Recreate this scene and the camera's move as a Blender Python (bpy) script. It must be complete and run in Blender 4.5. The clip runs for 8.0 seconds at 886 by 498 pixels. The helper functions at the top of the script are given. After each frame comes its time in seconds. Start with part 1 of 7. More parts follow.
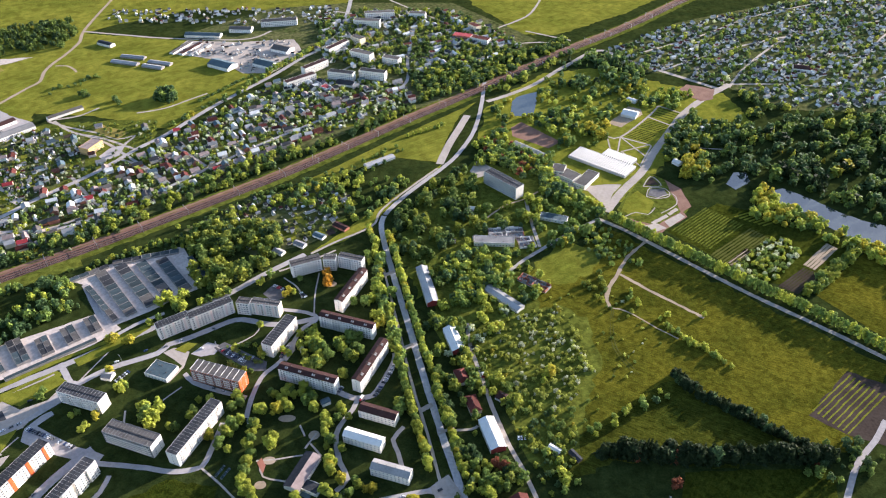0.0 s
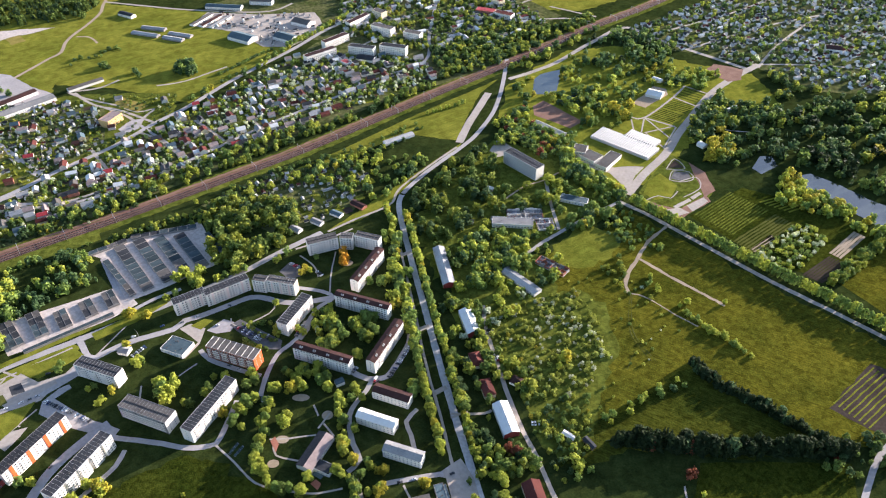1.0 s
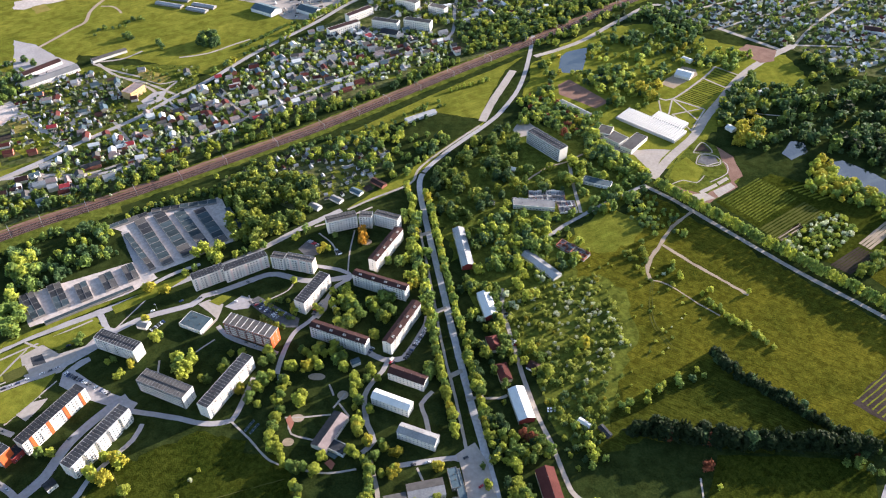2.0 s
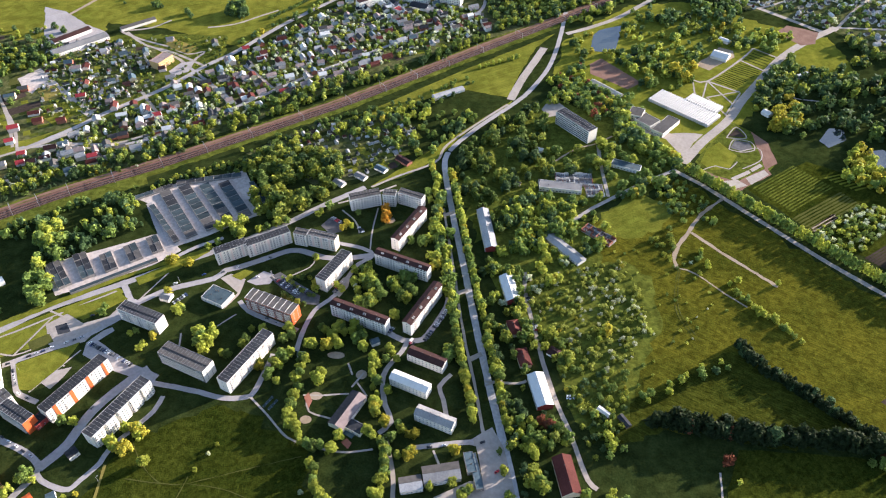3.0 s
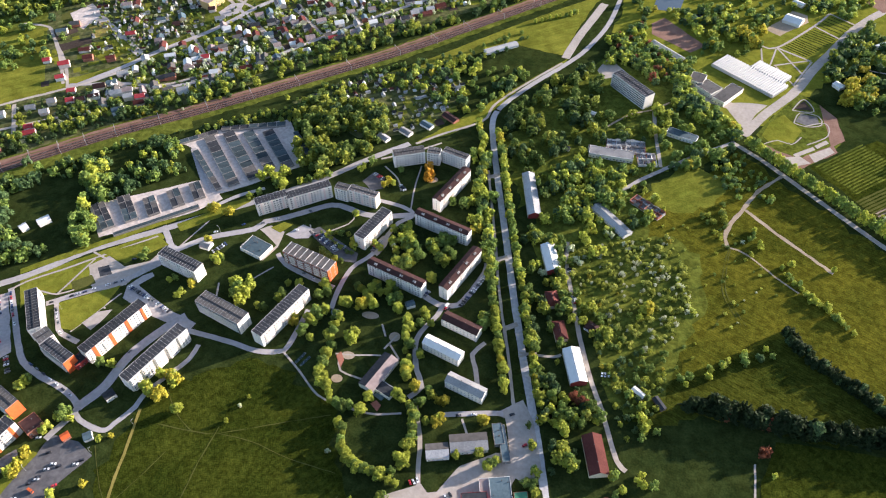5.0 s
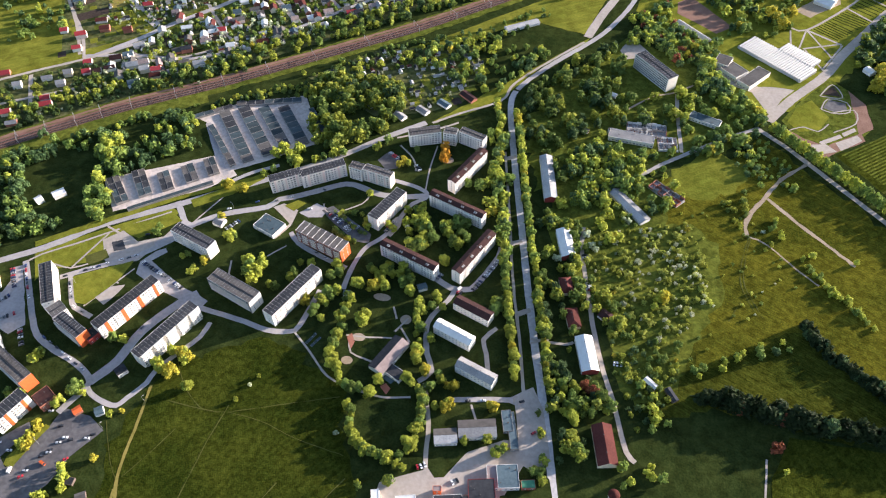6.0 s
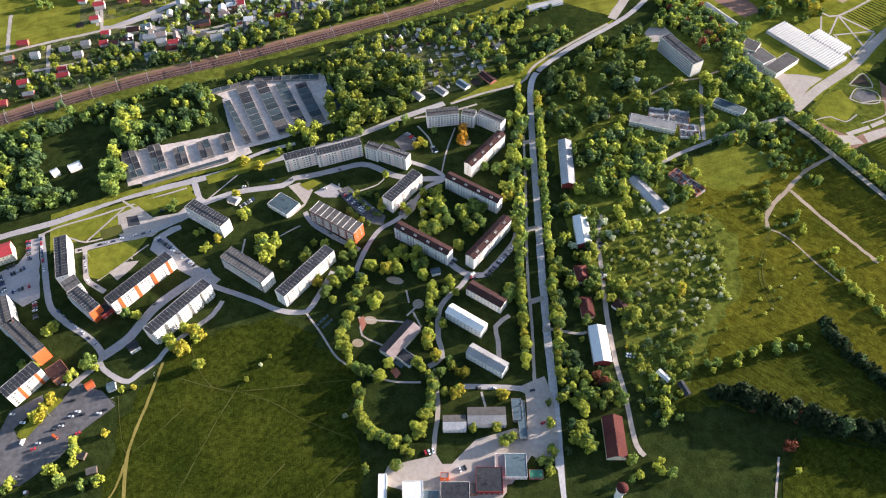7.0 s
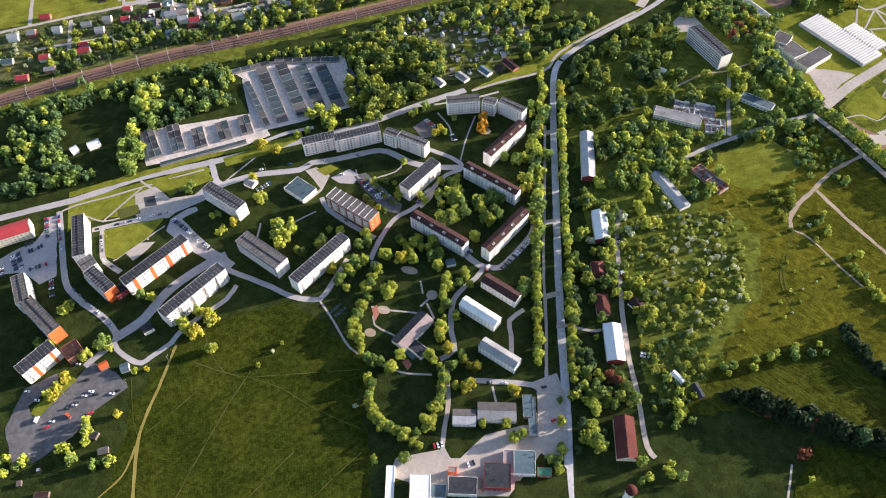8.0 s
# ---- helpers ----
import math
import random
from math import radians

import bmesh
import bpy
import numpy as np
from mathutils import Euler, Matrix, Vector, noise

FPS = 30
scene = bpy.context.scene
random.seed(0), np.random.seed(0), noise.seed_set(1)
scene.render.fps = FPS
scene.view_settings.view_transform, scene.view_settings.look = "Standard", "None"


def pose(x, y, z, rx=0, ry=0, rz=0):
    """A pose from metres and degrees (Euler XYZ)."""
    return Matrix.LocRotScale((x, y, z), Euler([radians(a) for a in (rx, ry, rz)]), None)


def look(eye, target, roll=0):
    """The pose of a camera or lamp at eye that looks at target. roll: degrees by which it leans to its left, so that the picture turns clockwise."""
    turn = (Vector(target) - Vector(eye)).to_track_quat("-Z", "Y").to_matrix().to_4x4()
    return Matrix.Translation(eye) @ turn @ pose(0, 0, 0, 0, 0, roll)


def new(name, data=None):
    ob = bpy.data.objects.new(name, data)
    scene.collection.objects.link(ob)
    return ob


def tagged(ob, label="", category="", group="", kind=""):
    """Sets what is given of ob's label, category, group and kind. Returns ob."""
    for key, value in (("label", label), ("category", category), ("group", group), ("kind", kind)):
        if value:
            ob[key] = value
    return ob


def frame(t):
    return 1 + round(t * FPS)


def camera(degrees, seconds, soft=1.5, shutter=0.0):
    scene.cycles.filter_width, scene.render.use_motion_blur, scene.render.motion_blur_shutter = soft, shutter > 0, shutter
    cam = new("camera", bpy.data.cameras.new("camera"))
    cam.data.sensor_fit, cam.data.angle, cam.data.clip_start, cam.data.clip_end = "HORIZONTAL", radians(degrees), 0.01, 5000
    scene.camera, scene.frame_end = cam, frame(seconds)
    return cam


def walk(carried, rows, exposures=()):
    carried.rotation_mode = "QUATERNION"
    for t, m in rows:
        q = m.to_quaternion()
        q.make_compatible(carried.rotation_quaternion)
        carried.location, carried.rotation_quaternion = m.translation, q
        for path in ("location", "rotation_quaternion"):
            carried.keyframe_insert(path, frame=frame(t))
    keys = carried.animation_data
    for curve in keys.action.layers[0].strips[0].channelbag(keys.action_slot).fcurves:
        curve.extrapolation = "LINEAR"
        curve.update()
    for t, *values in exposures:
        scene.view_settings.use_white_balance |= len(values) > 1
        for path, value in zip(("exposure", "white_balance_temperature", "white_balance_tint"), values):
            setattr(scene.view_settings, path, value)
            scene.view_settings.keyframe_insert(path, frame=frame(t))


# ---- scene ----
cam = camera(63.1, 8.0, soft=1.15)
# seconds, place, and degrees of turn to the left, pitch and lean
ROWS = [
    (0.0, 0.0, -0.0, 520.0, -0.0, -37.872, -0.742),
    (0.5, 0.88, 5.12, 519.86, 0.981, -38.861, -0.815),
    (1.0, 2.03, 10.59, 520.42, 1.993, -39.869, -0.872),
    (1.5, 2.79, 15.86, 521.04, 3.042, -40.883, -0.939),
    (3.0, 4.41, 31.57, 521.48, 6.988, -43.928, -1.154),
    (3.5, 4.25, 36.96, 521.82, 8.351, -44.96, -1.218),
    (4.0, 4.03, 42.14, 522.22, 9.663, -46.0, -1.252),
    (4.5, 3.54, 47.24, 522.01, 10.868, -46.99, -1.266),
    (6.0, 4.57, 64.59, 522.17, 14.159, -50.078, -1.607),
    (6.5, 4.17, 69.47, 522.25, 15.124, -51.042, -1.647),
    (7.0, 3.22, 74.8, 522.39, 16.197, -51.997, -1.662),
    (7.5, 2.52, 81.58, 523.31, 17.37, -52.879, -1.732),
    (8.0, 1.67, 87.66, 524.56, 18.636, -53.703, -1.772),
]


def eye_pose(x, y, z, turn, pitch, lean):
    return pose(x, y, z, 0, 0, turn) @ pose(0, 0, 0, 90 + pitch) @ pose(0, 0, 0, 0, 0, lean)


walk(cam, [(r[0], eye_pose(*r[1:])) for r in ROWS], [(0.0, 1.74, 5880, 16), (8.0, 1.70, 6050, 16)])

# ---- light: a low sun from the north-east, clear sky ----
SUN_AZ, SUN_EL = 34.0, 12.8
sky_world = bpy.data.worlds.new("sky")
scene.world = sky_world
sky_world.use_nodes = True
nt = sky_world.node_tree
sky = nt.nodes.new("ShaderNodeTexSky")
sky.sky_type, sky.sun_disc = "NISHITA", False
sky.sun_elevation, sky.sun_rotation = radians(SUN_EL), radians(90 - SUN_AZ)
nt.nodes["Background"].inputs["Strength"].default_value = 0.102
nt.links.new(sky.outputs["Color"], nt.nodes["Background"].inputs["Color"])
sun_data = bpy.data.lights.new("sun", "SUN")
sun_data.energy, sun_data.angle, sun_data.color = 5.0, radians(0.6), (1.0, 0.875, 0.73)
sun = new("sun", sun_data)
sun.matrix_world = look((0, 0, 0), (-math.cos(radians(SUN_EL)) * math.cos(radians(SUN_AZ)), -math.cos(radians(SUN_EL)) * math.sin(radians(SUN_AZ)), -math.sin(radians(SUN_EL))))

# ---- materials ----


def material(name, dark, light, scale=0.3, rough=0.85, bump=0.3, vary=0.0, island=0.0, coords="Position", big=None, metal=0.0, spec=0.3, stripes=None, lift=1.0, thin=0.0, mottle=None):
    """Two-colour grain at one scale, a broad variation at a tenth of it, and variation from thing to thing or island to island."""
    m = bpy.data.materials.new(name)
    m.use_nodes = True
    t = m.node_tree
    b = t.nodes["Principled BSDF"]
    b.inputs["Roughness"].default_value = rough
    b.inputs["Metallic"].default_value = metal
    b.inputs["Specular IOR Level"].default_value = spec
    g = t.nodes.new("ShaderNodeNewGeometry" if coords == "Position" else "ShaderNodeTexCoord")
    src = g.outputs[coords]
    fine, broad = t.nodes.new("ShaderNodeTexNoise"), t.nodes.new("ShaderNodeTexNoise")
    fine.inputs["Scale"].default_value, broad.inputs["Scale"].default_value = scale, (big or scale * 0.1)
    fine.inputs["Detail"].default_value, broad.inputs["Detail"].default_value = 6, 4
    for n in (fine, broad):
        t.links.new(src, n.inputs["Vector"])
    mean = t.nodes.new("ShaderNodeMath")
    mean.operation = "ADD"
    t.links.new(fine.outputs["Fac"], mean.inputs[0])
    t.links.new(broad.outputs["Fac"], mean.inputs[1])
    ramp = t.nodes.new("ShaderNodeMapRange")
    ramp.inputs["From Min"].default_value, ramp.inputs["From Max"].default_value = 0.65, 1.35
    t.links.new(mean.outputs[0], ramp.inputs["Value"])
    mix = t.nodes.new("ShaderNodeMix")
    mix.data_type = "RGBA"
    mix.inputs["A"].default_value, mix.inputs["B"].default_value = (*dark, 1), (*light, 1)
    t.links.new(ramp.outputs["Result"], mix.inputs["Factor"])
    col = mix.outputs["Result"]
    if stripes:
        ang, gap, amount = stripes
        turn, wave, dim = t.nodes.new("ShaderNodeMapping"), t.nodes.new("ShaderNodeTexNoise"), t.nodes.new("ShaderNodeMapRange")
        turn.vector_type = "TEXTURE"
        turn.inputs["Rotation"].default_value = (0, 0, radians(ang))
        turn.inputs["Scale"].default_value = (gap * 7, gap, gap)
        wave.inputs["Scale"].default_value, wave.inputs["Detail"].default_value = 1.0, 5
        dim.inputs["From Min"].default_value, dim.inputs["From Max"].default_value = 0.3, 0.7
        dim.inputs["To Min"].default_value, dim.inputs["To Max"].default_value = 1 - amount, 1 + amount
        tint = t.nodes.new("ShaderNodeHueSaturation")
        t.links.new(src, turn.inputs["Vector"])
        t.links.new(turn.outputs["Vector"], wave.inputs["Vector"])
        t.links.new(wave.outputs["Fac"], dim.inputs["Value"])
        t.links.new(dim.outputs["Result"], tint.inputs["Value"])
        t.links.new(col, tint.inputs["Color"])
        col = tint.outputs["Color"]
    if mottle:
        size, amount = mottle
        spots, span, tone = t.nodes.new("ShaderNodeTexNoise"), t.nodes.new("ShaderNodeMapRange"), t.nodes.new("ShaderNodeHueSaturation")
        spots.inputs["Scale"].default_value, spots.inputs["Detail"].default_value, spots.inputs["Distortion"].default_value = 1 / size, 7, 0.6
        span.inputs["From Min"].default_value, span.inputs["From Max"].default_value = 0.35, 0.65
        span.inputs["To Min"].default_value, span.inputs["To Max"].default_value = 1 - amount, 1 + amount
        t.links.new(src, spots.inputs["Vector"])
        t.links.new(spots.outputs["Fac"], span.inputs["Value"])
        t.links.new(span.outputs["Result"], tone.inputs["Value"])
        t.links.new(col, tone.inputs["Color"])
        col = tone.outputs["Color"]
    for amount, node, out in ((vary, "ShaderNodeObjectInfo", "Random"), (island, "ShaderNodeNewGeometry", "Random Per Island")):
        if amount:
            r = t.nodes.new(node)
            span = t.nodes.new("ShaderNodeMapRange")
            span.inputs["To Min"].default_value, span.inputs["To Max"].default_value = 1 - amount, 1 + amount
            hsv = t.nodes.new("ShaderNodeHueSaturation")
            t.links.new(r.outputs[out], span.inputs["Value"])
            t.links.new(span.outputs["Result"], hsv.inputs["Value"])
            t.links.new(col, hsv.inputs["Color"])
            col = hsv.outputs["Color"]
    t.links.new(col, b.inputs["Base Color"])
    if thin:
        glow, both = t.nodes.new("ShaderNodeBsdfTranslucent"), t.nodes.new("ShaderNodeMixShader")
        both.inputs["Fac"].default_value = thin
        t.links.new(col, glow.inputs["Color"])
        t.links.new(b.outputs["BSDF"], both.inputs[1])
        t.links.new(glow.outputs["BSDF"], both.inputs[2])
        t.links.new(both.outputs["Shader"], t.nodes["Material Output"].inputs["Surface"])
    if bump:
        bp = t.nodes.new("ShaderNodeBump")
        bp.inputs["Strength"].default_value, bp.inputs["Distance"].default_value = bump, 0.1 / max(scale, 0.05) * lift
        t.links.new(fine.outputs["Fac"], bp.inputs["Height"])
        t.links.new(bp.outputs["Normal"], b.inputs["Normal"])
    return m


# Court shade is held in this dark base; sunlit grass has brighter materials.
GRASS = material("grass", (0.011, 0.020, 0.006), (0.040, 0.050, 0.013), 0.6, 0.95, 0.8, big=0.03, lift=1.8, spec=0.0, mottle=(9, 0.28))
# Darkened below MEADOW; lens fall-off and hedge shade sit in this colour.
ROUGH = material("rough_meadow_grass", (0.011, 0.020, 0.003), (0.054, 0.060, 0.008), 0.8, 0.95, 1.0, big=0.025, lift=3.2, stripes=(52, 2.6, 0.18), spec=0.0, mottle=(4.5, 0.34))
MEADOW = material("meadow_grass", (0.023, 0.034, 0.005), (0.126, 0.111, 0.012), 0.7, 0.95, 0.9, big=0.02, lift=2.0, stripes=(-27, 1.5, 0.28), spec=0.0, mottle=(6, 0.30))
LUSH = material("lush_grass", (0.084, 0.100, 0.013), (0.205, 0.192, 0.028), 0.5, 0.95, 0.8, big=0.012, lift=1.4, stripes=(35, 4.0, 0.16), spec=0.0, mottle=(16, 0.22))
LAWN = material("lawn", (0.088, 0.105, 0.013), (0.205, 0.196, 0.026), 0.8, 0.95, 0.8, big=0.04, lift=1.2, spec=0.0, mottle=(8, 0.2))
GARDEN = material("garden_ground", (0.030, 0.048, 0.009), (0.129, 0.123, 0.053), 0.14, 0.95, 0.8, big=0.04, lift=1.0, spec=0.0, mottle=(6, 0.35))
# Darker copy of MEADOW: hedge shade and lens fall-off put into its colour.
DIMMEADOW = material("dimmed_meadow_grass", (0.012, 0.022, 0.004), (0.074, 0.076, 0.010), 0.7, 0.95, 0.9, big=0.02, lift=2.0, stripes=(-27, 1.5, 0.40), spec=0.0, mottle=(6, 0.32))
SOIL = material("bare_soil", (0.034, 0.025, 0.021), (0.075, 0.058, 0.047), 0.4, 0.95, 0.6, spec=0.0)
SAND = material("sandy_path", (0.26, 0.20, 0.14), (0.40, 0.32, 0.235), 0.5, 0.95, 0.4, spec=0.0)
ORCHARD = material("orchard_grass", (0.042, 0.062, 0.011), (0.128, 0.134, 0.021), 0.5, 0.95, 0.9, big=0.03, lift=1.8, spec=0.0, mottle=(7, 0.35))
TRACK = material("worn_grass_track", (0.158, 0.135, 0.032), (0.299, 0.234, 0.068), 0.6, 0.95, 0.4, spec=0.0)
# Brightened concrete: sun missing from the garage lanes is put into its colour.
YARD = material("brightened_concrete", (0.400, 0.340, 0.300), (0.560, 0.480, 0.430), 0.3, 0.9, 0.2, mottle=(4, 0.15), spec=0.06)
TARMAC = material("dark_asphalt", (0.085, 0.080, 0.082), (0.150, 0.142, 0.142), 0.3, 0.9, 0.2, mottle=(5, 0.15), spec=0.06)
TRAIL = material("trodden_grass", (0.055, 0.060, 0.014), (0.105, 0.105, 0.030), 0.6, 0.95, 0.4, spec=0.0)
OCHRE = material("ochre_wall", (0.42, 0.27, 0.11), (0.54, 0.37, 0.17), 0.5, 0.85, 0.1, coords="Object")
ASPHALT = material("worn_asphalt", (0.270, 0.246, 0.240), (0.415, 0.382, 0.368), 0.35, 0.9, 0.2, spec=0.06)
# Brighter than ASPHALT to offset the tree-row shade on the avenue.
PALEROAD = material("pale_worn_asphalt", (0.370, 0.345, 0.340), (0.540, 0.505, 0.490), 0.35, 0.9, 0.2, spec=0.06, mottle=(3, 0.12))
CONCRETE = material("concrete_paving", (0.285, 0.246, 0.210), (0.440, 0.382, 0.332), 0.3, 0.9, 0.2, spec=0.06)
BALLAST = material("rail_ballast", (0.152, 0.084, 0.060), (0.275, 0.163, 0.121), 0.8, 0.95, 0.6, spec=0.06)
DARKBALLAST = material("oily_ballast", (0.115, 0.060, 0.047), (0.224, 0.122, 0.095), 0.8, 0.95, 0.6, spec=0.06)
SLEEPER = material("oily_track_bed", (0.035, 0.024, 0.020), (0.062, 0.045, 0.037), 0.8, 0.95, 0.6, spec=0.06)
RAIL = material("rail_steel", (0.20, 0.17, 0.15), (0.34, 0.30, 0.27), 2.0, 0.4, 0.0, metal=0.7)
WATER = material("pond_water", (0.030, 0.038, 0.040), (0.045, 0.055, 0.056), 0.2, 0.06, 0.02, spec=1.0)
WATER.node_tree.nodes["Principled BSDF"].inputs["IOR"].default_value = 1.6
PLASTER = material("white_panel", (0.640, 0.596, 0.540), (0.810, 0.760, 0.690), 0.5, 0.8, 0.1, vary=0.04, coords="Object")
# Cooler than PLASTER; also stands in for it on fronts turned from the sun.
GREYWALL = material("grey_and_shaded_panel", (0.640, 0.612, 0.582), (0.810, 0.768, 0.728), 0.5, 0.85, 0.1, vary=0.05, coords="Object")
# Dark grey for garages, sheds and the wall behind loggia balconies.
DARKWALL = material("dark_grey_wall", (0.19, 0.175, 0.165), (0.30, 0.28, 0.26), 0.8, 0.9, 0.2, vary=0.15, coords="Object", spec=0.06)
CREAM = material("cream_wall", (0.60, 0.50, 0.36), (0.74, 0.64, 0.48), 0.5, 0.85, 0.1, vary=0.08, coords="Object")
ORANGE = material("orange_wall", (0.46, 0.080, 0.018), (0.60, 0.120, 0.030), 0.6, 0.8, 0.1, coords="Object")
REDWALL = material("dark_red_boards", (0.22, 0.030, 0.028), (0.33, 0.050, 0.042), 1.0, 0.8, 0.2, coords="Object")
PINKWALL = material("pale_pink_panel", (0.66, 0.52, 0.47), (0.78, 0.63, 0.57), 0.5, 0.85, 0.1, coords="Object")
BRICK = material("red_brick_wall", (0.24, 0.085, 0.055), (0.36, 0.15, 0.10), 1.0, 0.9, 0.2, vary=0.2, coords="Object")
BITUMEN = material("bitumen_roof", (0.022, 0.024, 0.028), (0.056, 0.057, 0.062), 0.35, 0.85, 0.2, vary=0.15, coords="Object", spec=0.06)
PINKROOF = material("faded_brown_roof", (0.20, 0.155, 0.145), (0.33, 0.265, 0.25), 0.3, 0.85, 0.2, coords="Object", spec=0.06)
GARAGEROOF = material("garage_felt", (0.030, 0.042, 0.048), (0.070, 0.092, 0.100), 0.25, 0.85, 0.2, vary=0.3, coords="Object", spec=0.06)
PALEROOF = material("pale_roof_felt", (0.072, 0.066, 0.062), (0.130, 0.120, 0.112), 0.3, 0.85, 0.2, vary=0.15, coords="Object", spec=0.06)
BROWNROOF = material("brown_metal_roof", (0.034, 0.018, 0.017), (0.066, 0.034, 0.030), 0.4, 0.6, 0.1, coords="Object", spec=0.06)
WHITEROOF = material("white_metal_roof", (0.560, 0.550, 0.530), (0.700, 0.690, 0.660), 0.3, 0.55, 0.1, coords="Object")
SLATE = material("asbestos_slate_roof", (0.20, 0.20, 0.205), (0.36, 0.35, 0.34), 0.8, 0.85, 0.3, vary=0.35, coords="Object", spec=0.06)
TILE = material("red_tile_roof", (0.066, 0.020, 0.018), (0.112, 0.038, 0.031), 0.8, 0.85, 0.3, vary=0.35, coords="Object", spec=0.06)
CRIMSON = material("crimson_metal_roof", (0.28, 0.028, 0.032), (0.38, 0.045, 0.048), 0.5, 0.6, 0.1, coords="Object")
BLUEROOF = material("blue_grey_roof", (0.044, 0.072, 0.088), (0.090, 0.130, 0.148), 0.5, 0.7, 0.1, vary=0.2, coords="Object")
GREENROOF = material("green_metal_roof", (0.03, 0.14, 0.08), (0.06, 0.22, 0.13), 0.5, 0.7, 0.1, coords="Object")
DARKWOOD = material("dark_weathered_boards", (0.060, 0.045, 0.035), (0.13, 0.10, 0.08), 1.5, 0.9, 0.3, vary=0.3, coords="Object")
FRAME = material("white_window_frame", (0.66, 0.66, 0.65), (0.78, 0.78, 0.77), 2.0, 0.6, 0.0, coords="Object")
GLASS = material("window_glass", (0.010, 0.014, 0.020), (0.028, 0.036, 0.048), 0.4, 0.3, 0.0, vary=0.5, coords="Object", spec=0.15)
GREENHOUSE = material("whitewashed_glass", (0.504, 0.511, 0.518), (0.634, 0.634, 0.635), 0.3, 0.35, 0.1, island=0.10, coords="Object", thin=0.55)
STEEL = material("galvanised_steel", (0.38, 0.38, 0.38), (0.52, 0.52, 0.52), 1.0, 0.5, 0.0, metal=0.6, coords="Object")
BARK = material("bark", (0.060, 0.045, 0.032), (0.13, 0.10, 0.075), 2.0, 0.95, 0.4, coords="Object")
LEAF = [material("leaves_" + n, d, l, 0.6, 0.7, 0.4, spec=0.08, vary=0.28, island=0.22, coords="Object", thin=0.36, big=0.2) for n, d, l in (
    ("fresh", (0.220, 0.258, 0.034), (0.420, 0.440, 0.068)), ("mid", (0.096, 0.148, 0.032), (0.216, 0.284, 0.064)), ("dark", (0.046, 0.086, 0.034), (0.112, 0.168, 0.062)),
    ("golden", (0.290, 0.255, 0.025), (0.440, 0.390, 0.050)), ("blossom", (0.36, 0.40, 0.20), (0.68, 0.69, 0.52)), ("young", (0.33, 0.37, 0.06), (0.55, 0.58, 0.13)), ("amber", (0.40, 0.200, 0.020), (0.58, 0.320, 0.040)), ("copper", (0.13, 0.042, 0.024), (0.24, 0.090, 0.045)), ("conifer", (0.015, 0.027, 0.011), (0.044, 0.064, 0.024)))]
FRESH, MID, DARK, GOLD, BLOSSOM, YOUNG, AMBER, COPPER, CONIFER = range(9)
RUBBER = material("tyre_rubber", (0.015, 0.015, 0.015), (0.03, 0.03, 0.03), 3.0, 0.9, 0.0)
PAINTS = [material("car_paint_" + n, c, tuple(v * 1.15 for v in c), 0.5, 0.3, 0.0, vary=0.08, coords="Object", spec=0.6) for n, c in
          (("white", (0.72, 0.72, 0.72)), ("silver", (0.42, 0.43, 0.45)), ("black", (0.02, 0.02, 0.024)), ("dark_blue", (0.03, 0.05, 0.13)), ("red", (0.42, 0.02, 0.03)), ("grey", (0.15, 0.155, 0.16)))]

# ---- geometry tools ----


class Geo:
    """Collects faces, and makes one mesh of them."""

    def __init__(self):
        self.v, self.f, self.m = [], [], []

    def face(self, pts, mi=0):
        k = len(self.v)
        self.v += [tuple(p) for p in pts]
        self.f.append(tuple(range(k, k + len(pts))))
        self.m.append(mi)
        return self

    def box(self, x0, x1, y0, y1, z0, z1, mi=0, bottom=False):
        k = len(self.v)
        self.v += [(x0, y0, z0), (x1, y0, z0), (x1, y1, z0), (x0, y1, z0), (x0, y0, z1), (x1, y0, z1), (x1, y1, z1), (x0, y1, z1)]
        fs = [(0, 1, 5, 4), (1, 2, 6, 5), (2, 3, 7, 6), (3, 0, 4, 7), (4, 5, 6, 7)] + ([(3, 2, 1, 0)] if bottom else [])
        self.f += [tuple(k + i for i in q) for q in fs]
        self.m += [mi] * len(fs)
        return self

    def solid(self, ring, z0, z1, mi=0):
        """An upright prism on a ring of corners that runs anticlockwise."""
        n, k = len(ring), len(self.v)
        self.v += [(x, y, z0) for x, y in ring] + [(x, y, z1) for x, y in ring]
        for i in range(n):
            j = (i + 1) % n
            self.f.append((k + i, k + j, k + n + j, k + n + i))
        self.f.append(tuple(range(k + n, k + 2 * n)))
        self.m += [mi] * (n + 1)
        return self

    def mesh(self, name, *mats):
        me = bpy.data.meshes.new(name)
        me.from_pydata(self.v, [], self.f)
        for m in mats:
            me.materials.append(m)
        if len(mats) > 1:
            me.polygons.foreach_set("material_index", self.m)
        me.update()
        return me


def part(name, me, parent, label="", at=None):
    ob = new(name, me)
    ob.parent = parent
    if at is not None:
        ob.location = at
    return tagged(ob, label) if label else ob


FOOT, WAYS, LAID = [], [], []


def base(name, x, y, turn, L, w, label, category, group="", kind=""):
    """An Empty at the front corner of a building, and its footprint for the planting."""
    ob = new(name)
    ob.empty_display_size = 1
    ob.matrix_basis = pose(x, y, 0, 0, 0, turn)
    FOOT.append((x, y, math.cos(radians(turn)), math.sin(radians(turn)), L, w))
    return tagged(ob, label, category, group, kind)


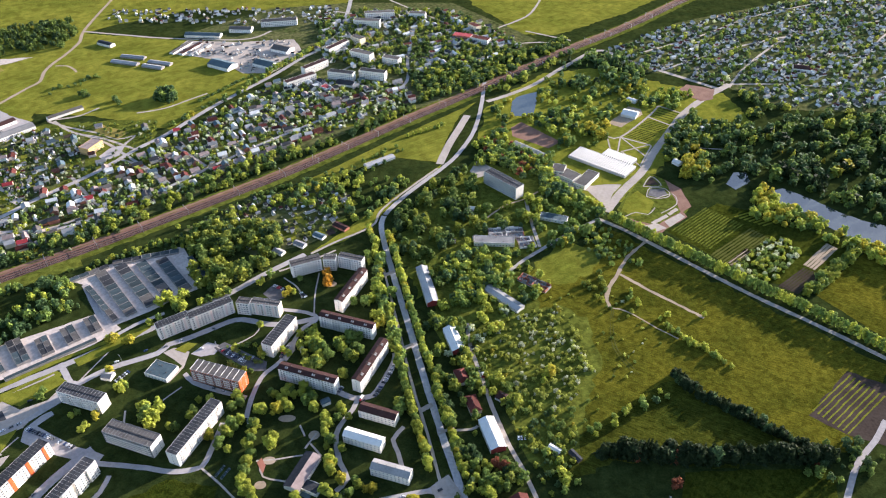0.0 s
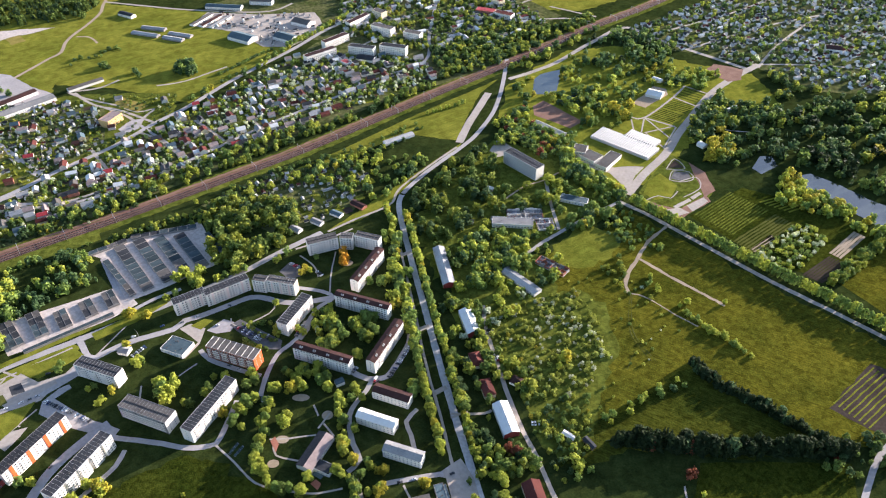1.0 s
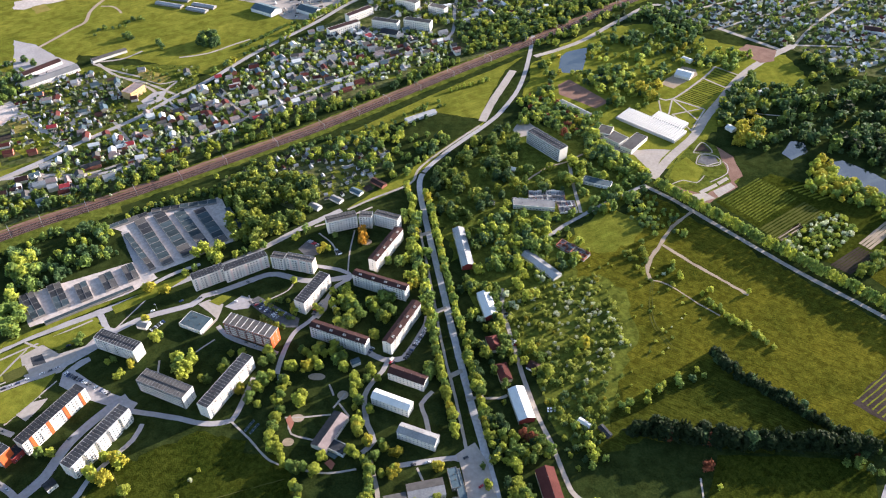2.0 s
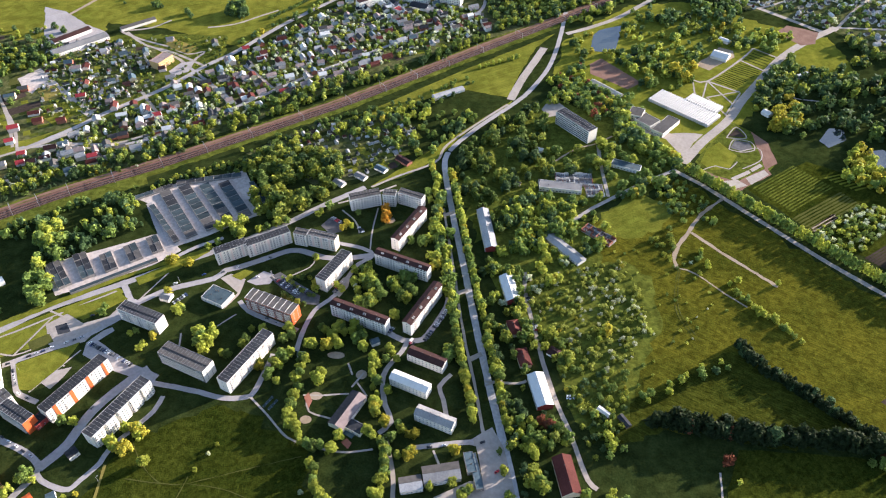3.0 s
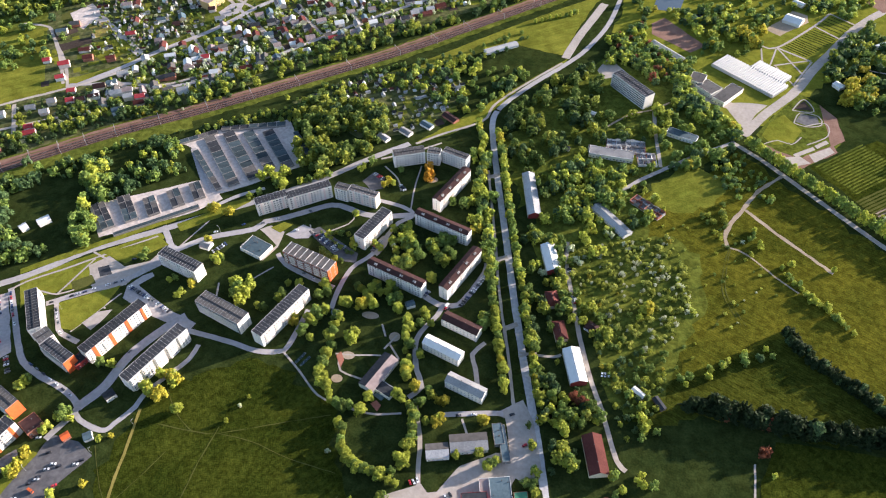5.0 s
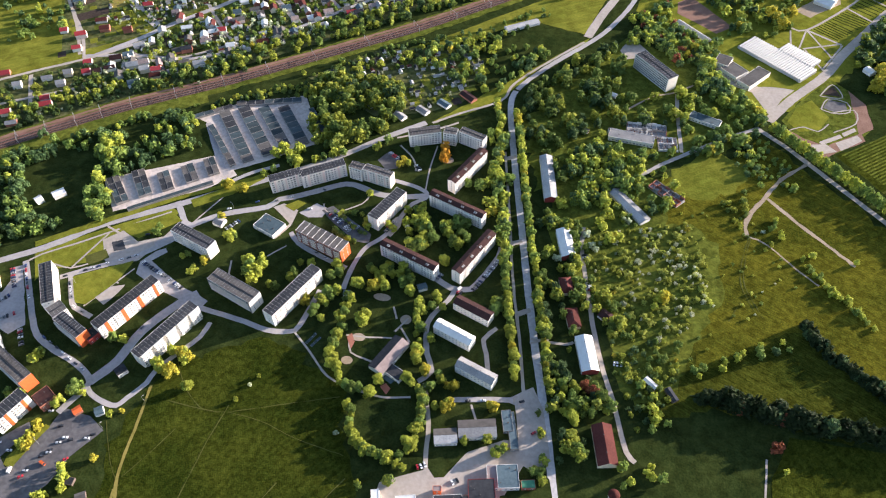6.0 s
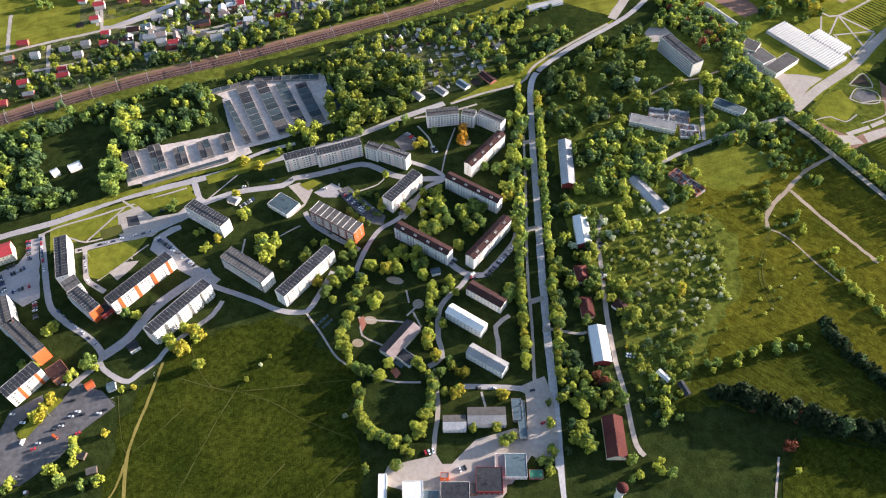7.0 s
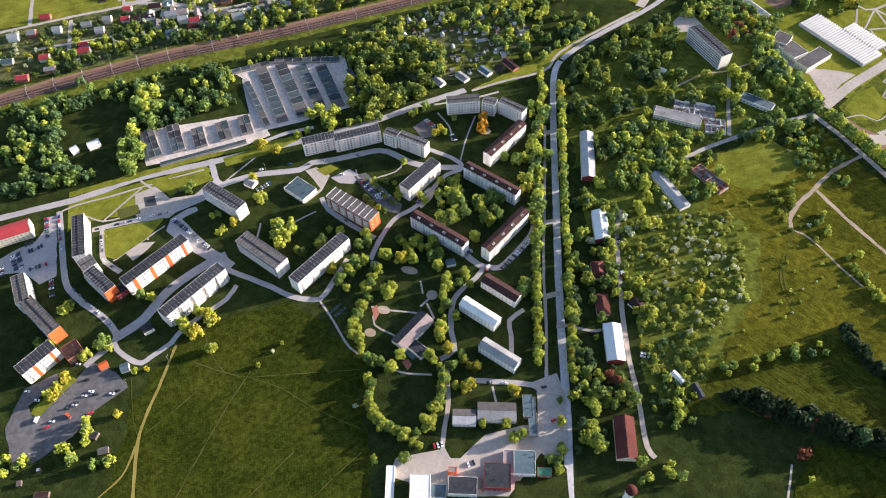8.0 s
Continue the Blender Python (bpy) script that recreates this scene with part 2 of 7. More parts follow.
def clear(x, y, r=1.5, ways=True):
    for fx, fy, c, s, L, w in FOOT:
        u, v = (x - fx) * c + (y - fy) * s, -(x - fx) * s + (y - fy) * c
        if -r < u < L + r and -r < v < w + r:
            return False
    if ways:
        for pts, half, (x0, x1, y0, y1) in WAYS:
            if x0 - half < x < x1 + half and y0 - half < y < y1 + half:
                for (ax, ay), (bx, by) in zip(pts, pts[1:]):
                    dx, dy = bx - ax, by - ay
                    k = max(0, min(1, ((x - ax) * dx + (y - ay) * dy) / (dx * dx + dy * dy + 1e-9)))
                    if (x - ax - k * dx) ** 2 + (y - ay - k * dy) ** 2 < (half + 0.3) ** 2:
                        return False
    return True


WATERS, CLEARINGS = [], []


def inside(x, y, poly):
    hit = False
    for (ax, ay), (bx, by) in zip(poly, poly[1:] + poly[:1]):
        if (ay > y) != (by > y) and x < (bx - ax) * (y - ay) / (by - ay) + ax:
            hit = not hit
    return hit


def smooth(pts, step=6.0):
    """Points along a rounded line through pts."""
    out = []
    p = [pts[0]] + list(pts) + [pts[-1]]
    for a, b, c, d in zip(p, p[1:], p[2:], p[3:]):
        n = max(2, int(math.hypot(c[0] - b[0], c[1] - b[1]) / step))
        for i in range(n):
            t = i / n
            out.append(tuple(0.5 * (2 * b[k] + (c[k] - a[k]) * t + (2 * a[k] - 5 * b[k] + 4 * c[k] - d[k]) * t * t + (3 * b[k] - a[k] - 3 * c[k] + d[k]) * t ** 3) for k in (0, 1)))
    return out + [tuple(pts[-1])]


def offset(pts, d):
    out = []
    for i, (x, y) in enumerate(pts):
        a, b = pts[max(i - 1, 0)], pts[min(i + 1, len(pts) - 1)]
        l = math.hypot(b[0] - a[0], b[1] - a[1]) or 1
        out.append((x - (b[1] - a[1]) / l * d, y + (b[0] - a[0]) / l * d))
    return out


layer = [0.10, 0.02]


def ribbon(name, pts, width, mat, label, category="road", rough=0.25, block=True, thick=0.0):
    """A road or path laid on the ground, with slightly uneven edges."""
    line = smooth(pts)
    layer[0] += 0.001
    z = (layer[0] if name != "crop_row" else 0.12) + thick
    rng = random.Random(len(line) * 7 + int(width * 10))
    l = offset(line, width / 2)
    r = offset(line, -width / 2)
    jit = lambda p: (p[0] + rng.uniform(-rough, rough), p[1] + rng.uniform(-rough, rough))
    l, r = [jit(p) for p in l], [jit(p) for p in r]
    g = Geo()
    g.v = [(x, y, z) for x, y in l] + [(x, y, z) for x, y in r]
    n = len(line)
    g.f = [(n + i, n + i + 1, i + 1, i) for i in range(n - 1)]
    g.m = [0] * (n - 1)
    if thick == 0:
        LAID.append((line, width / 2, z))
    if block:
        xs, ys = [p[0] for p in line], [p[1] for p in line]
        WAYS.append((line, width / 2, (min(xs), max(xs), min(ys), max(ys))))
    return tagged(new(name, g.mesh(name, mat)), label, category, kind="structure")


def patch(name, poly, mat, label, category="ground", wobble=1.0):
    """A piece of ground of its own, laid on the big sheet, with an uneven outline."""
    layer[1] += 0.002
    rng = random.Random(len(poly) + int(abs(poly[0][0])))
    ring = []
    for a, b in zip(poly, poly[1:] + poly[:1]):
        n = max(1, int(math.hypot(b[0] - a[0], b[1] - a[1]) / 8))
        for i in range(n):
            k = i / n
            ring.append((a[0] + (b[0] - a[0]) * k + rng.uniform(-wobble, wobble) * (i > 0), a[1] + (b[1] - a[1]) * k + rng.uniform(-wobble, wobble) * (i > 0)))
    area = sum(a[0] * b[1] - b[0] * a[1] for a, b in zip(ring, ring[1:] + ring[:1]))
    if area < 0:
        ring.reverse()
    LAID.append((ring, 0, layer[1]))
    g = Geo()
    g.face([(x, y, layer[1]) for x, y in ring])
    return tagged(new(name, g.mesh(name, mat)), label, category, kind="structure")


# ---- the ground ----
sheet = Geo()
N = 60
for i in range(N):
    for j in range(N):
        x0, y0 = -3500 + i * 7000 / N, -2500 + j * 7000 / N
        s = 7000 / N
        sheet.face([(x0, y0, 0), (x0 + s, y0, 0), (x0 + s, y0 + s, 0), (x0, y0 + s, 0)])
tagged(new("ground", sheet.mesh("ground", GRASS)), "flat grassy ground of a lowland town", "ground", kind="structure")

patch("meadow_upper", [(-551, 733), (-637, 819), (-850, 867), (-1150, 1319), (-881, 1426), (-841, 1489), (-724, 1553), (-552, 1546), (-522, 1477), (-646, 1403), (-686, 1360), (-512, 1326), (-372, 1321), (-289, 1155), (-360, 1051), (-408, 969), (-546, 1018), (-639, 1030)], LUSH, "bright green open meadow beside the suburb", "meadow", 3)
patch("field_far", [(-874, 1411), (-945, 1561), (-189, 1533), (-208, 1482), (-522, 1477), (-669, 1404), (-766, 1422)], LUSH, "far green field at the edge of town", "field")
patch("field_beyond_crossing", [(66, 1496), (114, 1416), (151, 1326), (220, 1324), (299, 1379), (378, 1438), (484, 1543), (296, 1749), (57, 1759)], LUSH, "open green fields beyond the crossing", "field", 3)
patch("field_beyond_town", [(-694, 1504), (-526, 1491), (-363, 1498), (-212, 1513), (-212, 1770), (-785, 1795)], LUSH, "far open fields at the edge of town", "field", 3)
patch("rail_bank", [(-616, 512), (-516, 601), (-422, 662), (-414, 646), (-506, 585), (-606, 498)], ORCHARD, "shaggy grass below the railway", "verge", 2)
patch("hedge_margin", [(94, 438), (162, 467), (174, 414), (138, 368), (84, 353)], DIMMEADOW, "long grass between orchard and hedge", "meadow", 4)
patch("field_margin", [(58, 614), (137, 637), (147, 546), (100, 512), (63, 528)], MEADOW, "long grass at the field margin", "meadow", 4)
patch("meadow_right", [(196, 713), (292, 612), (334, 569), (426, 478), (395, 414), (344, 378), (313, 373), (140, 373), (129, 406), (127, 445), (129, 487), (123, 526), (103, 552), (123, 587), (143, 625), (171, 677)], MEADOW, "long-grass meadow lit by low sun", "meadow", 4)
# Dimmed meadow colour in place of hedge shade and lens fall-off.
patch("meadow_lower", [(126, 402), (171, 431), (215, 461), (238, 441), (277, 407), (297, 384), (268, 370), (225, 363), (196, 372), (138, 374)], DIMMEADOW, "long-grass meadow between two hedges", "meadow", 4)
patch("orchard_grass", [(14, 522), (74, 562), (124, 569), (150, 549), (154, 485), (128, 431), (116, 384), (84, 358), (65, 387), (55, 445), (23, 467)], ORCHARD, "lush orchard grass", "orchard", 4)
patch("sheds_grass", [(-27, 621), (27, 637), (90, 623), (105, 597), (96, 558), (70, 516), (2, 496)], ORCHARD, "shaggy grass round the sheds", "ground", 6)
patch("college_grass", [(-55, 674), (-35, 766), (21, 814), (41, 863), (126, 843), (194, 737), (184, 699), (114, 662), (39, 632), (7, 591), (-30, 580)], ORCHARD, "shaggy grass between the college trees", "ground", 8)
patch("suburb_lot_grass", [(-877, 864), (-728, 883), (-606, 992), (-439, 1003), (-380, 811), (-461, 742), (-550, 694), (-706, 622)], ORCHARD, "rough grass between suburban plots", "ground", 4)
patch("west_suburb_meadow", [(-845, 568), (-968, 706), (-558, 875), (-584, 704), (-655, 655), (-719, 613)], LUSH, "bright meadow at the edge of the suburb", "meadow", 3)
patch("west_suburb_gardens", [(-814, 534), (-718, 611), (-654, 654), (-580, 709), (-484, 763), (-405, 693), (-512, 646), (-563, 608), (-608, 565), (-735, 446)], GARDEN, "garden plots above the railway", "garden", 3)
patch("clearing", [(104, 642), (147, 681), (182, 658), (167, 620), (126, 602), (97, 615)], LUSH, "bright clearing by the field lane", "meadow", 4)
patch("workshop_lawn", [(26, 688), (106, 767), (113, 670), (38, 640)], ORCHARD, "grass round the workshop", "lawn", 4)
patch("meadow_right_far", [(399, 582), (485, 649), (520, 670), (566, 597), (579, 437), (461, 413), (443, 513)], MEADOW, "field behind the tree-lined road", "field")
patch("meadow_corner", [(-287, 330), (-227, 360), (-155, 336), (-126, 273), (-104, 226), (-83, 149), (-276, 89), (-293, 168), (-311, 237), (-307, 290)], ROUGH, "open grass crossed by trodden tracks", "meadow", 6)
patch("lawn_roadside", [(-481, 402), (-430, 445), (-378, 484), (-369, 480), (-373, 468), (-391, 451), (-406, 434), (-424, 403), (-459, 385), (-462, 372)], LAWN, "mown roadside lawn with trodden paths", "lawn")
patch("lawn_parking", [(-223, 786), (-173, 831), (-80, 923), (-7, 990), (56, 1048), (28, 1003), (8, 931), (-7, 866), (-30, 870), (-76, 884), (-143, 828), (-193, 784)], LUSH, "sunlit grass beside the railway", "lawn")
patch("lawn_park", [(242, 929), (260, 932), (315, 994), (340, 1027), (374, 999), (328, 939), (290, 869), (270, 844), (244, 881)], LAWN, "formal park lawn cut by paths", "lawn")
patch("lawn_verge", [(-155, 665), (-82, 756), (0, 860), (-3, 849), (-51, 790), (-85, 722), (-119, 685)], LAWN, "grass verge along the road", "lawn")
patch("park_grass", [(70, 1029), (173, 1152), (283, 1172), (372, 1102), (455, 1068), (467, 972), (390, 914), (323, 876), (279, 825), (194, 728), (162, 748), (135, 828), (92, 859), (52, 931)], LAWN, "sunlit park grass", "lawn", 4)
patch("gardens_north", [(-636, 641), (-551, 733), (-491, 795), (-424, 887), (-353, 1022), (-283, 1122), (-223, 1237), (0, 1158), (75, 1111), (-18, 1042), (-120, 970), (-196, 905), (-271, 838), (-331, 778), (-405, 718), (-463, 674), (-590, 565)], GARDEN, "garden plots between houses", "garden")
patch("gardens_east", [(284, 1233), (464, 1379), (731, 1498), (1133, 1482), (843, 935), (680, 993), (540, 1007), (455, 1100), (295, 1184)], GARDEN, "dense garden suburb ground", "garden")
patch("gardens_west", [(-796, 979), (-658, 958), (-530, 955), (-493, 858), (-524, 802), (-559, 751), (-634, 694)], GARDEN, "allotment gardens", "garden")
patch("allotments_centre", [(-318, 713), (-251, 782), (-141, 816), (-112, 770), (-129, 705), (-164, 679), (-220, 661), (-284, 695)], GARDEN, "allotment gardens by the railway", "garden")
patch("town_centre_ground", [(-488, 1353), (-349, 1487), (-188, 1515), (26, 1507), (180, 1302), (78, 1179), (-0, 1135), (-77, 1160), (-216, 1188), (-350, 1216)], GARDEN, "built-up ground between far blocks", "ground")
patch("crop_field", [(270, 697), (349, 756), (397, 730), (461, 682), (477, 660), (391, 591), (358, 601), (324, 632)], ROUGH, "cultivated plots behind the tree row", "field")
patch("ploughed_field", [(327, 418), (385, 470), (414, 453), (437, 426), (380, 384), (352, 396)], SOIL, "dark ploughed strip field", "field")

# ---- railway ----
RAILWAY = [(-748, 412), (-694, 457), (-638, 505), (-594, 544), (-547, 584), (-499, 623)] + [(-413, 684), (-324, 752), (-217, 837), (-139, 908), (-53, 988), (65, 1094), (224, 1243), (361, 1359), (525, 1519), (714, 1688)]
ribbon("rail_bed_verge", RAILWAY, 34, ORCHARD, "grassy railway verge", "verge", 1.5, False)
ribbon("rail_side_track", offset(smooth(RAILWAY, 40), 11.5), 4.5, BALLAST, "brown gravel track beside the railway", "path", 0.8, False)
ribbon("rail_ballast_bed", RAILWAY, 16, DARKBALLAST, "brown ballast bed of a double-track railway", "railway", 0.3, True, 0.3)
for off in (-5.8, -1.8, 2.8):
    ribbon("track_bed", offset(smooth(RAILWAY, 40), off), 2.7, SLEEPER, "oily sleepers and ballast of one track", "railway", 0.1, False, 0.32)
rail_line = smooth(RAILWAY, 10)
for off in (-6.6, -5.0, -2.6, -1.0, 2.0, 3.6):
    g = Geo()
    a, b = offset(rail_line, off - 0.09), offset(rail_line, off + 0.09)
    n = len(rail_line)
    g.v = [(x, y, 0.75) for x, y in a] + [(x, y, 0.75) for x, y in b]
    g.f = [(i, i + 1, n + i + 1, n + i) for i in range(n - 1)]
    g.m = [0] * (n - 1)
    tagged(new("rail", g.mesh("rail", RAIL)), "steel rail worn bright on top", "rail", "rails", "structure")

# ---- roads ----
AVENUE = [(44.8, 205.0), (38.0, 238.0), (30.8, 269.0), (23.7, 300.0), (15.3, 335.1), (6.4, 367.8), (-0.5, 392.7), (-8.6, 424.5), (-17.1, 458.4), (-25.8, 494.9), (-36.5, 540.8), (-45.1, 576.0), (-54.2, 613.4), (-63.3, 653.5), (-72.5, 696.5), (-75.6, 722.6), (-72.9, 737.2)]
ribbon("road_avenue", AVENUE, 6.6, PALEROAD, "straight worn asphalt avenue between tree rows")
ribbon("path_avenue", [(-5.1, 355.0), (-10.3, 378.8), (-17.6, 410.1), (-25.1, 437.5), (-33.5, 472.8), (-42.8, 517.4), (-54.6, 573.2), (-62.9, 610.9), (-67.8, 633.0)], 2.6, CONCRETE, "paved footpath beside the avenue", "path")
for line in [[(-66.5, 621.5), (-55.0, 628.2)], [(-41.2, 507.4), (-30.7, 513.3)], [(-23.1, 428.4), (-11.5, 436.1)]]:
    ribbon("path_link", line, 5.0, CONCRETE, "short paved link across the avenue verge", "path", 0.2)
ribbon("road_bend", [(-72, 740), (-60, 764), (-35, 802), (-1, 847), (21, 883), (44, 939), (56, 990), (65, 1049), (73, 1121)], 6.2, ASPHALT, "asphalt road curving to the railway crossing")
ribbon("cycle_path", [(-154, 663), (-129, 684), (-87, 716), (-80, 742), (-69, 764), (-36, 810), (-6, 849)], 3.2, CONCRETE, "pale cycle path along the road", "path")
ribbon("road_west", [(-545, 360), (-507, 388), (-483, 405), (-460, 425), (-433, 451), (-379, 487), (-333, 520), (-299, 543), (-259, 573), (-229, 599), (-199, 629), (-161, 662)], 7.5, ASPHALT, "asphalt road past the panel blocks")
ribbon("road_park", [(205, 740), (232, 783), (272, 835), (298, 883), (324, 924), (369, 995), (418, 1050), (475, 1100)], 11, CONCRETE, "broad pale avenue of the park")
ribbon("road_lined", [(193, 725), (217, 704), (239, 681), (295, 620), (336, 577), (384, 532), (430, 486), (476, 439), (536, 375)], 5.5, CONCRETE, "straight pale lane along a tree row")
ribbon("dirt_track", [(240, 678), (213, 649), (192, 614), (179, 591), (175, 575), (176, 564)], 4.0, SAND, "sandy dirt track", "path", 0.8)
ribbon("dirt_branch", [(197, 619), (224, 590), (249, 567), (271, 546)], 3.4, SAND, "sandy strip across the meadow", "path", 0.8)
ribbon("dirt_thin", [(176, 564), (193, 557), (217, 533), (236, 516)], 1.8, SAND, "narrow trodden path", "path", 0.4)
ribbon("road_suburb", [(-190, 1605), (-189, 1433), (-205, 1302), (-251, 1225), (-289, 1155), (-360, 1047), (-406, 960), (-440, 911), (-475, 850), (-530, 783), (-556, 745), (-600, 693)], 8, ASPHALT, "straight suburban main road")
ribbon("street_rail", [(-49, 1397), (-58, 1231), (-61, 1115), (-127, 1055), (-190, 990), (-277, 907), (-363, 812), (-418, 754), (-475, 719), (-541, 713), (-603, 699)], 5.5, ASPHALT, "residential street between gardens")
ribbon("street_cross", [(-458, 903), (-397, 849), (-365, 819)], 4.5, ASPHALT, "short residential street")
ribbon("street_side", [(-385, 919), (-356, 892), (-327, 862)], 4.5, ASPHALT, "short residential street")
ribbon("street_west", [(-612, 700), (-645, 750), (-679, 792), (-703, 818), (-742, 820)], 4, CONCRETE, "unpaved residential lane")
ribbon("country_lane", [(-740, 987), (-709, 1065), (-691, 1117), (-680, 1145), (-689, 1184), (-689, 1217), (-682, 1264), (-680, 1317), (-692, 1366), (-698, 1435), (-703, 1552), (-713, 1665)], 6, SAND, "pale gravel lane winding through the meadow")
ribbon("country_branch", [(-693, 1372), (-607, 1351), (-514, 1331), (-372, 1321), (-326, 1362)], 5, CONCRETE, "pale road along the meadow edge")
ribbon("lane", [(-542, 1044), (-563, 1018), (-590, 1008), (-607, 1004), (-577, 986), (-540, 971), (-516, 963), (-477, 943), (-455, 952), (-461, 930), (-460, 895)], 4.0, CONCRETE, "pale lane between yards and gardens", "road", 0.4)
ribbon("lane", [(-700, 816), (-666, 779), (-633, 741), (-602, 694)], 4.0, CONCRETE, "pale lane between yards and gardens", "road", 0.4)
ribbon("lane", [(-476, 1025), (-437, 1040), (-401, 1074), (-382, 1091)], 4.0, CONCRETE, "pale lane between yards and gardens", "road", 0.4)
ribbon("country_spur", [(-680, 1209), (-660, 1209), (-643, 1196), (-632, 1182)], 4, SAND, "short gravel spur")
ribbon("parking_strip", [(-3, 860), (9, 908), (26, 960), (40, 1003)], 11, CONCRETE, "long pale parking strip by the railway", "parking")
for line in ([(354, 1231), (502, 1319), (616, 1404), (782, 1479)], [(377, 1158), (532, 1251), (680, 1313), (912, 1393)], [(470, 1089), (541, 1188), (659, 1314)], [(609, 1005), (676, 1115), (768, 1230), (835, 1308)], [(607, 1316), (654, 1247), (717, 1207), (803, 1180)], [(455, 1100), (575, 1096), (742, 1060)], [(-106, 1529), (-33, 1443), (23, 1379), (106, 1291), (189, 1288), (229, 1274)], [(110, 1361), (171, 1420), (200, 1484), (220, 1553)], [(163, 1345), (242, 1295)], [(-218, 1466), (-100, 1430), (-21, 1475)], [(-207, 1119), (-139, 1209), (-45, 1244)], [(-457, 887), (-415, 862), (-378, 825)], [(-502, 837), (-470, 799), (-436, 764)], [(-315, 936), (-280, 894)], [(-266, 1008), (-231, 962)], [(-551, 718), (-528, 703), (-517, 687)], [(-530, 955), (-487, 929), (-458, 903)], [(-596, 1001), (-551, 964), (-502, 946), (-440, 911)], [(-772, 559), (-715, 607), (-654, 654), (-585, 705), (-545, 746)], [(-648, 651), (-628, 619), (-610, 590)], [(-656, 590), (-641, 601), (-581, 637)], [(-555, 721), (-523, 706), (-479, 723), (-435, 757)], [(-690, 629), (-712, 663), (-731, 694)]):
    ribbon("street", line, 4.5, CONCRETE, "pale residential street between gardens", "road", 0.4)
ribbon("crossing_road", [(73, 1049), (109, 1072), (154, 1109), (215, 1179), (286, 1246), (336, 1194), (458, 1078)], 8, CONCRETE, "road along the railway to the level crossing")

# ---- buildings ----
WINDOW = {}


def window_mesh(w, h):
    """A framed window: reveal, frame with a mullion and dark panes set back."""
    if (w, h) not in WINDOW:
        g = Geo()
        t = 0.07
        for x0, x1, z0, z1 in ((0, w, 0, t), (0, w, h - t, h), (0, t, t, h - t), (w - t, w, t, h - t), (w * 0.6 - t / 2, w * 0.6 + t / 2, t, h - t)):
            g.box(x0, x1, -0.06, 0.02, z0, z1, 0, True)
        g.face([(0, -0.015, 0), (w, -0.015, 0), (w, -0.015, h), (0, -0.015, h)], 1)
        WINDOW[(w, h)] = g.mesh("window", FRAME, GLASS)
    return WINDOW[(w, h)]


BALCONY = {}


def balcony_mesh(w, mat, deep=1.1):
    key = (w, mat.name, deep)
    if key not in BALCONY:
        g = Geo()
        g.box(0, w, -deep, 0, 0, 0.15, 0, True)
        g.box(0, w, -deep, -deep + 0.08, 0.15, 1.1, 0)
        g.box(0, 0.08, -deep + 0.08, 0, 0.15, 1.1, 0)
        g.box(w - 0.08, w, -deep + 0.08, 0, 0.15, 1.1, 0)
        BALCONY[key] = g.mesh("balcony", mat)
    return BALCONY[key]


VENT = Geo().box(-0.3, 0.3, -0.3, 0.3, 0, 0.8).box(-0.38, 0.38, -0.38, 0.38, 0.8, 0.9, 0, True).mesh("roof_vent", PALEROOF)
SKYLIGHT = Geo().box(-0.5, 0.5, -1.0, 1.0, 0, 0.7).mesh("roof_hatch", SLATE)


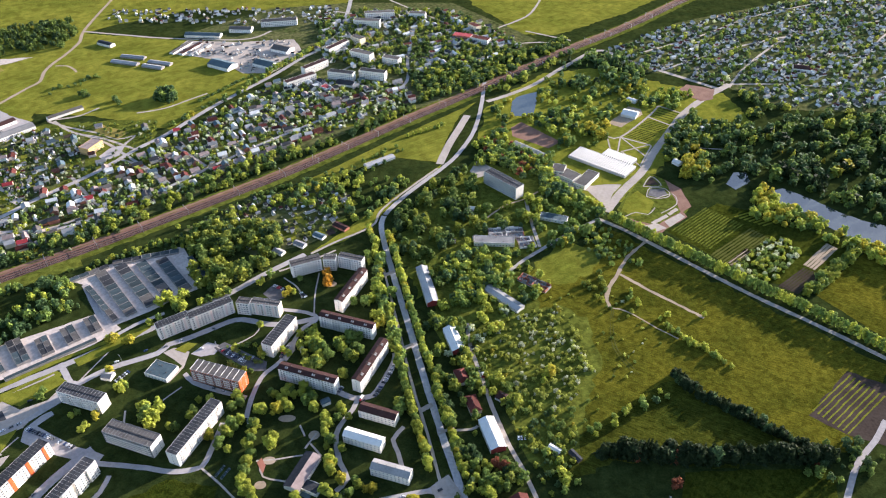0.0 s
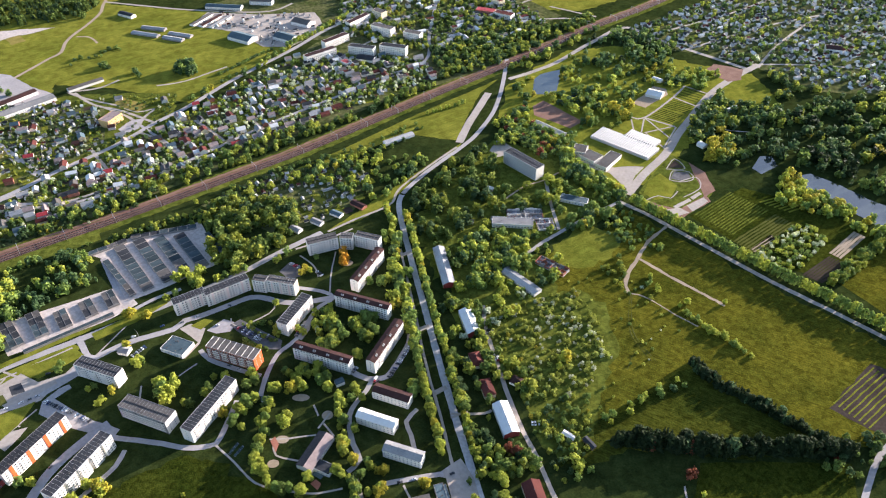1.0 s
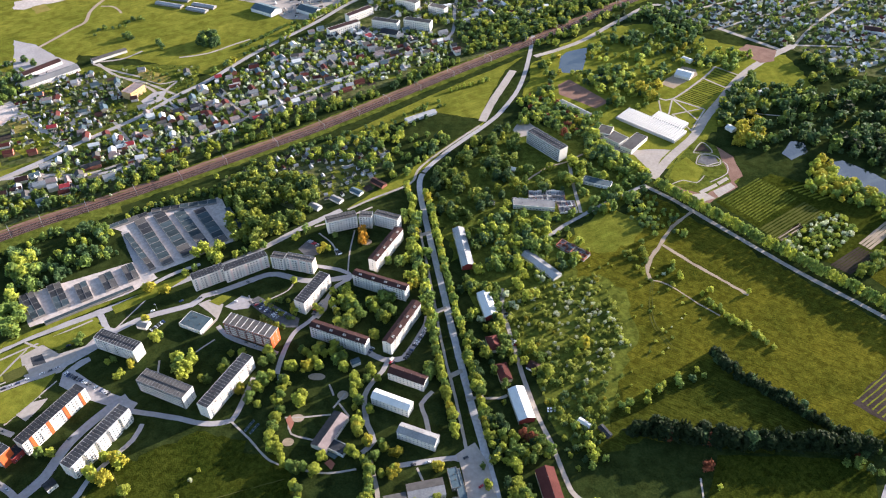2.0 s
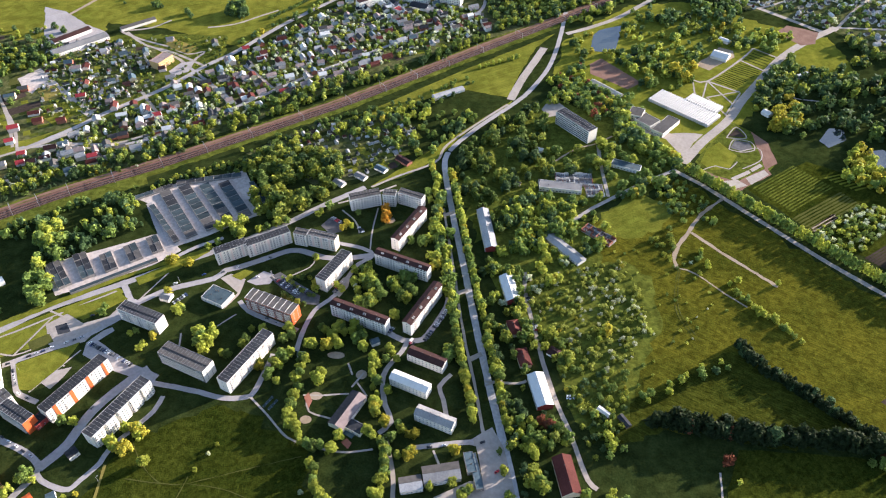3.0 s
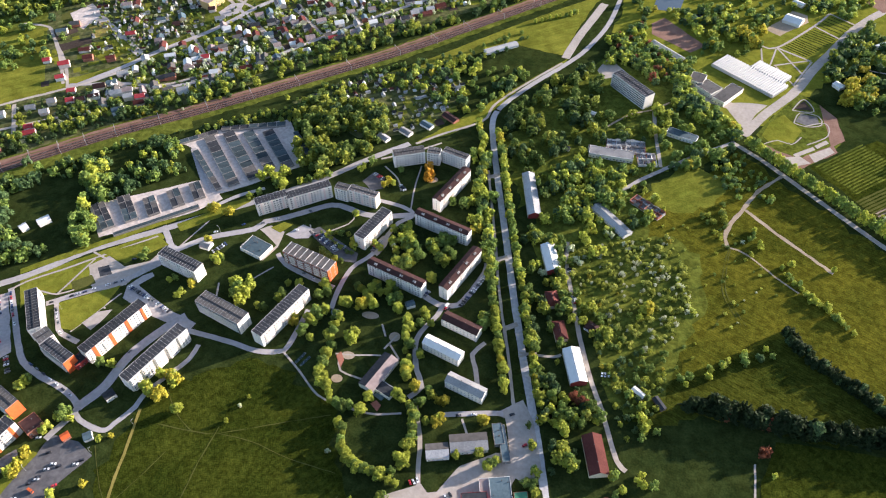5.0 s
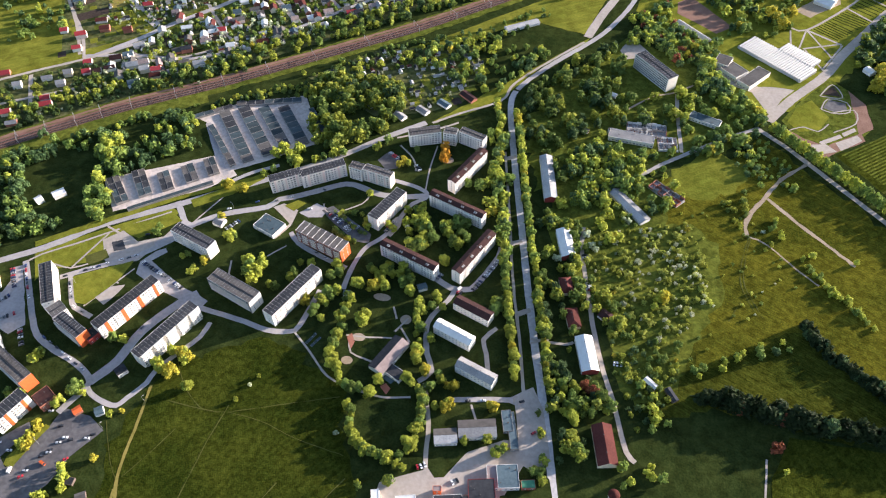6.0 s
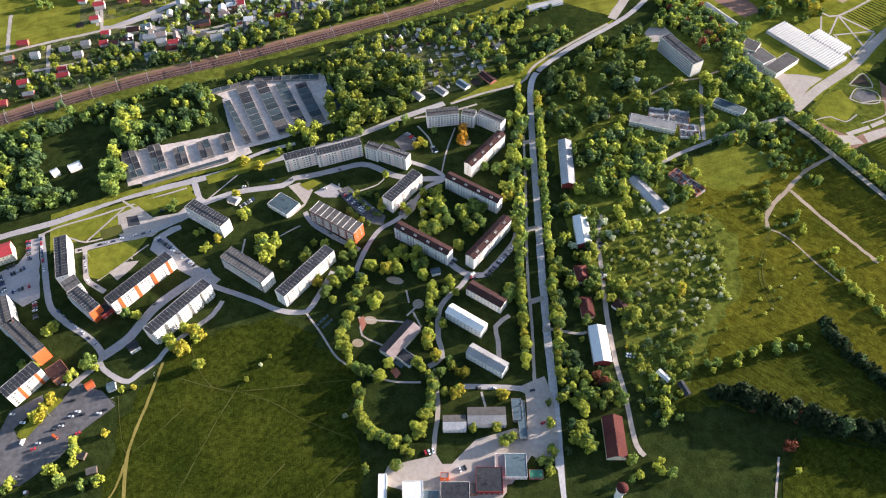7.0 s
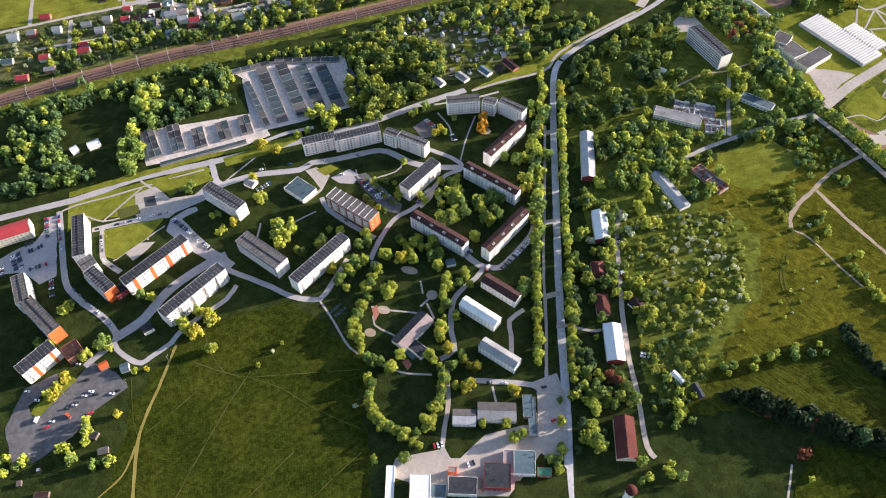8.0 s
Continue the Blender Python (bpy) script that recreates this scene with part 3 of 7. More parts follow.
def apartment_block(x, y, turn, L, w, h, label, wall=None, roof="flat", roof_mat=None, floors=5, balconies=(), bal_mat=None, stripes=(), end_mat=None, ends="AB", ribs=0, vents=True, stacks=(), bay=3.1, wide=1.9, tall=1.6):
    """A slab of flats. Its front runs along x from the given corner, and its depth along y."""
    wall = wall or PLASTER
    b = base("apartment_block", x, y, turn, L, w, label, "apartment block", "panel-built apartment blocks")
    g = Geo()
    g.face([(0, 0, 0), (L, 0, 0), (L, 0, h), (0, 0, h)])
    g.face([(L, 0, 0), (L, w, 0), (L, w, h), (L, 0, h)], 1)
    g.face([(L, w, 0), (0, w, 0), (0, w, h), (L, w, h)])
    g.face([(0, w, 0), (0, 0, 0), (0, 0, h), (0, w, h)], 1)
    rise = 0.0
    if roof == "gable":
        rise = w * 0.16
        g.face([(L, 0, h), (L, w, h), (L, w / 2, h + rise)], 1)
        g.face([(0, w, h), (0, 0, h), (0, w / 2, h + rise)], 1)
    part("wall", g.mesh("wall", wall, end_mat or wall), b)
    g = Geo()
    rm = roof_mat or BITUMEN
    if roof == "gable":
        e, th = 0.5, 0.22
        for s in (0, 1):
            y0, y1 = (-e, w / 2) if s == 0 else (w + e, w / 2)
            z0 = h - e * rise / (w / 2)
            ring = [(-e, y0, z0), (L + e, y0, z0), (L + e, y1, h + rise), (-e, y1, h + rise)]
            up = [(p[0], p[1], p[2] + th) for p in ring]
            if s:
                ring, up = ring[::-1], up[::-1]
            g.face(up)
            for i in range(4):
                g.face([ring[i], ring[(i + 1) % 4], up[(i + 1) % 4], up[i]])
    else:
        g.box(0.2, L - 0.2, 0.2, w - 0.2, h - 0.3, h + 0.05)
        for x0, x1, y0, y1 in ((0, L, 0, 0.2), (0, L, w - 0.2, w), (0, 0.2, 0.2, w - 0.2), (L - 0.2, L, 0.2, w - 0.2)):
            g.box(x0, x1, y0, y1, h, h + 0.3, 1)
        if not ribs:
            for i in range(1, int(L / 3.3)):
                g.box(i * 3.3 - 0.09, i * 3.3 + 0.09, 0.5, w - 0.5, h + 0.05, h + 0.13, 3)
            g.box(1.0, L - 1.0, w * 0.5 - 0.5, w * 0.5 + 0.5, h + 0.05, h + 0.45, 2)
    roof_part = part("roof", g.mesh("roof", rm, SLATE, BITUMEN, SLATE), b)
    for i in range(ribs + 1 if ribs else 0):
        rx = 0.4 + (L - 0.8) * i / ribs
        part("roof_rib", Geo().box(rx - 0.12, rx + 0.12, -0.2, w + 0.2, h + 0.02, h + 0.42).mesh("roof_rib", GREYWALL), roof_part)
    step = (h - 1.2) / floors
    n = int((L - 1.0) / bay)
    x0 = (L - n * bay) / 2
    me = window_mesh(wide, tall)
    for f in range(floors):
        z = 1.3 + f * step
        for i in range(n):
            if any(c0 * L - 1.3 < x0 + (i + 0.5) * bay < c1 * L + 1.3 for c0, c1, _ in stripes):
                continue
            if i in balconies and f:
                part("balcony", balcony_mesh(2.9, bal_mat or wall), b, at=(x0 + i * bay + 0.15, -0.01, z - 1.0))
            mid = (x0 + (i + 0.5) * bay) / L
            out = max([d for c0, c1, d in stacks if c0 < mid < c1], default=0.0)
            part("window", me, b, at=(x0 + i * bay + (bay - wide) / 2, -0.03 - out, z))
    for c0, c1, d in stacks:
        part("balcony_stack", Geo().solid([(c0 * L, 0.02), (c0 * L + 0.6, -d), (c1 * L, -d), (c1 * L, 0.02)], 0.4, h + 0.25).mesh("balcony_stack", wall), b)
        for f in range(floors):
            part("balcony_band", Geo().box(c0 * L + 0.8, c1 * L + 0.05, -d - 0.12, -d + 0.1, 0.35 + f * step, 1.25 + f * step, 0, True).mesh("balcony_band", GREYWALL), b)
    for end in ends:
        k = 1 if end == "A" else 2
        for j in range(k):
            yy = w * (0.5 if k == 1 else (0.28 + 0.44 * j))
            for f in range(floors):
                ob = part("window", window_mesh(1.1, 1.4), b)
                ob.matrix_basis = pose(L + 0.03, yy - 0.55, 1.3 + f * step, 0, 0, 90) if end == "B" else pose(-0.03, yy + 0.55, 1.3 + f * step, 0, 0, -90)
    for i, c0, c1, m in [(k, s[0], s[1], s[2]) for k, s in enumerate(stripes)]:
        part("colour_band", Geo().box(c0 * L, c1 * L, -0.5, -0.005, 0.3, h + 0.2).mesh("colour_band", m), b)
    rng = random.Random(int(abs(x * 7 + y)))
    if roof == "gable":
        for i in range(4):
            for d in (-0.9, 0.9):
                sx = L * (0.14 + 0.24 * i) + d
                o = part("roof_hatch", SKYLIGHT, roof_part)
                o.matrix_basis = pose(sx, w * 0.25, h + rise * 0.5 + 0.15, math.degrees(math.atan2(rise, w / 2)))
            part("chimney", VENT, roof_part, at=(L * (0.2 + 0.2 * i), w * 0.5 + 0.8, h + rise - 0.3))
    elif vents:
        for i in range(int(L / 6)):
            for yy in (0.27, 0.73):
                if rng.random() < 0.5:
                    part("roof_vent", VENT, roof_part, at=(3 + i * 6 + rng.uniform(-0.8, 0.8), w * yy, h))
    return b


def gabled(name, x, y, turn, L, w, h, rise, label, category, wall, roof_mat, roof_b=None, end=None, group="", windows=True, chimneys=0, eave=0.4, wide=1.2):
    """A long house with a ridge along x; roof_b is the far slope's material, end the gable's."""
    b = base(name, x, y, turn, L, w, label, category, group)
    g = Geo()
    g.face([(0, 0, 0), (L, 0, 0), (L, 0, h), (0, 0, h)])
    g.face([(L, w, 0), (0, w, 0), (0, w, h), (L, w, h)])
    g.face([(L, 0, 0), (L, w, 0), (L, w, h), (L, w / 2, h + rise), (L, 0, h)], 1)
    g.face([(0, w, 0), (0, 0, 0), (0, 0, h), (0, w / 2, h + rise), (0, w, h)], 1)
    part("wall", g.mesh("wall", wall, end or wall), b)
    for s, m in ((0, roof_mat), (1, roof_b or roof_mat)):
        y0, y1 = (-eave, w / 2) if s == 0 else (w + eave, w / 2)
        z0 = h - eave * rise / (w / 2)
        ring = [(-eave, y0, z0), (L + eave, y0, z0), (L + eave, y1, h + rise), (-eave, y1, h + rise)]
        up = [(p[0], p[1], p[2] + 0.18) for p in ring]
        if s:
            ring, up = ring[::-1], up[::-1]
        g = Geo().face(up)
        for i in range(4):
            g.face([ring[i], ring[(i + 1) % 4], up[(i + 1) % 4], up[i]])
        slope = part("roof_slope", g.mesh("roof_slope", m), b)
    for i in range(chimneys):
        part("chimney", VENT, slope, at=(L * (i + 0.6) / (chimneys + 0.3), w * 0.5 + 0.3, h + rise - 0.6))
    if windows:
        n = int(L / 3.4)
        for f in range(max(1, int(h / 3.1))):
            for i in range(n):
                part("window", window_mesh(wide, 1.3), b, at=((i + 0.5) * L / n - wide / 2, -0.03, 1.0 + 3.0 * f))
    return b


def flat_hall(name, x, y, turn, L, w, h, label, category, wall, roof_mat, windows=True, group="", vents=3, parapet=0.25):
    """A low flat-roofed building with a parapet."""
    b = base(name, x, y, turn, L, w, label, category, group)
    g = Geo()
    for x0, x1, y0, y1 in ((0, L, 0, 0.2), (0, L, w - 0.2, w), (0, 0.2, 0.2, w - 0.2), (L - 0.2, L, 0.2, w - 0.2)):
        g.box(x0, x1, y0, y1, 0, h + parapet)
    part("wall", g.mesh("wall", wall), b)
    top = part("roof", Geo().box(0.2, L - 0.2, 0.2, w - 0.2, h - 0.2, h).mesh("roof", roof_mat), b)
    rng = random.Random(int(abs(x * 3 + y)))
    for i in range(vents):
        part("roof_vent", VENT, top, at=(rng.uniform(1.5, L - 1.5), rng.uniform(1.5, w - 1.5), h - 0.05))
    if windows:
        n = max(1, int(L / 3.6))
        for f in range(max(1, int(h / 3.2))):
            for i in range(n):
                part("window", window_mesh(1.8, 1.4), b, at=((i + 0.5) * L / n - 0.9, -0.03, 1.0 + 3.1 * f))
    return b


BAL = tuple(range(1, 40, 4)) + tuple(range(2, 40, 4))
# courtyard of brown-roofed blocks
for x, y, turn, L, w, lab in ((-157.2, 468.8, -19.5, 58.6, 9.2, "five-storey white panel block with a brown gable roof"), (-77.9, 450.8, 66.8, 57.7, 9.2, "white panel block with a brown gable roof beside parking"),
                              (-127.7, 540.5, -19.9, 59.4, 9.0, "five-storey white panel block with a brown gable roof and dormer hatches"), (-106.2, 561.1, 66.8, 56.8, 9.4, "five-storey white panel block with a reddish brown roof")):
    # Fronts facing away from the sun take cooler GREYWALL: shade in the colour.
    apartment_block(x, y, turn, L, w, 15.6, lab, GREYWALL if turn < 0 else PLASTER, "gable", BROWNROOF, balconies=(2, 3, 7, 8, 12, 13), ends="A" if turn > 0 else "B")
# grey flat-roofed blocks
apartment_block(-287.4, 523.5, 34.5, 33.0, 10.6, 15.7, "white panel block with a dark flat roof, stepped along the road", balconies=BAL, stripes=((0.13, 0.17, PINKWALL), (0.46, 0.50, PINKWALL), (0.80, 0.84, PINKWALL)))
apartment_block(-259.0, 537.5, 34.5, 46.5, 10.7, 15.7, "long white panel block with a dark flat roof", balconies=BAL, stripes=((0.13, 0.17, PINKWALL), (0.46, 0.50, PINKWALL), (0.80, 0.84, PINKWALL)))
apartment_block(-217.3, 561.6, -10.5, 14.3, 9.8, 15.7, "short white panel block at the bend of the row", balconies=(1, 2), roof_mat=PALEROOF)
apartment_block(-202.4, 561.0, -11.9, 31.3, 9.6, 15.7, "white panel block with a cream end wall", stripes=((0.18, 0.22, PINKWALL), (0.48, 0.52, PINKWALL), (0.78, 0.82, PINKWALL)), balconies=BAL, end_mat=CREAM, roof_mat=PALEROOF)
apartment_block(-168.2, 619.6, 22.6, 34.0, 11.5, 15.7, "grey-white panel block with a pale flat roof", GREYWALL, balconies=BAL, roof_mat=PALEROOF)
apartment_block(-135.0, 631.6, -2, 14.3, 10.6, 15.7, "short grey-white panel block at the bend", GREYWALL, balconies=(1, 2), roof_mat=PALEROOF)
apartment_block(-118.9, 637.2, -18.5, 29.2, 9.0, 15.7, "grey-white panel block near the avenue", GREYWALL, balconies=BAL, roof_mat=PALEROOF)
apartment_block(-168.3, 497.2, 67.0, 45.3, 11.9, 15.7, "white panel block with a strip roof facing the sun", stripes=((0.18, 0.22, PINKWALL), (0.48, 0.52, PINKWALL), (0.78, 0.82, PINKWALL)), balconies=BAL)
apartment_block(-240.2, 469.0, -18.6, 52.5, 13.8, 15.7, "panel block with pale roof ribs and an orange end wall", BRICK, balconies=tuple(i for i in range(40) if i % 3 != 1), bal_mat=PLASTER, end_mat=ORANGE, ribs=8, roof_mat=PALEROOF)
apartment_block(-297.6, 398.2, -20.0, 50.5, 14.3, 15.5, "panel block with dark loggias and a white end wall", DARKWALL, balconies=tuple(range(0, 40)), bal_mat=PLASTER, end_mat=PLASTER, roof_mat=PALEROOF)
apartment_block(-225.3, 372.0, 67.3, 62.4, 11.4, 15.5, "long white panel block with a striped dark roof", stripes=((0.18, 0.22, PINKWALL), (0.48, 0.52, PINKWALL), (0.78, 0.82, PINKWALL)), balconies=BAL)
apartment_block(-356.4, 444.4, -18.5, 46.2, 12.2, 15.5, "white-ended panel block by the bus stop square", GREYWALL, balconies=BAL, bal_mat=GREYWALL, end_mat=PLASTER, roof_mat=BITUMEN)
apartment_block(-316.8, 309.8, 67.0, 63.7, 11.4, 15.5, "white panel block with stepped balcony stacks", stacks=tuple((0.02 + 0.2 * i, 0.17 + 0.2 * i, 1.5) for i in range(5)))
apartment_block(-365.3, 328.6, 65.5, 64.3, 11.2, 15.5, "white panel block with orange vertical bands", balconies=BAL, stripes=((0.10, 0.15, ORANGE), (0.36, 0.41, ORANGE), (0.62, 0.67, ORANGE), (0.88, 0.92, ORANGE)))
apartment_block(-418.8, 347.8, 125.4, 48.5, 11.1, 15.5, "bright white slab of flats with a ribbed grey roof", balconies=BAL)
apartment_block(-410.3, 331.0, 57.6, 13.4, 13.9, 15.0, "link section of flats with a pale roof", balconies=(1, 2), roof_mat=PALEROOF, ends="")
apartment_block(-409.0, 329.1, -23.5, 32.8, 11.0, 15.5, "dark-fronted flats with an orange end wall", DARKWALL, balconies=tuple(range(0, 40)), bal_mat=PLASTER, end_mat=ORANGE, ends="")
flat_hall("link_building", -373.5, 320.4, 66.9, 13.9, 10.0, 6, "low red-walled link with a dark roof", "shop", REDWALL, BITUMEN)
apartment_block(-437.0, 293.1, 134.9, 31.5, 11.3, 15.5, "grey-roofed flats with an orange trimmed front", balconies=BAL, stripes=((0.0, 0.05, ORANGE),), roof_mat=PALEROOF)
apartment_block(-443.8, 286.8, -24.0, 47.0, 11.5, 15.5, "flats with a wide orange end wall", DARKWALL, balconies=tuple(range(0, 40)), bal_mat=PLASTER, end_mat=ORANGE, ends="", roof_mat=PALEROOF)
apartment_block(-398.3, 230.6, 68.5, 31.1, 12.4, 15.5, "white flats with orange bands and a dark roof", balconies=BAL, stripes=((0.30, 0.38, ORANGE), (0.78, 0.86, ORANGE)))
flat_hall("service_hall", -377.0, 254.9, 60, 13.8, 14.9, 8, "brown-roofed hall with brick walls joined to the flats", "shop", BRICK, BROWNROOF)
gabled("red_roofed_house", -545.0, 309.5, 40.6, 76.0, 15.9, 10, 3.5, "large cream house with a crimson roof", "apartment house", CREAM, CRIMSON, chimneys=3)
flat_hall("flat_shop", -288.2, 475.6, -20.8, 25.5, 18.5, 4.6, "low flat-roofed shop with roof vents", "shop", PLASTER, BLUEROOF, vents=10)
# three-storey houses by the avenue
gabled("apartment_house", -78.0, 422.8, -20.2, 35.4, 10.2, 9.6, 2.2, "three-storey house with a dark brown gable roof", "apartment house", PLASTER, BROWNROOF, chimneys=4, group="three-storey apartment houses")
gabled("apartment_house", -89.2, 395.0, -20.1, 35.7, 10.2, 9.6, 2.2, "three-storey house with a white metal roof", "apartment house", PLASTER, WHITEROOF, chimneys=4, group="three-storey apartment houses")
gabled("apartment_house", -63.0, 361.4, -18.6, 34.1, 10.2, 9.6, 2.2, "three-storey house with a pale grey slate roof", "apartment house", PLASTER, SLATE, chimneys=4, group="three-storey apartment houses")
gabled("kindergarten", -120.0, 343.7, 67.5, 36.1, 14.5, 5.0, 2.0, "long low kindergarten with a pinkish brown roof", "school", PLASTER, PINKROOF, BITUMEN, chimneys=2)
flat_hall("kindergarten_annex", -121.2, 347.8, -23.9, 17.4, 9.8, 4, "small dark annex beside the kindergarten", "annex", GREYWALL, BITUMEN)
# red-ended houses east of the avenue
for x, y, turn, L, w, rm, lab in ((20.5, 501.0, 106.0, 33.2, 13.0, WHITEROOF, "house with a white metal roof and dark red gable"), (52.2, 384.4, 106.0, 33.5, 14.0, WHITEROOF, "white-roofed house with a dark red gable beside a lawn"), (-5.3, 570.8, 102.5, 61.0, 12.5, SLATE, "long grey-roofed house with a dark red gable")):
    gabled("row_house", x, y, turn, L, w, 6.0, 2.6, lab, "house", PLASTER, rm, end=REDWALL, chimneys=3, group="red-gabled houses")
gabled("barn", 73.3, 307.2, 104.0, 32.6, 15.0, 4.6, 4.4, "long house with a weathered dark red tile roof", "house", CREAM, TILE, TILE, chimneys=2)
def hipped(name, x, y, turn, L, w, h, rise, label, wall, roof_mat, chimneys=2):
    """A small house under a four-sided roof."""
    b = base(name, x, y, turn, L, w, label, "house", "hip-roofed houses")
    part("wall", Geo().solid([(0, 0), (L, 0), (L, w), (0, w)], 0, h).mesh("wall", wall), b)
    e, k = 0.45, w * 0.42
    lo = [(-e, -e), (L + e, -e), (L + e, w + e), (-e, w + e)]
    ridge = [(k, w / 2, h + rise), (L - k, w / 2, h + rise)]
    P3 = [(*p, h - 0.1) for p in lo]
    for ring in ((P3[0], P3[1], ridge[1], ridge[0]), (P3[1], P3[2], ridge[1]), (P3[2], P3[3], ridge[0], ridge[1]), (P3[3], P3[0], ridge[0])):
        g = Geo().face([(p[0], p[1], p[2] + 0.16) for p in ring])
        g.face([ring[0], ring[1], (ring[1][0], ring[1][1], ring[1][2] + 0.16), (ring[0][0], ring[0][1], ring[0][2] + 0.16)])
        slope = part("roof_slope", g.mesh("roof_slope", roof_mat), b)
    for i in range(chimneys):
        part("chimney", VENT, slope, at=(L * (0.4 + 0.25 * i), w * 0.5 + 0.7, h + rise - 0.6))
    for i in range(int(L / 3.4)):
        part("window", window_mesh(1.2, 1.3), b, at=(1.4 + 3.4 * i, -0.03, 1.0))
    return b


hipped("small_house", 23.5, 460.3, 107, 17.0, 10.5, 4.4, 3.2, "small house with a dark reddish hip roof", CREAM, TILE)
hipped("small_house", 33.3, 425.6, 107, 19.1, 10.5, 4.4, 3.2, "small house with a worn reddish hip roof", CREAM, TILE)
hipped("small_house", 46, 441, -31, 12.0, 9.0, 3.2, 2.4, "dark hip-roofed house in the gardens", GREYWALL, BROWNROOF, 1)


def ruin(name, x, y, turn, L, w, h, cells, label, mat):
    """Broken walls of uneven height round cells full of rubble."""
    rng = random.Random(int(abs(x) + cells))
    ob = base(name, x, y, turn, L, w, label, "ruin")
    rooms = [(L * i / cells, w * 0.5) for i in range(cells)]
    for v in (0, w * 0.5, w - 0.4):
        for u, _ in rooms:
            part("wall", Geo().box(u, u + L / cells, v, v + 0.4, 0, h * rng.uniform(0.5, 1.0)).mesh("wall", rng.choice((mat, mat, DARKWALL))), ob)
    for u, half in rooms + [(L - 0.4, 0)]:
        for v0 in (0.4, w * 0.5 + 0.4):
            part("wall", Geo().box(u, u + 0.4, v0, v0 + w * 0.5 - 0.8, 0, h * rng.uniform(0.3, 0.9)).mesh("wall", rng.choice((mat, DARKWALL, BRICK))), ob)
    part("floor_slab", Geo().box(-0.5, L + 0.5, -0.5, w + 0.5, 0, 0.2).mesh("floor_slab", SLATE), ob)
    g = Geo()
    for _ in range(cells * 14):
        u, v, q, k = rng.uniform(0.6, L - 1.6), rng.uniform(0.6, w - 1.6), rng.uniform(0.3, 1.3), rng.uniform(0.3, 1.2)
        g.box(u, u + q, v, v + rng.uniform(0.3, 1.2), 0.2, 0.2 + k, rng.randrange(3))
    part("rubble", g.mesh("rubble", DARKWOOD, GREYWALL, BRICK), ob, "heap of planks and rubble")
    return ob


# college and nursery
# One white finish: GREYWALL holds the front's shade, PLASTER the lit ends.
apartment_block(55.2, 810.6, -47.0, 56.9, 14.5, 17.5, "six-storey school slab with window bands and white ends", GREYWALL, floors=6, bay=2.4, wide=2.2, tall=1.9, roof_mat=BITUMEN, ends="", end_mat=PLASTER)
flat_hall("office_building", 146.5, 829.1, -20.0, 16.9, 19.8, 7, "white two-storey nursery office", "office", PLASTER, PALEROOF)
flat_hall("office_wing", 154.4, 820.3, -43.4, 23.5, 20.8, 6, "white office wing of the nursery", "office", PLASTER, PALEROOF)
flat_hall("office_wing", 172.7, 799.6, -37.3, 16.3, 40.8, 6, "grey-roofed wing of the nursery office", "office", PLASTER, PALEROOF)
for gx, gy, deep, bays in ((176.4, 873.2, 31, 27), (222.8, 875.6, 19, 14)):
    for i in range(1, bays + 1):
        gabled("greenhouse", gx + 3.25 * i * math.cos(radians(39.9)), gy - 3.25 * i * math.sin(radians(39.9)), 50.1, deep, 3.22, 3.4, 1.3, "whitewashed glass greenhouse bay", "greenhouse", GREENHOUSE, GREENHOUSE, group="greenhouse bays", windows=False, eave=0.0)
gabled("long_greenhouse", 102.8, 911.7, -44.0, 51.3, 7.7, 2.5, 2.0, "long pale greenhouse tunnel", "greenhouse", GREENHOUSE, GREENHOUSE, windows=False)
gabled("long_shed", 43.7, 592.2, -47.0, 48.8, 11.6, 3.6, 1.6, "long low grey shed with a slate roof", "shed", GREYWALL, SLATE)
ruin("roofless_shed", 81.7, 610.5, -38.4, 36.1, 12.6, 4.2, 6, "roofless brick shed full of scrap and rubble", BRICK)
ruin("workshop_ruin", 55.6, 685.1, 2.3, 41.9, 20.8, 4.2, 8, "roofless ruin of white walls behind the workshop", PLASTER)
ruin("workshop_ruin", 37.5, 673.8, 6.7, 10.2, 16.4, 4.5, 2, "roofless white end of the ruined workshop", PLASTER)
ruin("workshop_ruin", 90.5, 667.2, 6.9, 19.9, 20.3, 3.0, 4, "broken low walls beside the workshop", GREYWALL)
flat_hall("blue_roof_shed", 119.4, 725.4, -19.7, 33.6, 11.6, 4.5, "low shed with a blue-grey roof", "shed", GREYWALL, BLUEROOF)
flat_hall("workshop", 36.5, 673.9, -4.1, 47.5, 13.5, 5.5, "white low workshop with a patched roof", "workshop", PLASTER, SLATE)
flat_hall("ochre_house", -499.2, 894.1, 69.2, 28.5, 17.5, 11, "four-storey ochre house with a pinkish roof", "apartment house", OCHRE, PINKROOF)
# service yard
gabled("yard_house", -64.4, 294.1, 15.5, 17.3, 11.8, 5.2, 1.2, "white yard house with a low grey roof", "service building", PLASTER, SLATE, PALEROOF, chimneys=3)
gabled("yard_house", -47.0, 302.5, 15.3, 28.9, 14.4, 5.6, 1.4, "white yard house with chimneys on a low roof", "service building", PLASTER, SLATE, PALEROOF, chimneys=6)
flat_hall("bus_shelter_hall", -6.8, 302.5, 16.5, 6.2, 31.2, 4, "narrow hall with a blue-green roof", "service building", DARKWALL, BLUEROOF)
flat_hall("bus_shelter_hall", -14.6, 315.6, 16.5, 7.6, 18.0, 4.4, "short hall with a blue-green roof", "service building", DARKWALL, BLUEROOF)
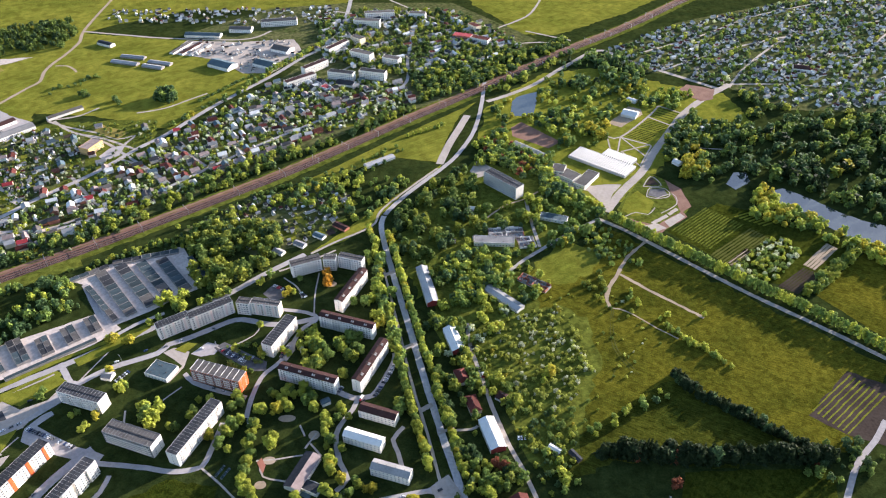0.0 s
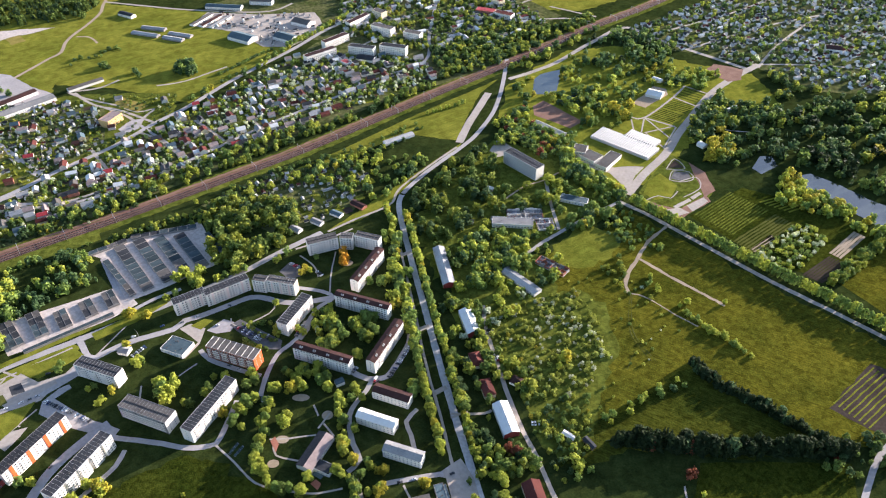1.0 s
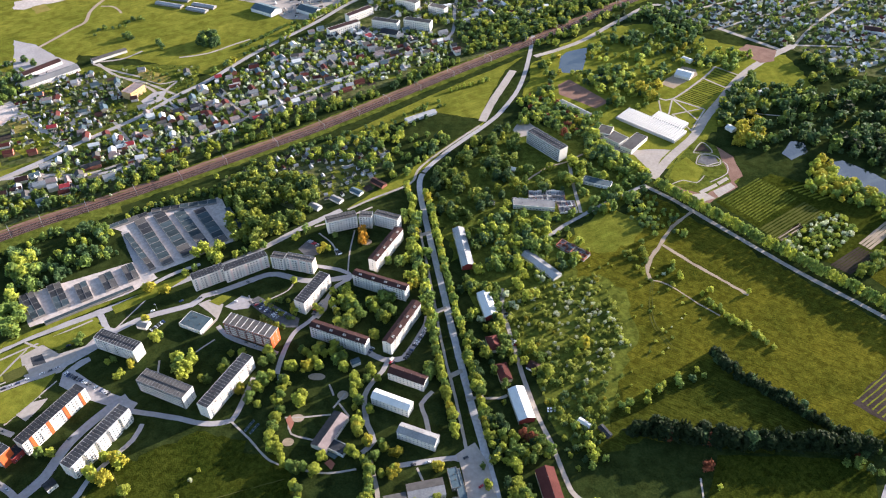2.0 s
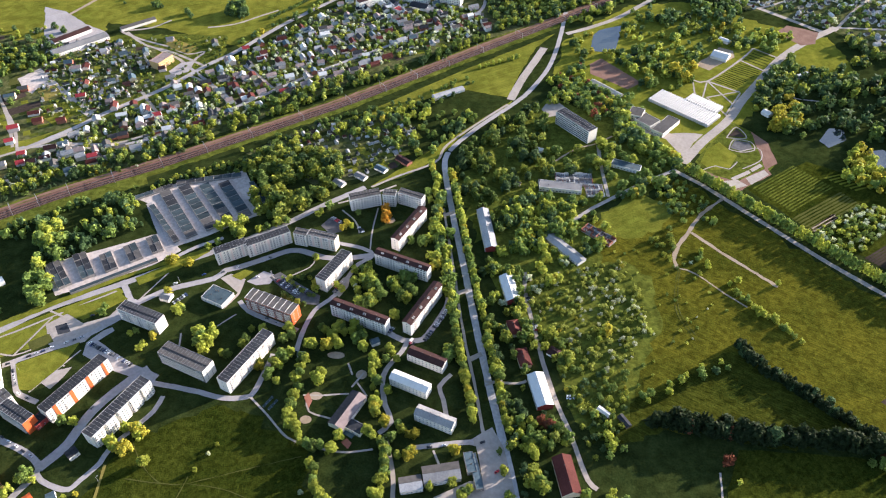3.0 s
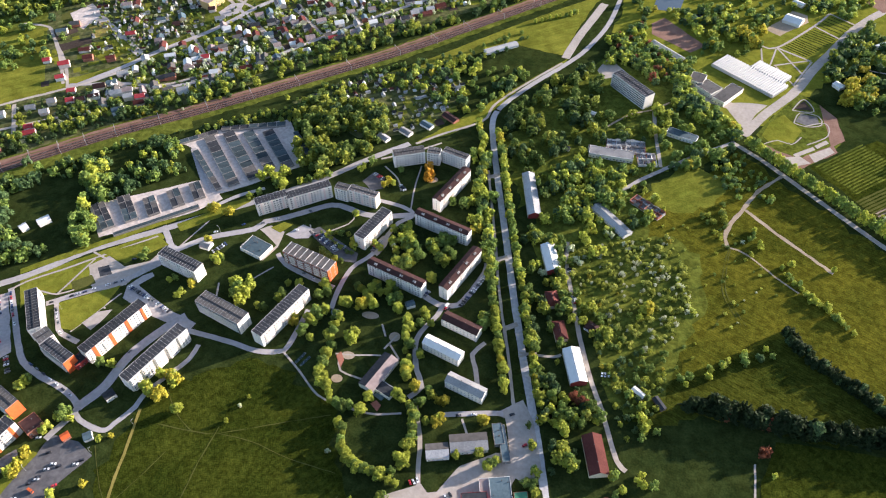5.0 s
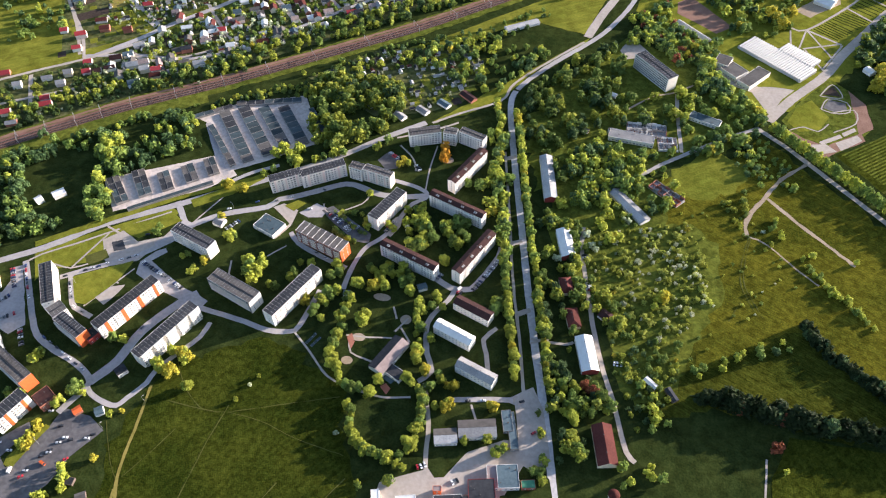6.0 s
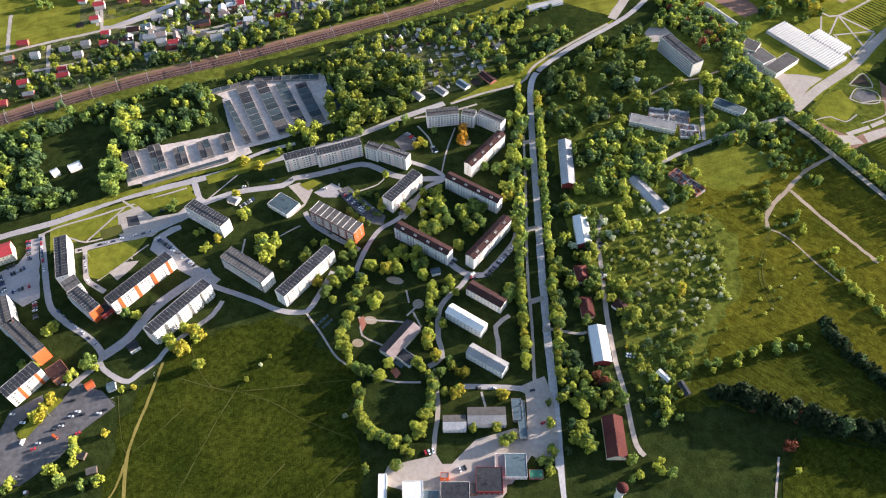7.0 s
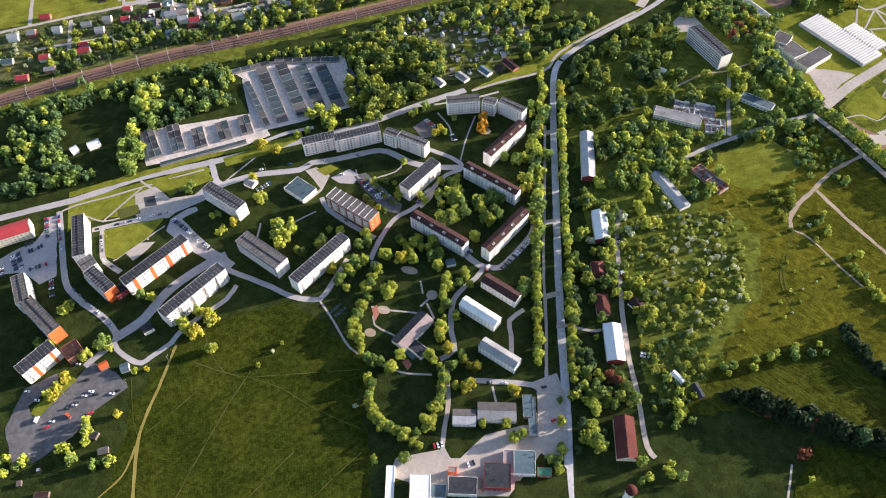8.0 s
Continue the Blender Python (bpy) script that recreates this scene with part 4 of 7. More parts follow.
flat_hall("workshop", -10.9, 270.4, 14.5, 15.8, 17.9, 5, "workshop with a blue-grey patched roof", "workshop", GREYWALL, BLUEROOF)
flat_hall("workshop", -29.3, 254.2, 14.5, 19.5, 18.2, 6, "workshop with red walls and dark roof", "workshop", REDWALL, BITUMEN)
flat_hall("workshop", -52.6, 242.5, 14.8, 20.8, 12.7, 6, "white-edged workshop with a grey roof", "workshop", PLASTER, BITUMEN)
flat_hall("annex", -18.4, 269.0, 13.9, 8.2, 17.8, 4, "low lean-to with a pinkish roof beside the workshop", "annex", GREYWALL, PINKROOF, vents=1)
flat_hall("annex", 5.9, 274.6, 14.5, 10.2, 6.3, 3.5, "small shed with a bright green roof", "shed", BRICK, GREENROOF, vents=0)
flat_hall("annex", -56.9, 257.2, 13.0, 6.2, 4.1, 7, "small orange-walled roof tower of the workshop", "annex", ORANGE, PINKROOF, vents=0)
flat_hall("annex", -35.0, 252.0, 9.7, 6.5, 8.2, 4, "low brick link between two workshops", "annex", BRICK, PALEROOF, vents=0)
flat_hall("annex", -65.9, 236.7, 13.3, 13.0, 9.7, 4, "low hall with a blue-green roof and vents", "annex", PLASTER, BLUEROOF, vents=6)
flat_hall("white_hall", -77.8, 231.4, 16.9, 14.8, 17.2, 7, "bright white-roofed storage hall in the yard", "warehouse", PLASTER, WHITEROOF, vents=0)
flat_hall("white_hall", -95.1, 227.2, 16.9, 6.0, 23.5, 4, "narrow white-roofed shed in the yard", "warehouse", PLASTER, WHITEROOF, vents=0)
# garages
for x, y, turn, L, w in ((-396.2, 605.4, -47.2, 74.4, 6.5), (-393.2, 628.6, -50.1, 91.6, 12.1), (-375.1, 639.7, -49.6, 88.9, 13.9), (-352.9, 645.1, -49.7, 74.6, 12.5), (-331.3, 650.2, -50.8, 71.0, 13.4), (-296.6, 656.2, -51.8, 42.7, 6.1), (-415.2, 614.4, 38.0, 43.1, 7.2), (-378.8, 644.6, 17.4, 73.3, 7.8)):
    n = max(1, int(L / 9.5))
    c, s = math.cos(radians(turn)), math.sin(radians(turn))
    for i in range(n):
        flat_hall("garage_row", x + c * L * i / n, y + s * L * i / n, turn, L / n - 0.15, w * (0.93 + 0.02 * ((i * 5 + int(abs(x))) % 5)), 2.1 + 0.15 * ((i * 7 + int(abs(x))) % 4), "block of lock-up garages under a patched bitumen roof", "garage", DARKWALL, (GARAGEROOF, GARAGEROOF, BITUMEN, GARAGEROOF, PALEROOF, GARAGEROOF, GARAGEROOF, BITUMEN)[(i * 3 + int(abs(y))) % 8], False, "garage rows", 0, 0.1)
for x, y, turn, L, w in ((-464.3, 505.7, -46.5, 42.7, 12.7), (-443.2, 520.2, -50.3, 40.5, 13.2), (-416.2, 523.9, -51.3, 28.6, 12.3), (-396.4, 538.5, -50.5, 27.2, 13.0), (-377.7, 553.1, -52.1, 26.5, 11.8)):
    n = max(1, int(L / 9.5))
    c, q = math.cos(radians(turn)), math.sin(radians(turn))
    for i in range(n):
        for k in (0, 1):
            flat_hall("garage_row", x + c * L * i / n - q * w * 0.5 * k, y + q * L * i / n + c * w * 0.5 * k, turn, L / n - 0.12, w * 0.49, 2.5 + 0.2 * ((i * 5 + k + int(abs(x))) % 4), "pair of lock-up garages under a patched felt roof", "garage", DARKWALL, (BITUMEN, GARAGEROOF, BITUMEN, PALEROOF, GARAGEROOF)[(i * 2 + k * 3 + int(abs(y))) % 5], False, "garage rows", 0, 0.1)
flat_hall("garage_row", -419.9, 469.7, 38.2, 86.5, 4.5, 2.6, "long single garage row beside the road", "garage", DARKWALL, GARAGEROOF, False, "garage rows", 0, 0.1)

# far halls and blocks
for name, line, h, w, wall, roof_mat, lab, cat in (
    ("hall", [(-668, 916), (-612, 977)], 5, 18, GREYWALL, SLATE, "long pale-roofed industrial hall", "warehouse"), ("hall", [(-685, 950), (-650, 997)], 5, 14, GREYWALL, BROWNROOF, "long brown-roofed industrial hall", "warehouse"),
    ("hall", [(-603, 1001), (-564, 1039)], 4, 10, PLASTER, PALEROOF, "long pale shed beside the suburb", "shed"), ("farm_shed", [(-586, 1219), (-535, 1203)], 2.8, 11, DARKWALL, SLATE, "long grey-roofed farm shed", "barn"),
    ("farm_shed", [(-576, 1241), (-531, 1230)], 2.8, 11, DARKWALL, SLATE, "long slate-roofed farm shed", "barn"), ("farm_shed", [(-524, 1198), (-486, 1185)], 2.8, 11, DARKWALL, SLATE, "long farm shed in the meadow", "barn"),
    ("farm_shed", [(-519, 1215), (-476, 1201)], 2.8, 11, DARKWALL, SLATE, "long farm shed with a worn roof", "barn"), ("farm_house", [(-641, 1304), (-610, 1287)], 5, 12, PLASTER, BITUMEN, "white farmhouse at the meadow edge", "house"),
    ("hall", [(-408, 1197), (-367, 1174)], 6, 26, GREYWALL, BLUEROOF, "large blue-grey industrial hall", "warehouse"), ("hall", [(-309, 1261), (-277, 1244)], 6, 24, GREYWALL, PALEROOF, "pale industrial hall with skylights", "warehouse"),
    ("hall", [(-329, 1197), (-295, 1177)], 6, 24, GREYWALL, BLUEROOF, "blue-grey industrial hall by the road", "warehouse"), ("hall", [(-486, 1334), (-417, 1326)], 5, 16, PLASTER, BLUEROOF, "far long blue-roofed hall", "warehouse"),
    ("hall", [(-406, 1355), (-363, 1351)], 7, 18, GREYWALL, PALEROOF, "far white industrial block", "warehouse"), ("hall", [(-484, 1253), (-463, 1305)], 3, 9, GREYWALL, PALEROOF, "far row of low storage sheds", "shed"), ("hall", [(-466, 1248), (-443, 1299)], 3, 9, GREYWALL, BROWNROOF, "far row of low brown sheds", "shed"), ("hall", [(-447, 1244), (-425, 1293)], 3, 9, GREYWALL, SLATE, "far row of low slate sheds", "shed"),
    ("hall", [(-102, 850), (-65, 876)], 3, 10, GREYWALL, SLATE, "long grey shed beside the railway", "shed"), ("hall", [(-175, 1114), (-146, 1105)], 4, 18, GREYWALL, BITUMEN, "far grey market hall", "hall"),
    ("hall", [(597, 1146), (621, 1139)], 6, 18, GREYWALL, BROWNROOF, "far hall with a dark roof", "hall"), ("hall", [(274, 993), (294, 982)], 4, 20, PLASTER, WHITEROOF, "white works hall in the park", "hall"), ("hall", [(293, 1044), (305, 1034)], 4, 8, PLASTER, WHITEROOF, "narrow white pavilion in the park", "pavilion"),
    ("summer_house", [(316, 854), (323, 845)], 4, 9, PLASTER, WHITEROOF, "white-roofed summer house in the park", "house"), ("summer_house", [(385, 944), (399, 954)], 4, 6, PLASTER, WHITEROOF, "white park pavilion among trees", "pavilion"),
    ("cottage", [(-514, 459), (-510, 465)], 4, 8, PLASTER, WHITEROOF, "white cottage in the thicket", "house"), ("cottage", [(-501, 469), (-493, 478)], 4, 9, PLASTER, WHITEROOF, "white cottage with a wing in the thicket", "house"),
    ("hut", [(-350, 257), (-346, 262)], 3, 6, BRICK, ORANGE, "small orange-roofed kiosk by the car park", "kiosk"), ("hut", [(-333, 260), (-328, 264)], 3, 7, GREYWALL, BLUEROOF, "small blue-roofed hut by the car park", "hut"),
    ("hut", [(-312, 195), (-306, 199)], 2.5, 5, DARKWOOD, PALEROOF, "small shed below the car park", "shed"), ("hut", [(-177, 415), (-171, 416)], 3.5, 5, PLASTER, BLUEROOF, "small grey transformer hut", "hut"), ("hut", [(-112, 434), (-105, 438)], 4, 6, GREYWALL, BLUEROOF, "grey transformer hut by the flats", "hut"),
    ("hut", [(-333, 296), (-328, 303)], 4.5, 8, PLASTER, BITUMEN, "white transformer hut with a dark roof", "hut"), ("shed", [(88, 385), (97, 378)], 3, 5, DARKWOOD, WHITEROOF, "garden shed with a pale sheet roof", "shed"), ("shed", [(105, 380), (112, 370)], 3, 5, DARKWOOD, BITUMEN, "dark garden shed with a pale edge", "shed"),
    ("shed", [(-329, 471), (-319, 469)], 3.5, 9, PLASTER, SLATE, "small white kiosk at the parking yard", "kiosk"), ("shed", [(-200, 666), (-188, 658)], 3, 8, PLASTER, SLATE, "allotment house by the road", "house"),
    ("shed", [(-178, 680), (-165, 672)], 3, 8, GREYWALL, SLATE, "allotment house with a slate roof", "house"), ("shed", [(-157, 696), (-144, 688)], 3, 8, GREYWALL, BLUEROOF, "allotment house with a blue roof", "house"), ("shed", [(-135, 716), (-119, 704)], 3, 9, BRICK, BROWNROOF, "allotment house with a brown roof", "house"),
    ("shed", [(31, 748), (39, 745)], 3, 6, PLASTER, WHITEROOF, "pale shed by the college", "shed"), ("shed", [(8, 680), (15, 679)], 3, 5, CREAM, PALEROOF, "cream shed at the wood edge", "shed")):
    (ax, ay), (bx, by) = line
    gabled(name, ax, ay, math.degrees(math.atan2(by - ay, bx - ax)), math.hypot(bx - ax, by - ay), w, h, w * 0.17, lab, cat, wall, roof_mat, windows=h > 4, eave=0.3)
for line, h, w, wall, roof_mat in (
    ([(-168, 1373), (-117, 1365)], 15, 14, PLASTER, PALEROOF), ([(-149, 1412), (-90, 1416)], 14, 14, GREYWALL, PALEROOF), ([(-62, 1414), (-29, 1410)], 12, 14, GREYWALL, PALEROOF), ([(53, 1355), (68, 1337)], 12, 14, CREAM, TILE), ([(23, 1307), (55, 1295)], 9, 16, BRICK, CRIMSON), ([(55, 1295), (86, 1277)], 9, 16, PLASTER, TILE),
    ([(-161, 1224), (-124, 1203)], 15, 14, PLASTER, PALEROOF), ([(-166, 1295), (-147, 1278)], 14, 14, CREAM, PALEROOF), ([(-102, 1197), (-74, 1184)], 14, 14, PLASTER, PALEROOF), ([(-190, 1139), (-147, 1127)], 14, 13, PLASTER, BITUMEN), ([(-138, 1142), (-94, 1129)], 14, 13, PLASTER, BITUMEN),
    ([(-252, 1101), (-209, 1137)], 12, 12, PLASTER, BROWNROOF), ([(-230, 1156), (-195, 1193)], 12, 12, PLASTER, BROWNROOF), ([(-199, 1238), (-167, 1281)], 12, 12, PLASTER, BROWNROOF), ([(-349, 1381), (-280, 1390)], 10, 18, GREYWALL, BITUMEN), ([(-198, 1100), (-186, 1091)], 6, 12, PLASTER, CRIMSON)):
    (ax, ay), (bx, by) = line
    flat_hall("far_block", ax, ay, math.degrees(math.atan2(by - ay, bx - ax)), math.hypot(bx - ax, by - ay), w, h, "far block of flats with rows of windows", "apartment block", wall, roof_mat, True, "far blocks", 3)

# water tower
tower = base("water_tower", *[(70, 278)][0], 0, 5, 5, "round brick water tower with a conical tiled cap", "water tower")


def turned(profile, n=16):
    g = Geo()
    for (r0, z0), (r1, z1) in zip(profile, profile[1:]):
        for i in range(n):
            a, b = 6.28319 * i / n, 6.28319 * (i + 1) / n
            g.face([(r0 * math.cos(a), r0 * math.sin(a), z0), (r0 * math.cos(b), r0 * math.sin(b), z0), (r1 * math.cos(b), r1 * math.sin(b), z1), (r1 * math.cos(a), r1 * math.sin(a), z1)])
    return g


part("shaft", turned([(2.9, 0), (2.5, 14), (3.8, 15.2), (3.9, 19)]).mesh("shaft", PLASTER), tower)
part("cap", turned([(4.3, 18.9), (4.3, 19.2), (3.4, 20.6), (1.8, 21.8), (0.05, 22.4)]).mesh("cap", TILE), tower, "pinkish conical cap")

# stands, sheds and pads
for line in ([(-192, 361), (-187, 372)], [(-187, 359), (-182, 369)]):
    (ax, ay), (bx, by) = line
    b = new("bleacher")
    b.matrix_basis = pose(ax, ay, 0, 0, 0, math.degrees(math.atan2(by - ay, bx - ax)))
    L = math.hypot(bx - ax, by - ay)
    for i in range(3):
        part("seat_plank", Geo().box(0, L, 0.75 * i, 0.75 * i + 0.42, 0.4 + 0.35 * i, 0.48 + 0.35 * i, 0, True).mesh("seat_plank", BLUEROOF), b)
    for i in range(4):
        u = (L - 0.2) * i / 3
        part("support", Geo().box(u, u + 0.15, 0.1, 1.85, 0, 0.39).box(u, u + 0.15, 0.8, 1.85, 0.39, 0.74).mesh("support", STEEL), b)
    tagged(b, "three-row wooden bleacher with blue-grey planks on grass", "bleacher", "bleachers")
for x, y, turn, L, w, h, rm, lab in ((-327.4, 204.6, 4.3, 6.2, 5.7, 2.5, BITUMEN, "small dark garden shed under a tree"), (-312.6, 194.8, 47.6, 5.1, 0.9, 2.5, DARKWOOD, "dark timber lean-to below the car park"), (-356.5, 156.7, 32.0, 3.2, 4.4, 2.5, PALEROOF, "small pale hut among bushes"), (-349.2, 170.3, 34.4, 2.8, 2.7, 2.5, WHITEROOF, "small white hut at the lot corner"), (-339.4, 153.4, 21.3, 10.5, 4.2, 2.5, BROWNROOF, "low brown-roofed shed in the grass")):
    flat_hall("garden_hut", x, y, turn, L, w, h, lab, "shed", DARKWOOD, rm, False, "garden huts", 0, 0.1)

# ---- overhead line masts of the railway ----
mast_line = smooth(RAILWAY, 58)
for i in range(1, len(mast_line) - 1):
    (ax, ay), (bx, by) = mast_line[i - 1], mast_line[i + 1]
    m = new("catenary_mast")
    m.matrix_basis = pose(mast_line[i][0], mast_line[i][1], 0, 0, 0, math.degrees(math.atan2(by - ay, bx - ax)))
    for s in (-9.0, 6.5):
        part("post", Geo().box(-0.18, 0.18, s - 0.18, s + 0.18, 0, 8.5).mesh("post", STEEL), m)
    part("cross_beam", Geo().box(-0.12, 0.12, -9.0, 6.5, 7.6, 7.9, 0, True).mesh("cross_beam", STEEL), m)
    tagged(m, "galvanised portal mast spanning the railway tracks", "railway mast", "overhead line masts")
for i, (x, y) in enumerate([(-360, 180), (-324, 253), (-302, 281), (-366, 230), (-318, 496), (-410, 416), (-423, 378), (-16, 367), (-25, 408), (-37, 459), (-48, 516)]):
    p = new("street_lamp")
    p.matrix_basis = pose(x, y, 0, 0, 0, 40 * i)
    part("pole", turned([(0.12, 0), (0.08, 8)], 6).mesh("pole", STEEL), p)
    part("arm", Geo().box(0, 1.6, -0.06, 0.06, 7.9, 8.05, 0, True).mesh("arm", STEEL), p)
    part("lantern", Geo().box(1.3, 2.0, -0.16, 0.16, 7.8, 7.95, 0, True).mesh("lantern", WHITEROOF), p)
    tagged(p, "tall galvanised street lamp with one arm", "street lamp", "street lamps")

# ---- courtyards, yards and footpaths ----
patch("square_paving", [(-426, 431), (-412, 446), (-391, 436), (-370, 447), (-361, 470), (-350, 468), (-360, 446), (-372, 434), (-379, 415), (-402, 403), (-412, 409)], CONCRETE, "paved square by the bus stop", "pavement", 0.5)
patch("ball_court", [(-432, 409), (-417, 421), (-408, 412), (-424, 399)], TRAIL, "small fenced ball court of worn turf", "pitch", 0.2)
patch("monument_pad", [(-416, 430), (-407, 435), (-398, 425), (-408, 420)], BITUMEN, "dark square of paving with a small monument", "pavement", 0.1)
patch("court_parking", [(-377, 414), (-368, 429), (-361, 434), (-357, 430), (-367, 417), (-347, 406), (-323, 394), (-308, 390), (-295, 385), (-298, 375), (-311, 378), (-336, 385), (-360, 394), (-374, 400)], ASPHALT, "worn asphalt parking yard of the blocks", "parking", 0.4)
patch("shop_apron", [(-263, 466), (-254, 486), (-254, 507), (-271, 513), (-280, 506), (-267, 497), (-256, 488), (-263, 474)], CONCRETE, "paved apron round the flat shop", "pavement", 0.4)
patch("inner_parking", [(-252, 504), (-239, 520), (-224, 515), (-228, 503), (-241, 500)], ASPHALT, "small asphalt parking yard", "parking", 0.4)
patch("ribbed_block_parking", [(-231, 512), (-222, 520), (-205, 510), (-174, 492), (-173, 480), (-187, 480), (-214, 498)], TARMAC, "asphalt parking yard behind the ribbed block", "parking", 0.4)
patch("bay_parking", [(-163, 498), (-157, 518), (-150, 522), (-149, 507), (-155, 492)], CONCRETE, "paved parking bays beside a block", "parking", 0.3)
patch("north_parking", [(-197, 593), (-189, 608), (-175, 602), (-172, 586), (-184, 580)], TARMAC, "small parking yard behind the blocks", "parking", 0.4)
patch("west_parking", [(-518, 317), (-503, 328), (-497, 339), (-484, 355), (-484, 368), (-493, 381), (-483, 387), (-442, 327), (-451, 315), (-473, 322), (-491, 314), (-506, 301)], ASPHALT, "asphalt parking yard of the red-roofed house", "parking", 0.5)
patch("car_park", [(-395, 193), (-371, 169), (-357, 176), (-341, 202), (-336, 226), (-322, 251), (-339, 260), (-363, 262), (-366, 244), (-372, 223), (-380, 207), (-389, 214), (-380, 241), (-384, 245), (-401, 226)], TARMAC, "large worn asphalt car park", "parking", 0.5)
patch("garage_yard", [(-422, 621), (-380, 650), (-309, 680), (-263, 609), (-296, 582), (-309, 570), (-344, 545), (-361, 561), (-398, 611)], YARD, "pale concrete yard between garage rows, brightened in place of sun", "pavement", 0.6)
patch("garage_yard_lower", [(-468, 507), (-362, 568), (-334, 541), (-360, 513), (-435, 467)], YARD, "pale concrete yard of the lower garages, brightened in place of sun", "pavement", 0.6)
patch("service_plaza", [(-19, 344), (2, 361), (12, 344), (23, 304), (17, 288), (3, 294), (-10, 342)], CONCRETE, "broad patched paving beside the avenue", "pavement", 0.4)
patch("service_yard", [(-1, 313), (-13, 311), (-39, 295), (-52, 272), (-59, 270), (-65, 276), (-76, 270), (-98, 258), (-99, 244), (-85, 244), (-54, 242), (-11, 255), (5, 295)], CONCRETE, "dusty concrete service yard", "pavement", 0.4)
patch("yard_green", [(-9, 267), (6, 274), (19, 280), (19, 292), (25, 287), (31, 267), (36, 248), (-4, 236)], GRASS, "dark rough grass beside the workshops", "ground", 0.6)
patch("service_lawn", [(-70, 294), (-46, 298), (-43, 296), (-53, 272), (-59, 270), (-65, 276)], GRASS, "triangle of grass in the service yard", "lawn", 0.3)
patch("nursery_yard", [(138, 836), (149, 830), (154, 812), (169, 796), (190, 788), (207, 750), (222, 782), (237, 802), (216, 803), (198, 800), (172, 810), (156, 834), (146, 847)], CONCRETE, "pale yard before the nursery office", "pavement", 0.5)
patch("college_apron", [(38, 840), (50, 871), (72, 844), (64, 831), (46, 823)], CONCRETE, "paved apron of the college", "pavement", 0.5)
patch("dirt_pitch", [(104, 962), (121, 979), (172, 918), (152, 899), (104, 936)], BALLAST, "bare reddish dirt pitch", "pitch", 0.6)
patch("show_garden", [(219, 744), (239, 778), (277, 831), (296, 813), (312, 790), (313, 750), (292, 718), (258, 691), (238, 705)], ORCHARD, "unfinished show garden of lawns and beds", "garden", 0.8)
patch("bare_strip", [(296, 813), (312, 790), (314, 749), (298, 735), (297, 777)], BALLAST, "bare sandy ground beside the show garden", "ground", 0.8)
patch("bare_strip", [(220, 734), (239, 719), (263, 711), (300, 740), (303, 727), (258, 691), (238, 705)], BALLAST, "bare reddish soil below the show garden", "ground", 0.8)
patch("show_garden_lawn", [(236, 769), (254, 787), (270, 760), (258, 736), (236, 729), (225, 744)], LAWN, "new lawn of the show garden", "lawn", 0.5)
patch("show_garden_lawn", [(279, 768), (294, 775), (296, 755), (275, 740), (265, 738)], ORCHARD, "new lawn with flower beds in the show garden", "lawn", 0.5)
patch("show_garden_bed", [(266, 800), (280, 819), (287, 800)], SOIL, "dark triangular planting bed", "garden bed", 0.2)
patch("show_garden_bed", [(265, 776), (273, 792), (290, 789), (291, 775), (277, 770)], TARMAC, "dark mosaic bed edged in stone", "garden bed", 0.2)
patch("stone_terrace", [(255, 716), (278, 733), (280, 728), (258, 712)], CONCRETE, "pale stone terrace of the show garden", "pavement", 0.2)
patch("stone_terrace", [(280, 735), (294, 747), (296, 742), (282, 730)], CONCRETE, "pale stone terrace of the show garden", "pavement", 0.2)
patch("stone_terrace", [(246, 710), (262, 714), (272, 704), (253, 695)], CONCRETE, "pale stone terrace of the show garden", "pavement", 0.2)
patch("stone_terrace", [(272, 718), (296, 735), (300, 727), (276, 706)], CONCRETE, "pale stone terrace of the show garden", "pavement", 0.2)
patch("building_site", [(251, 972), (274, 999), (292, 1026), (310, 1016), (309, 998), (268, 958)], SAND, "sandy works yard in the park", "ground", 0.8)
patch("sandy_lane_plot", [(-693, 856), (-675, 886), (-663, 876), (-638, 855), (-545, 783), (-548, 772), (-634, 834), (-651, 835), (-652, 820), (-672, 832)], YARD, "bare sandy building plots", "ground", 1.2)
patch("soil_plot", [(-692, 811), (-672, 832), (-656, 814), (-675, 791)], SOIL, "freshly dug soil plot", "garden", 0.8)
patch("soil_plot", [(-665, 780), (-634, 803), (-621, 795), (-652, 766)], SOIL, "dug strip of bare soil", "garden", 0.8)
patch("weedy_plot", [(-650, 832), (-632, 844), (-606, 818), (-628, 801)], TRACK, "plot of yellow flowering weeds", "ground", 1.5)
patch("gravel_pit", [(-845, 1222), (-825, 1234), (-736, 1250), (-772, 1220), (-788, 1215), (-809, 1191), (-829, 1191)], YARD, "pale gravel workings beside the forest", "ground", 2.0)
patch("gravel_pit_floor", [(-803, 1201), (-785, 1215), (-762, 1192), (-779, 1173)], TRACK, "weedy brown floor of the gravel workings", "ground", 2.0)
patch("industrial_yard", [(-768, 1074), (-723, 1059), (-673, 1021), (-631, 1000), (-638, 938), (-676, 946), (-706, 954)], ASPHALT, "worn concrete yard round the halls", "pavement", 1.0)
patch("yard_lawn", [(-529, 976), (-515, 987), (-467, 962), (-477, 943), (-507, 956)], TRACK, "yellowing lawn between lanes", "lawn", 0.8)
patch("house_parking", [(-487, 893), (-478, 917), (-462, 924), (-459, 894), (-474, 879)], ASPHALT, "parking beside the ochre house", "parking", 0.5)
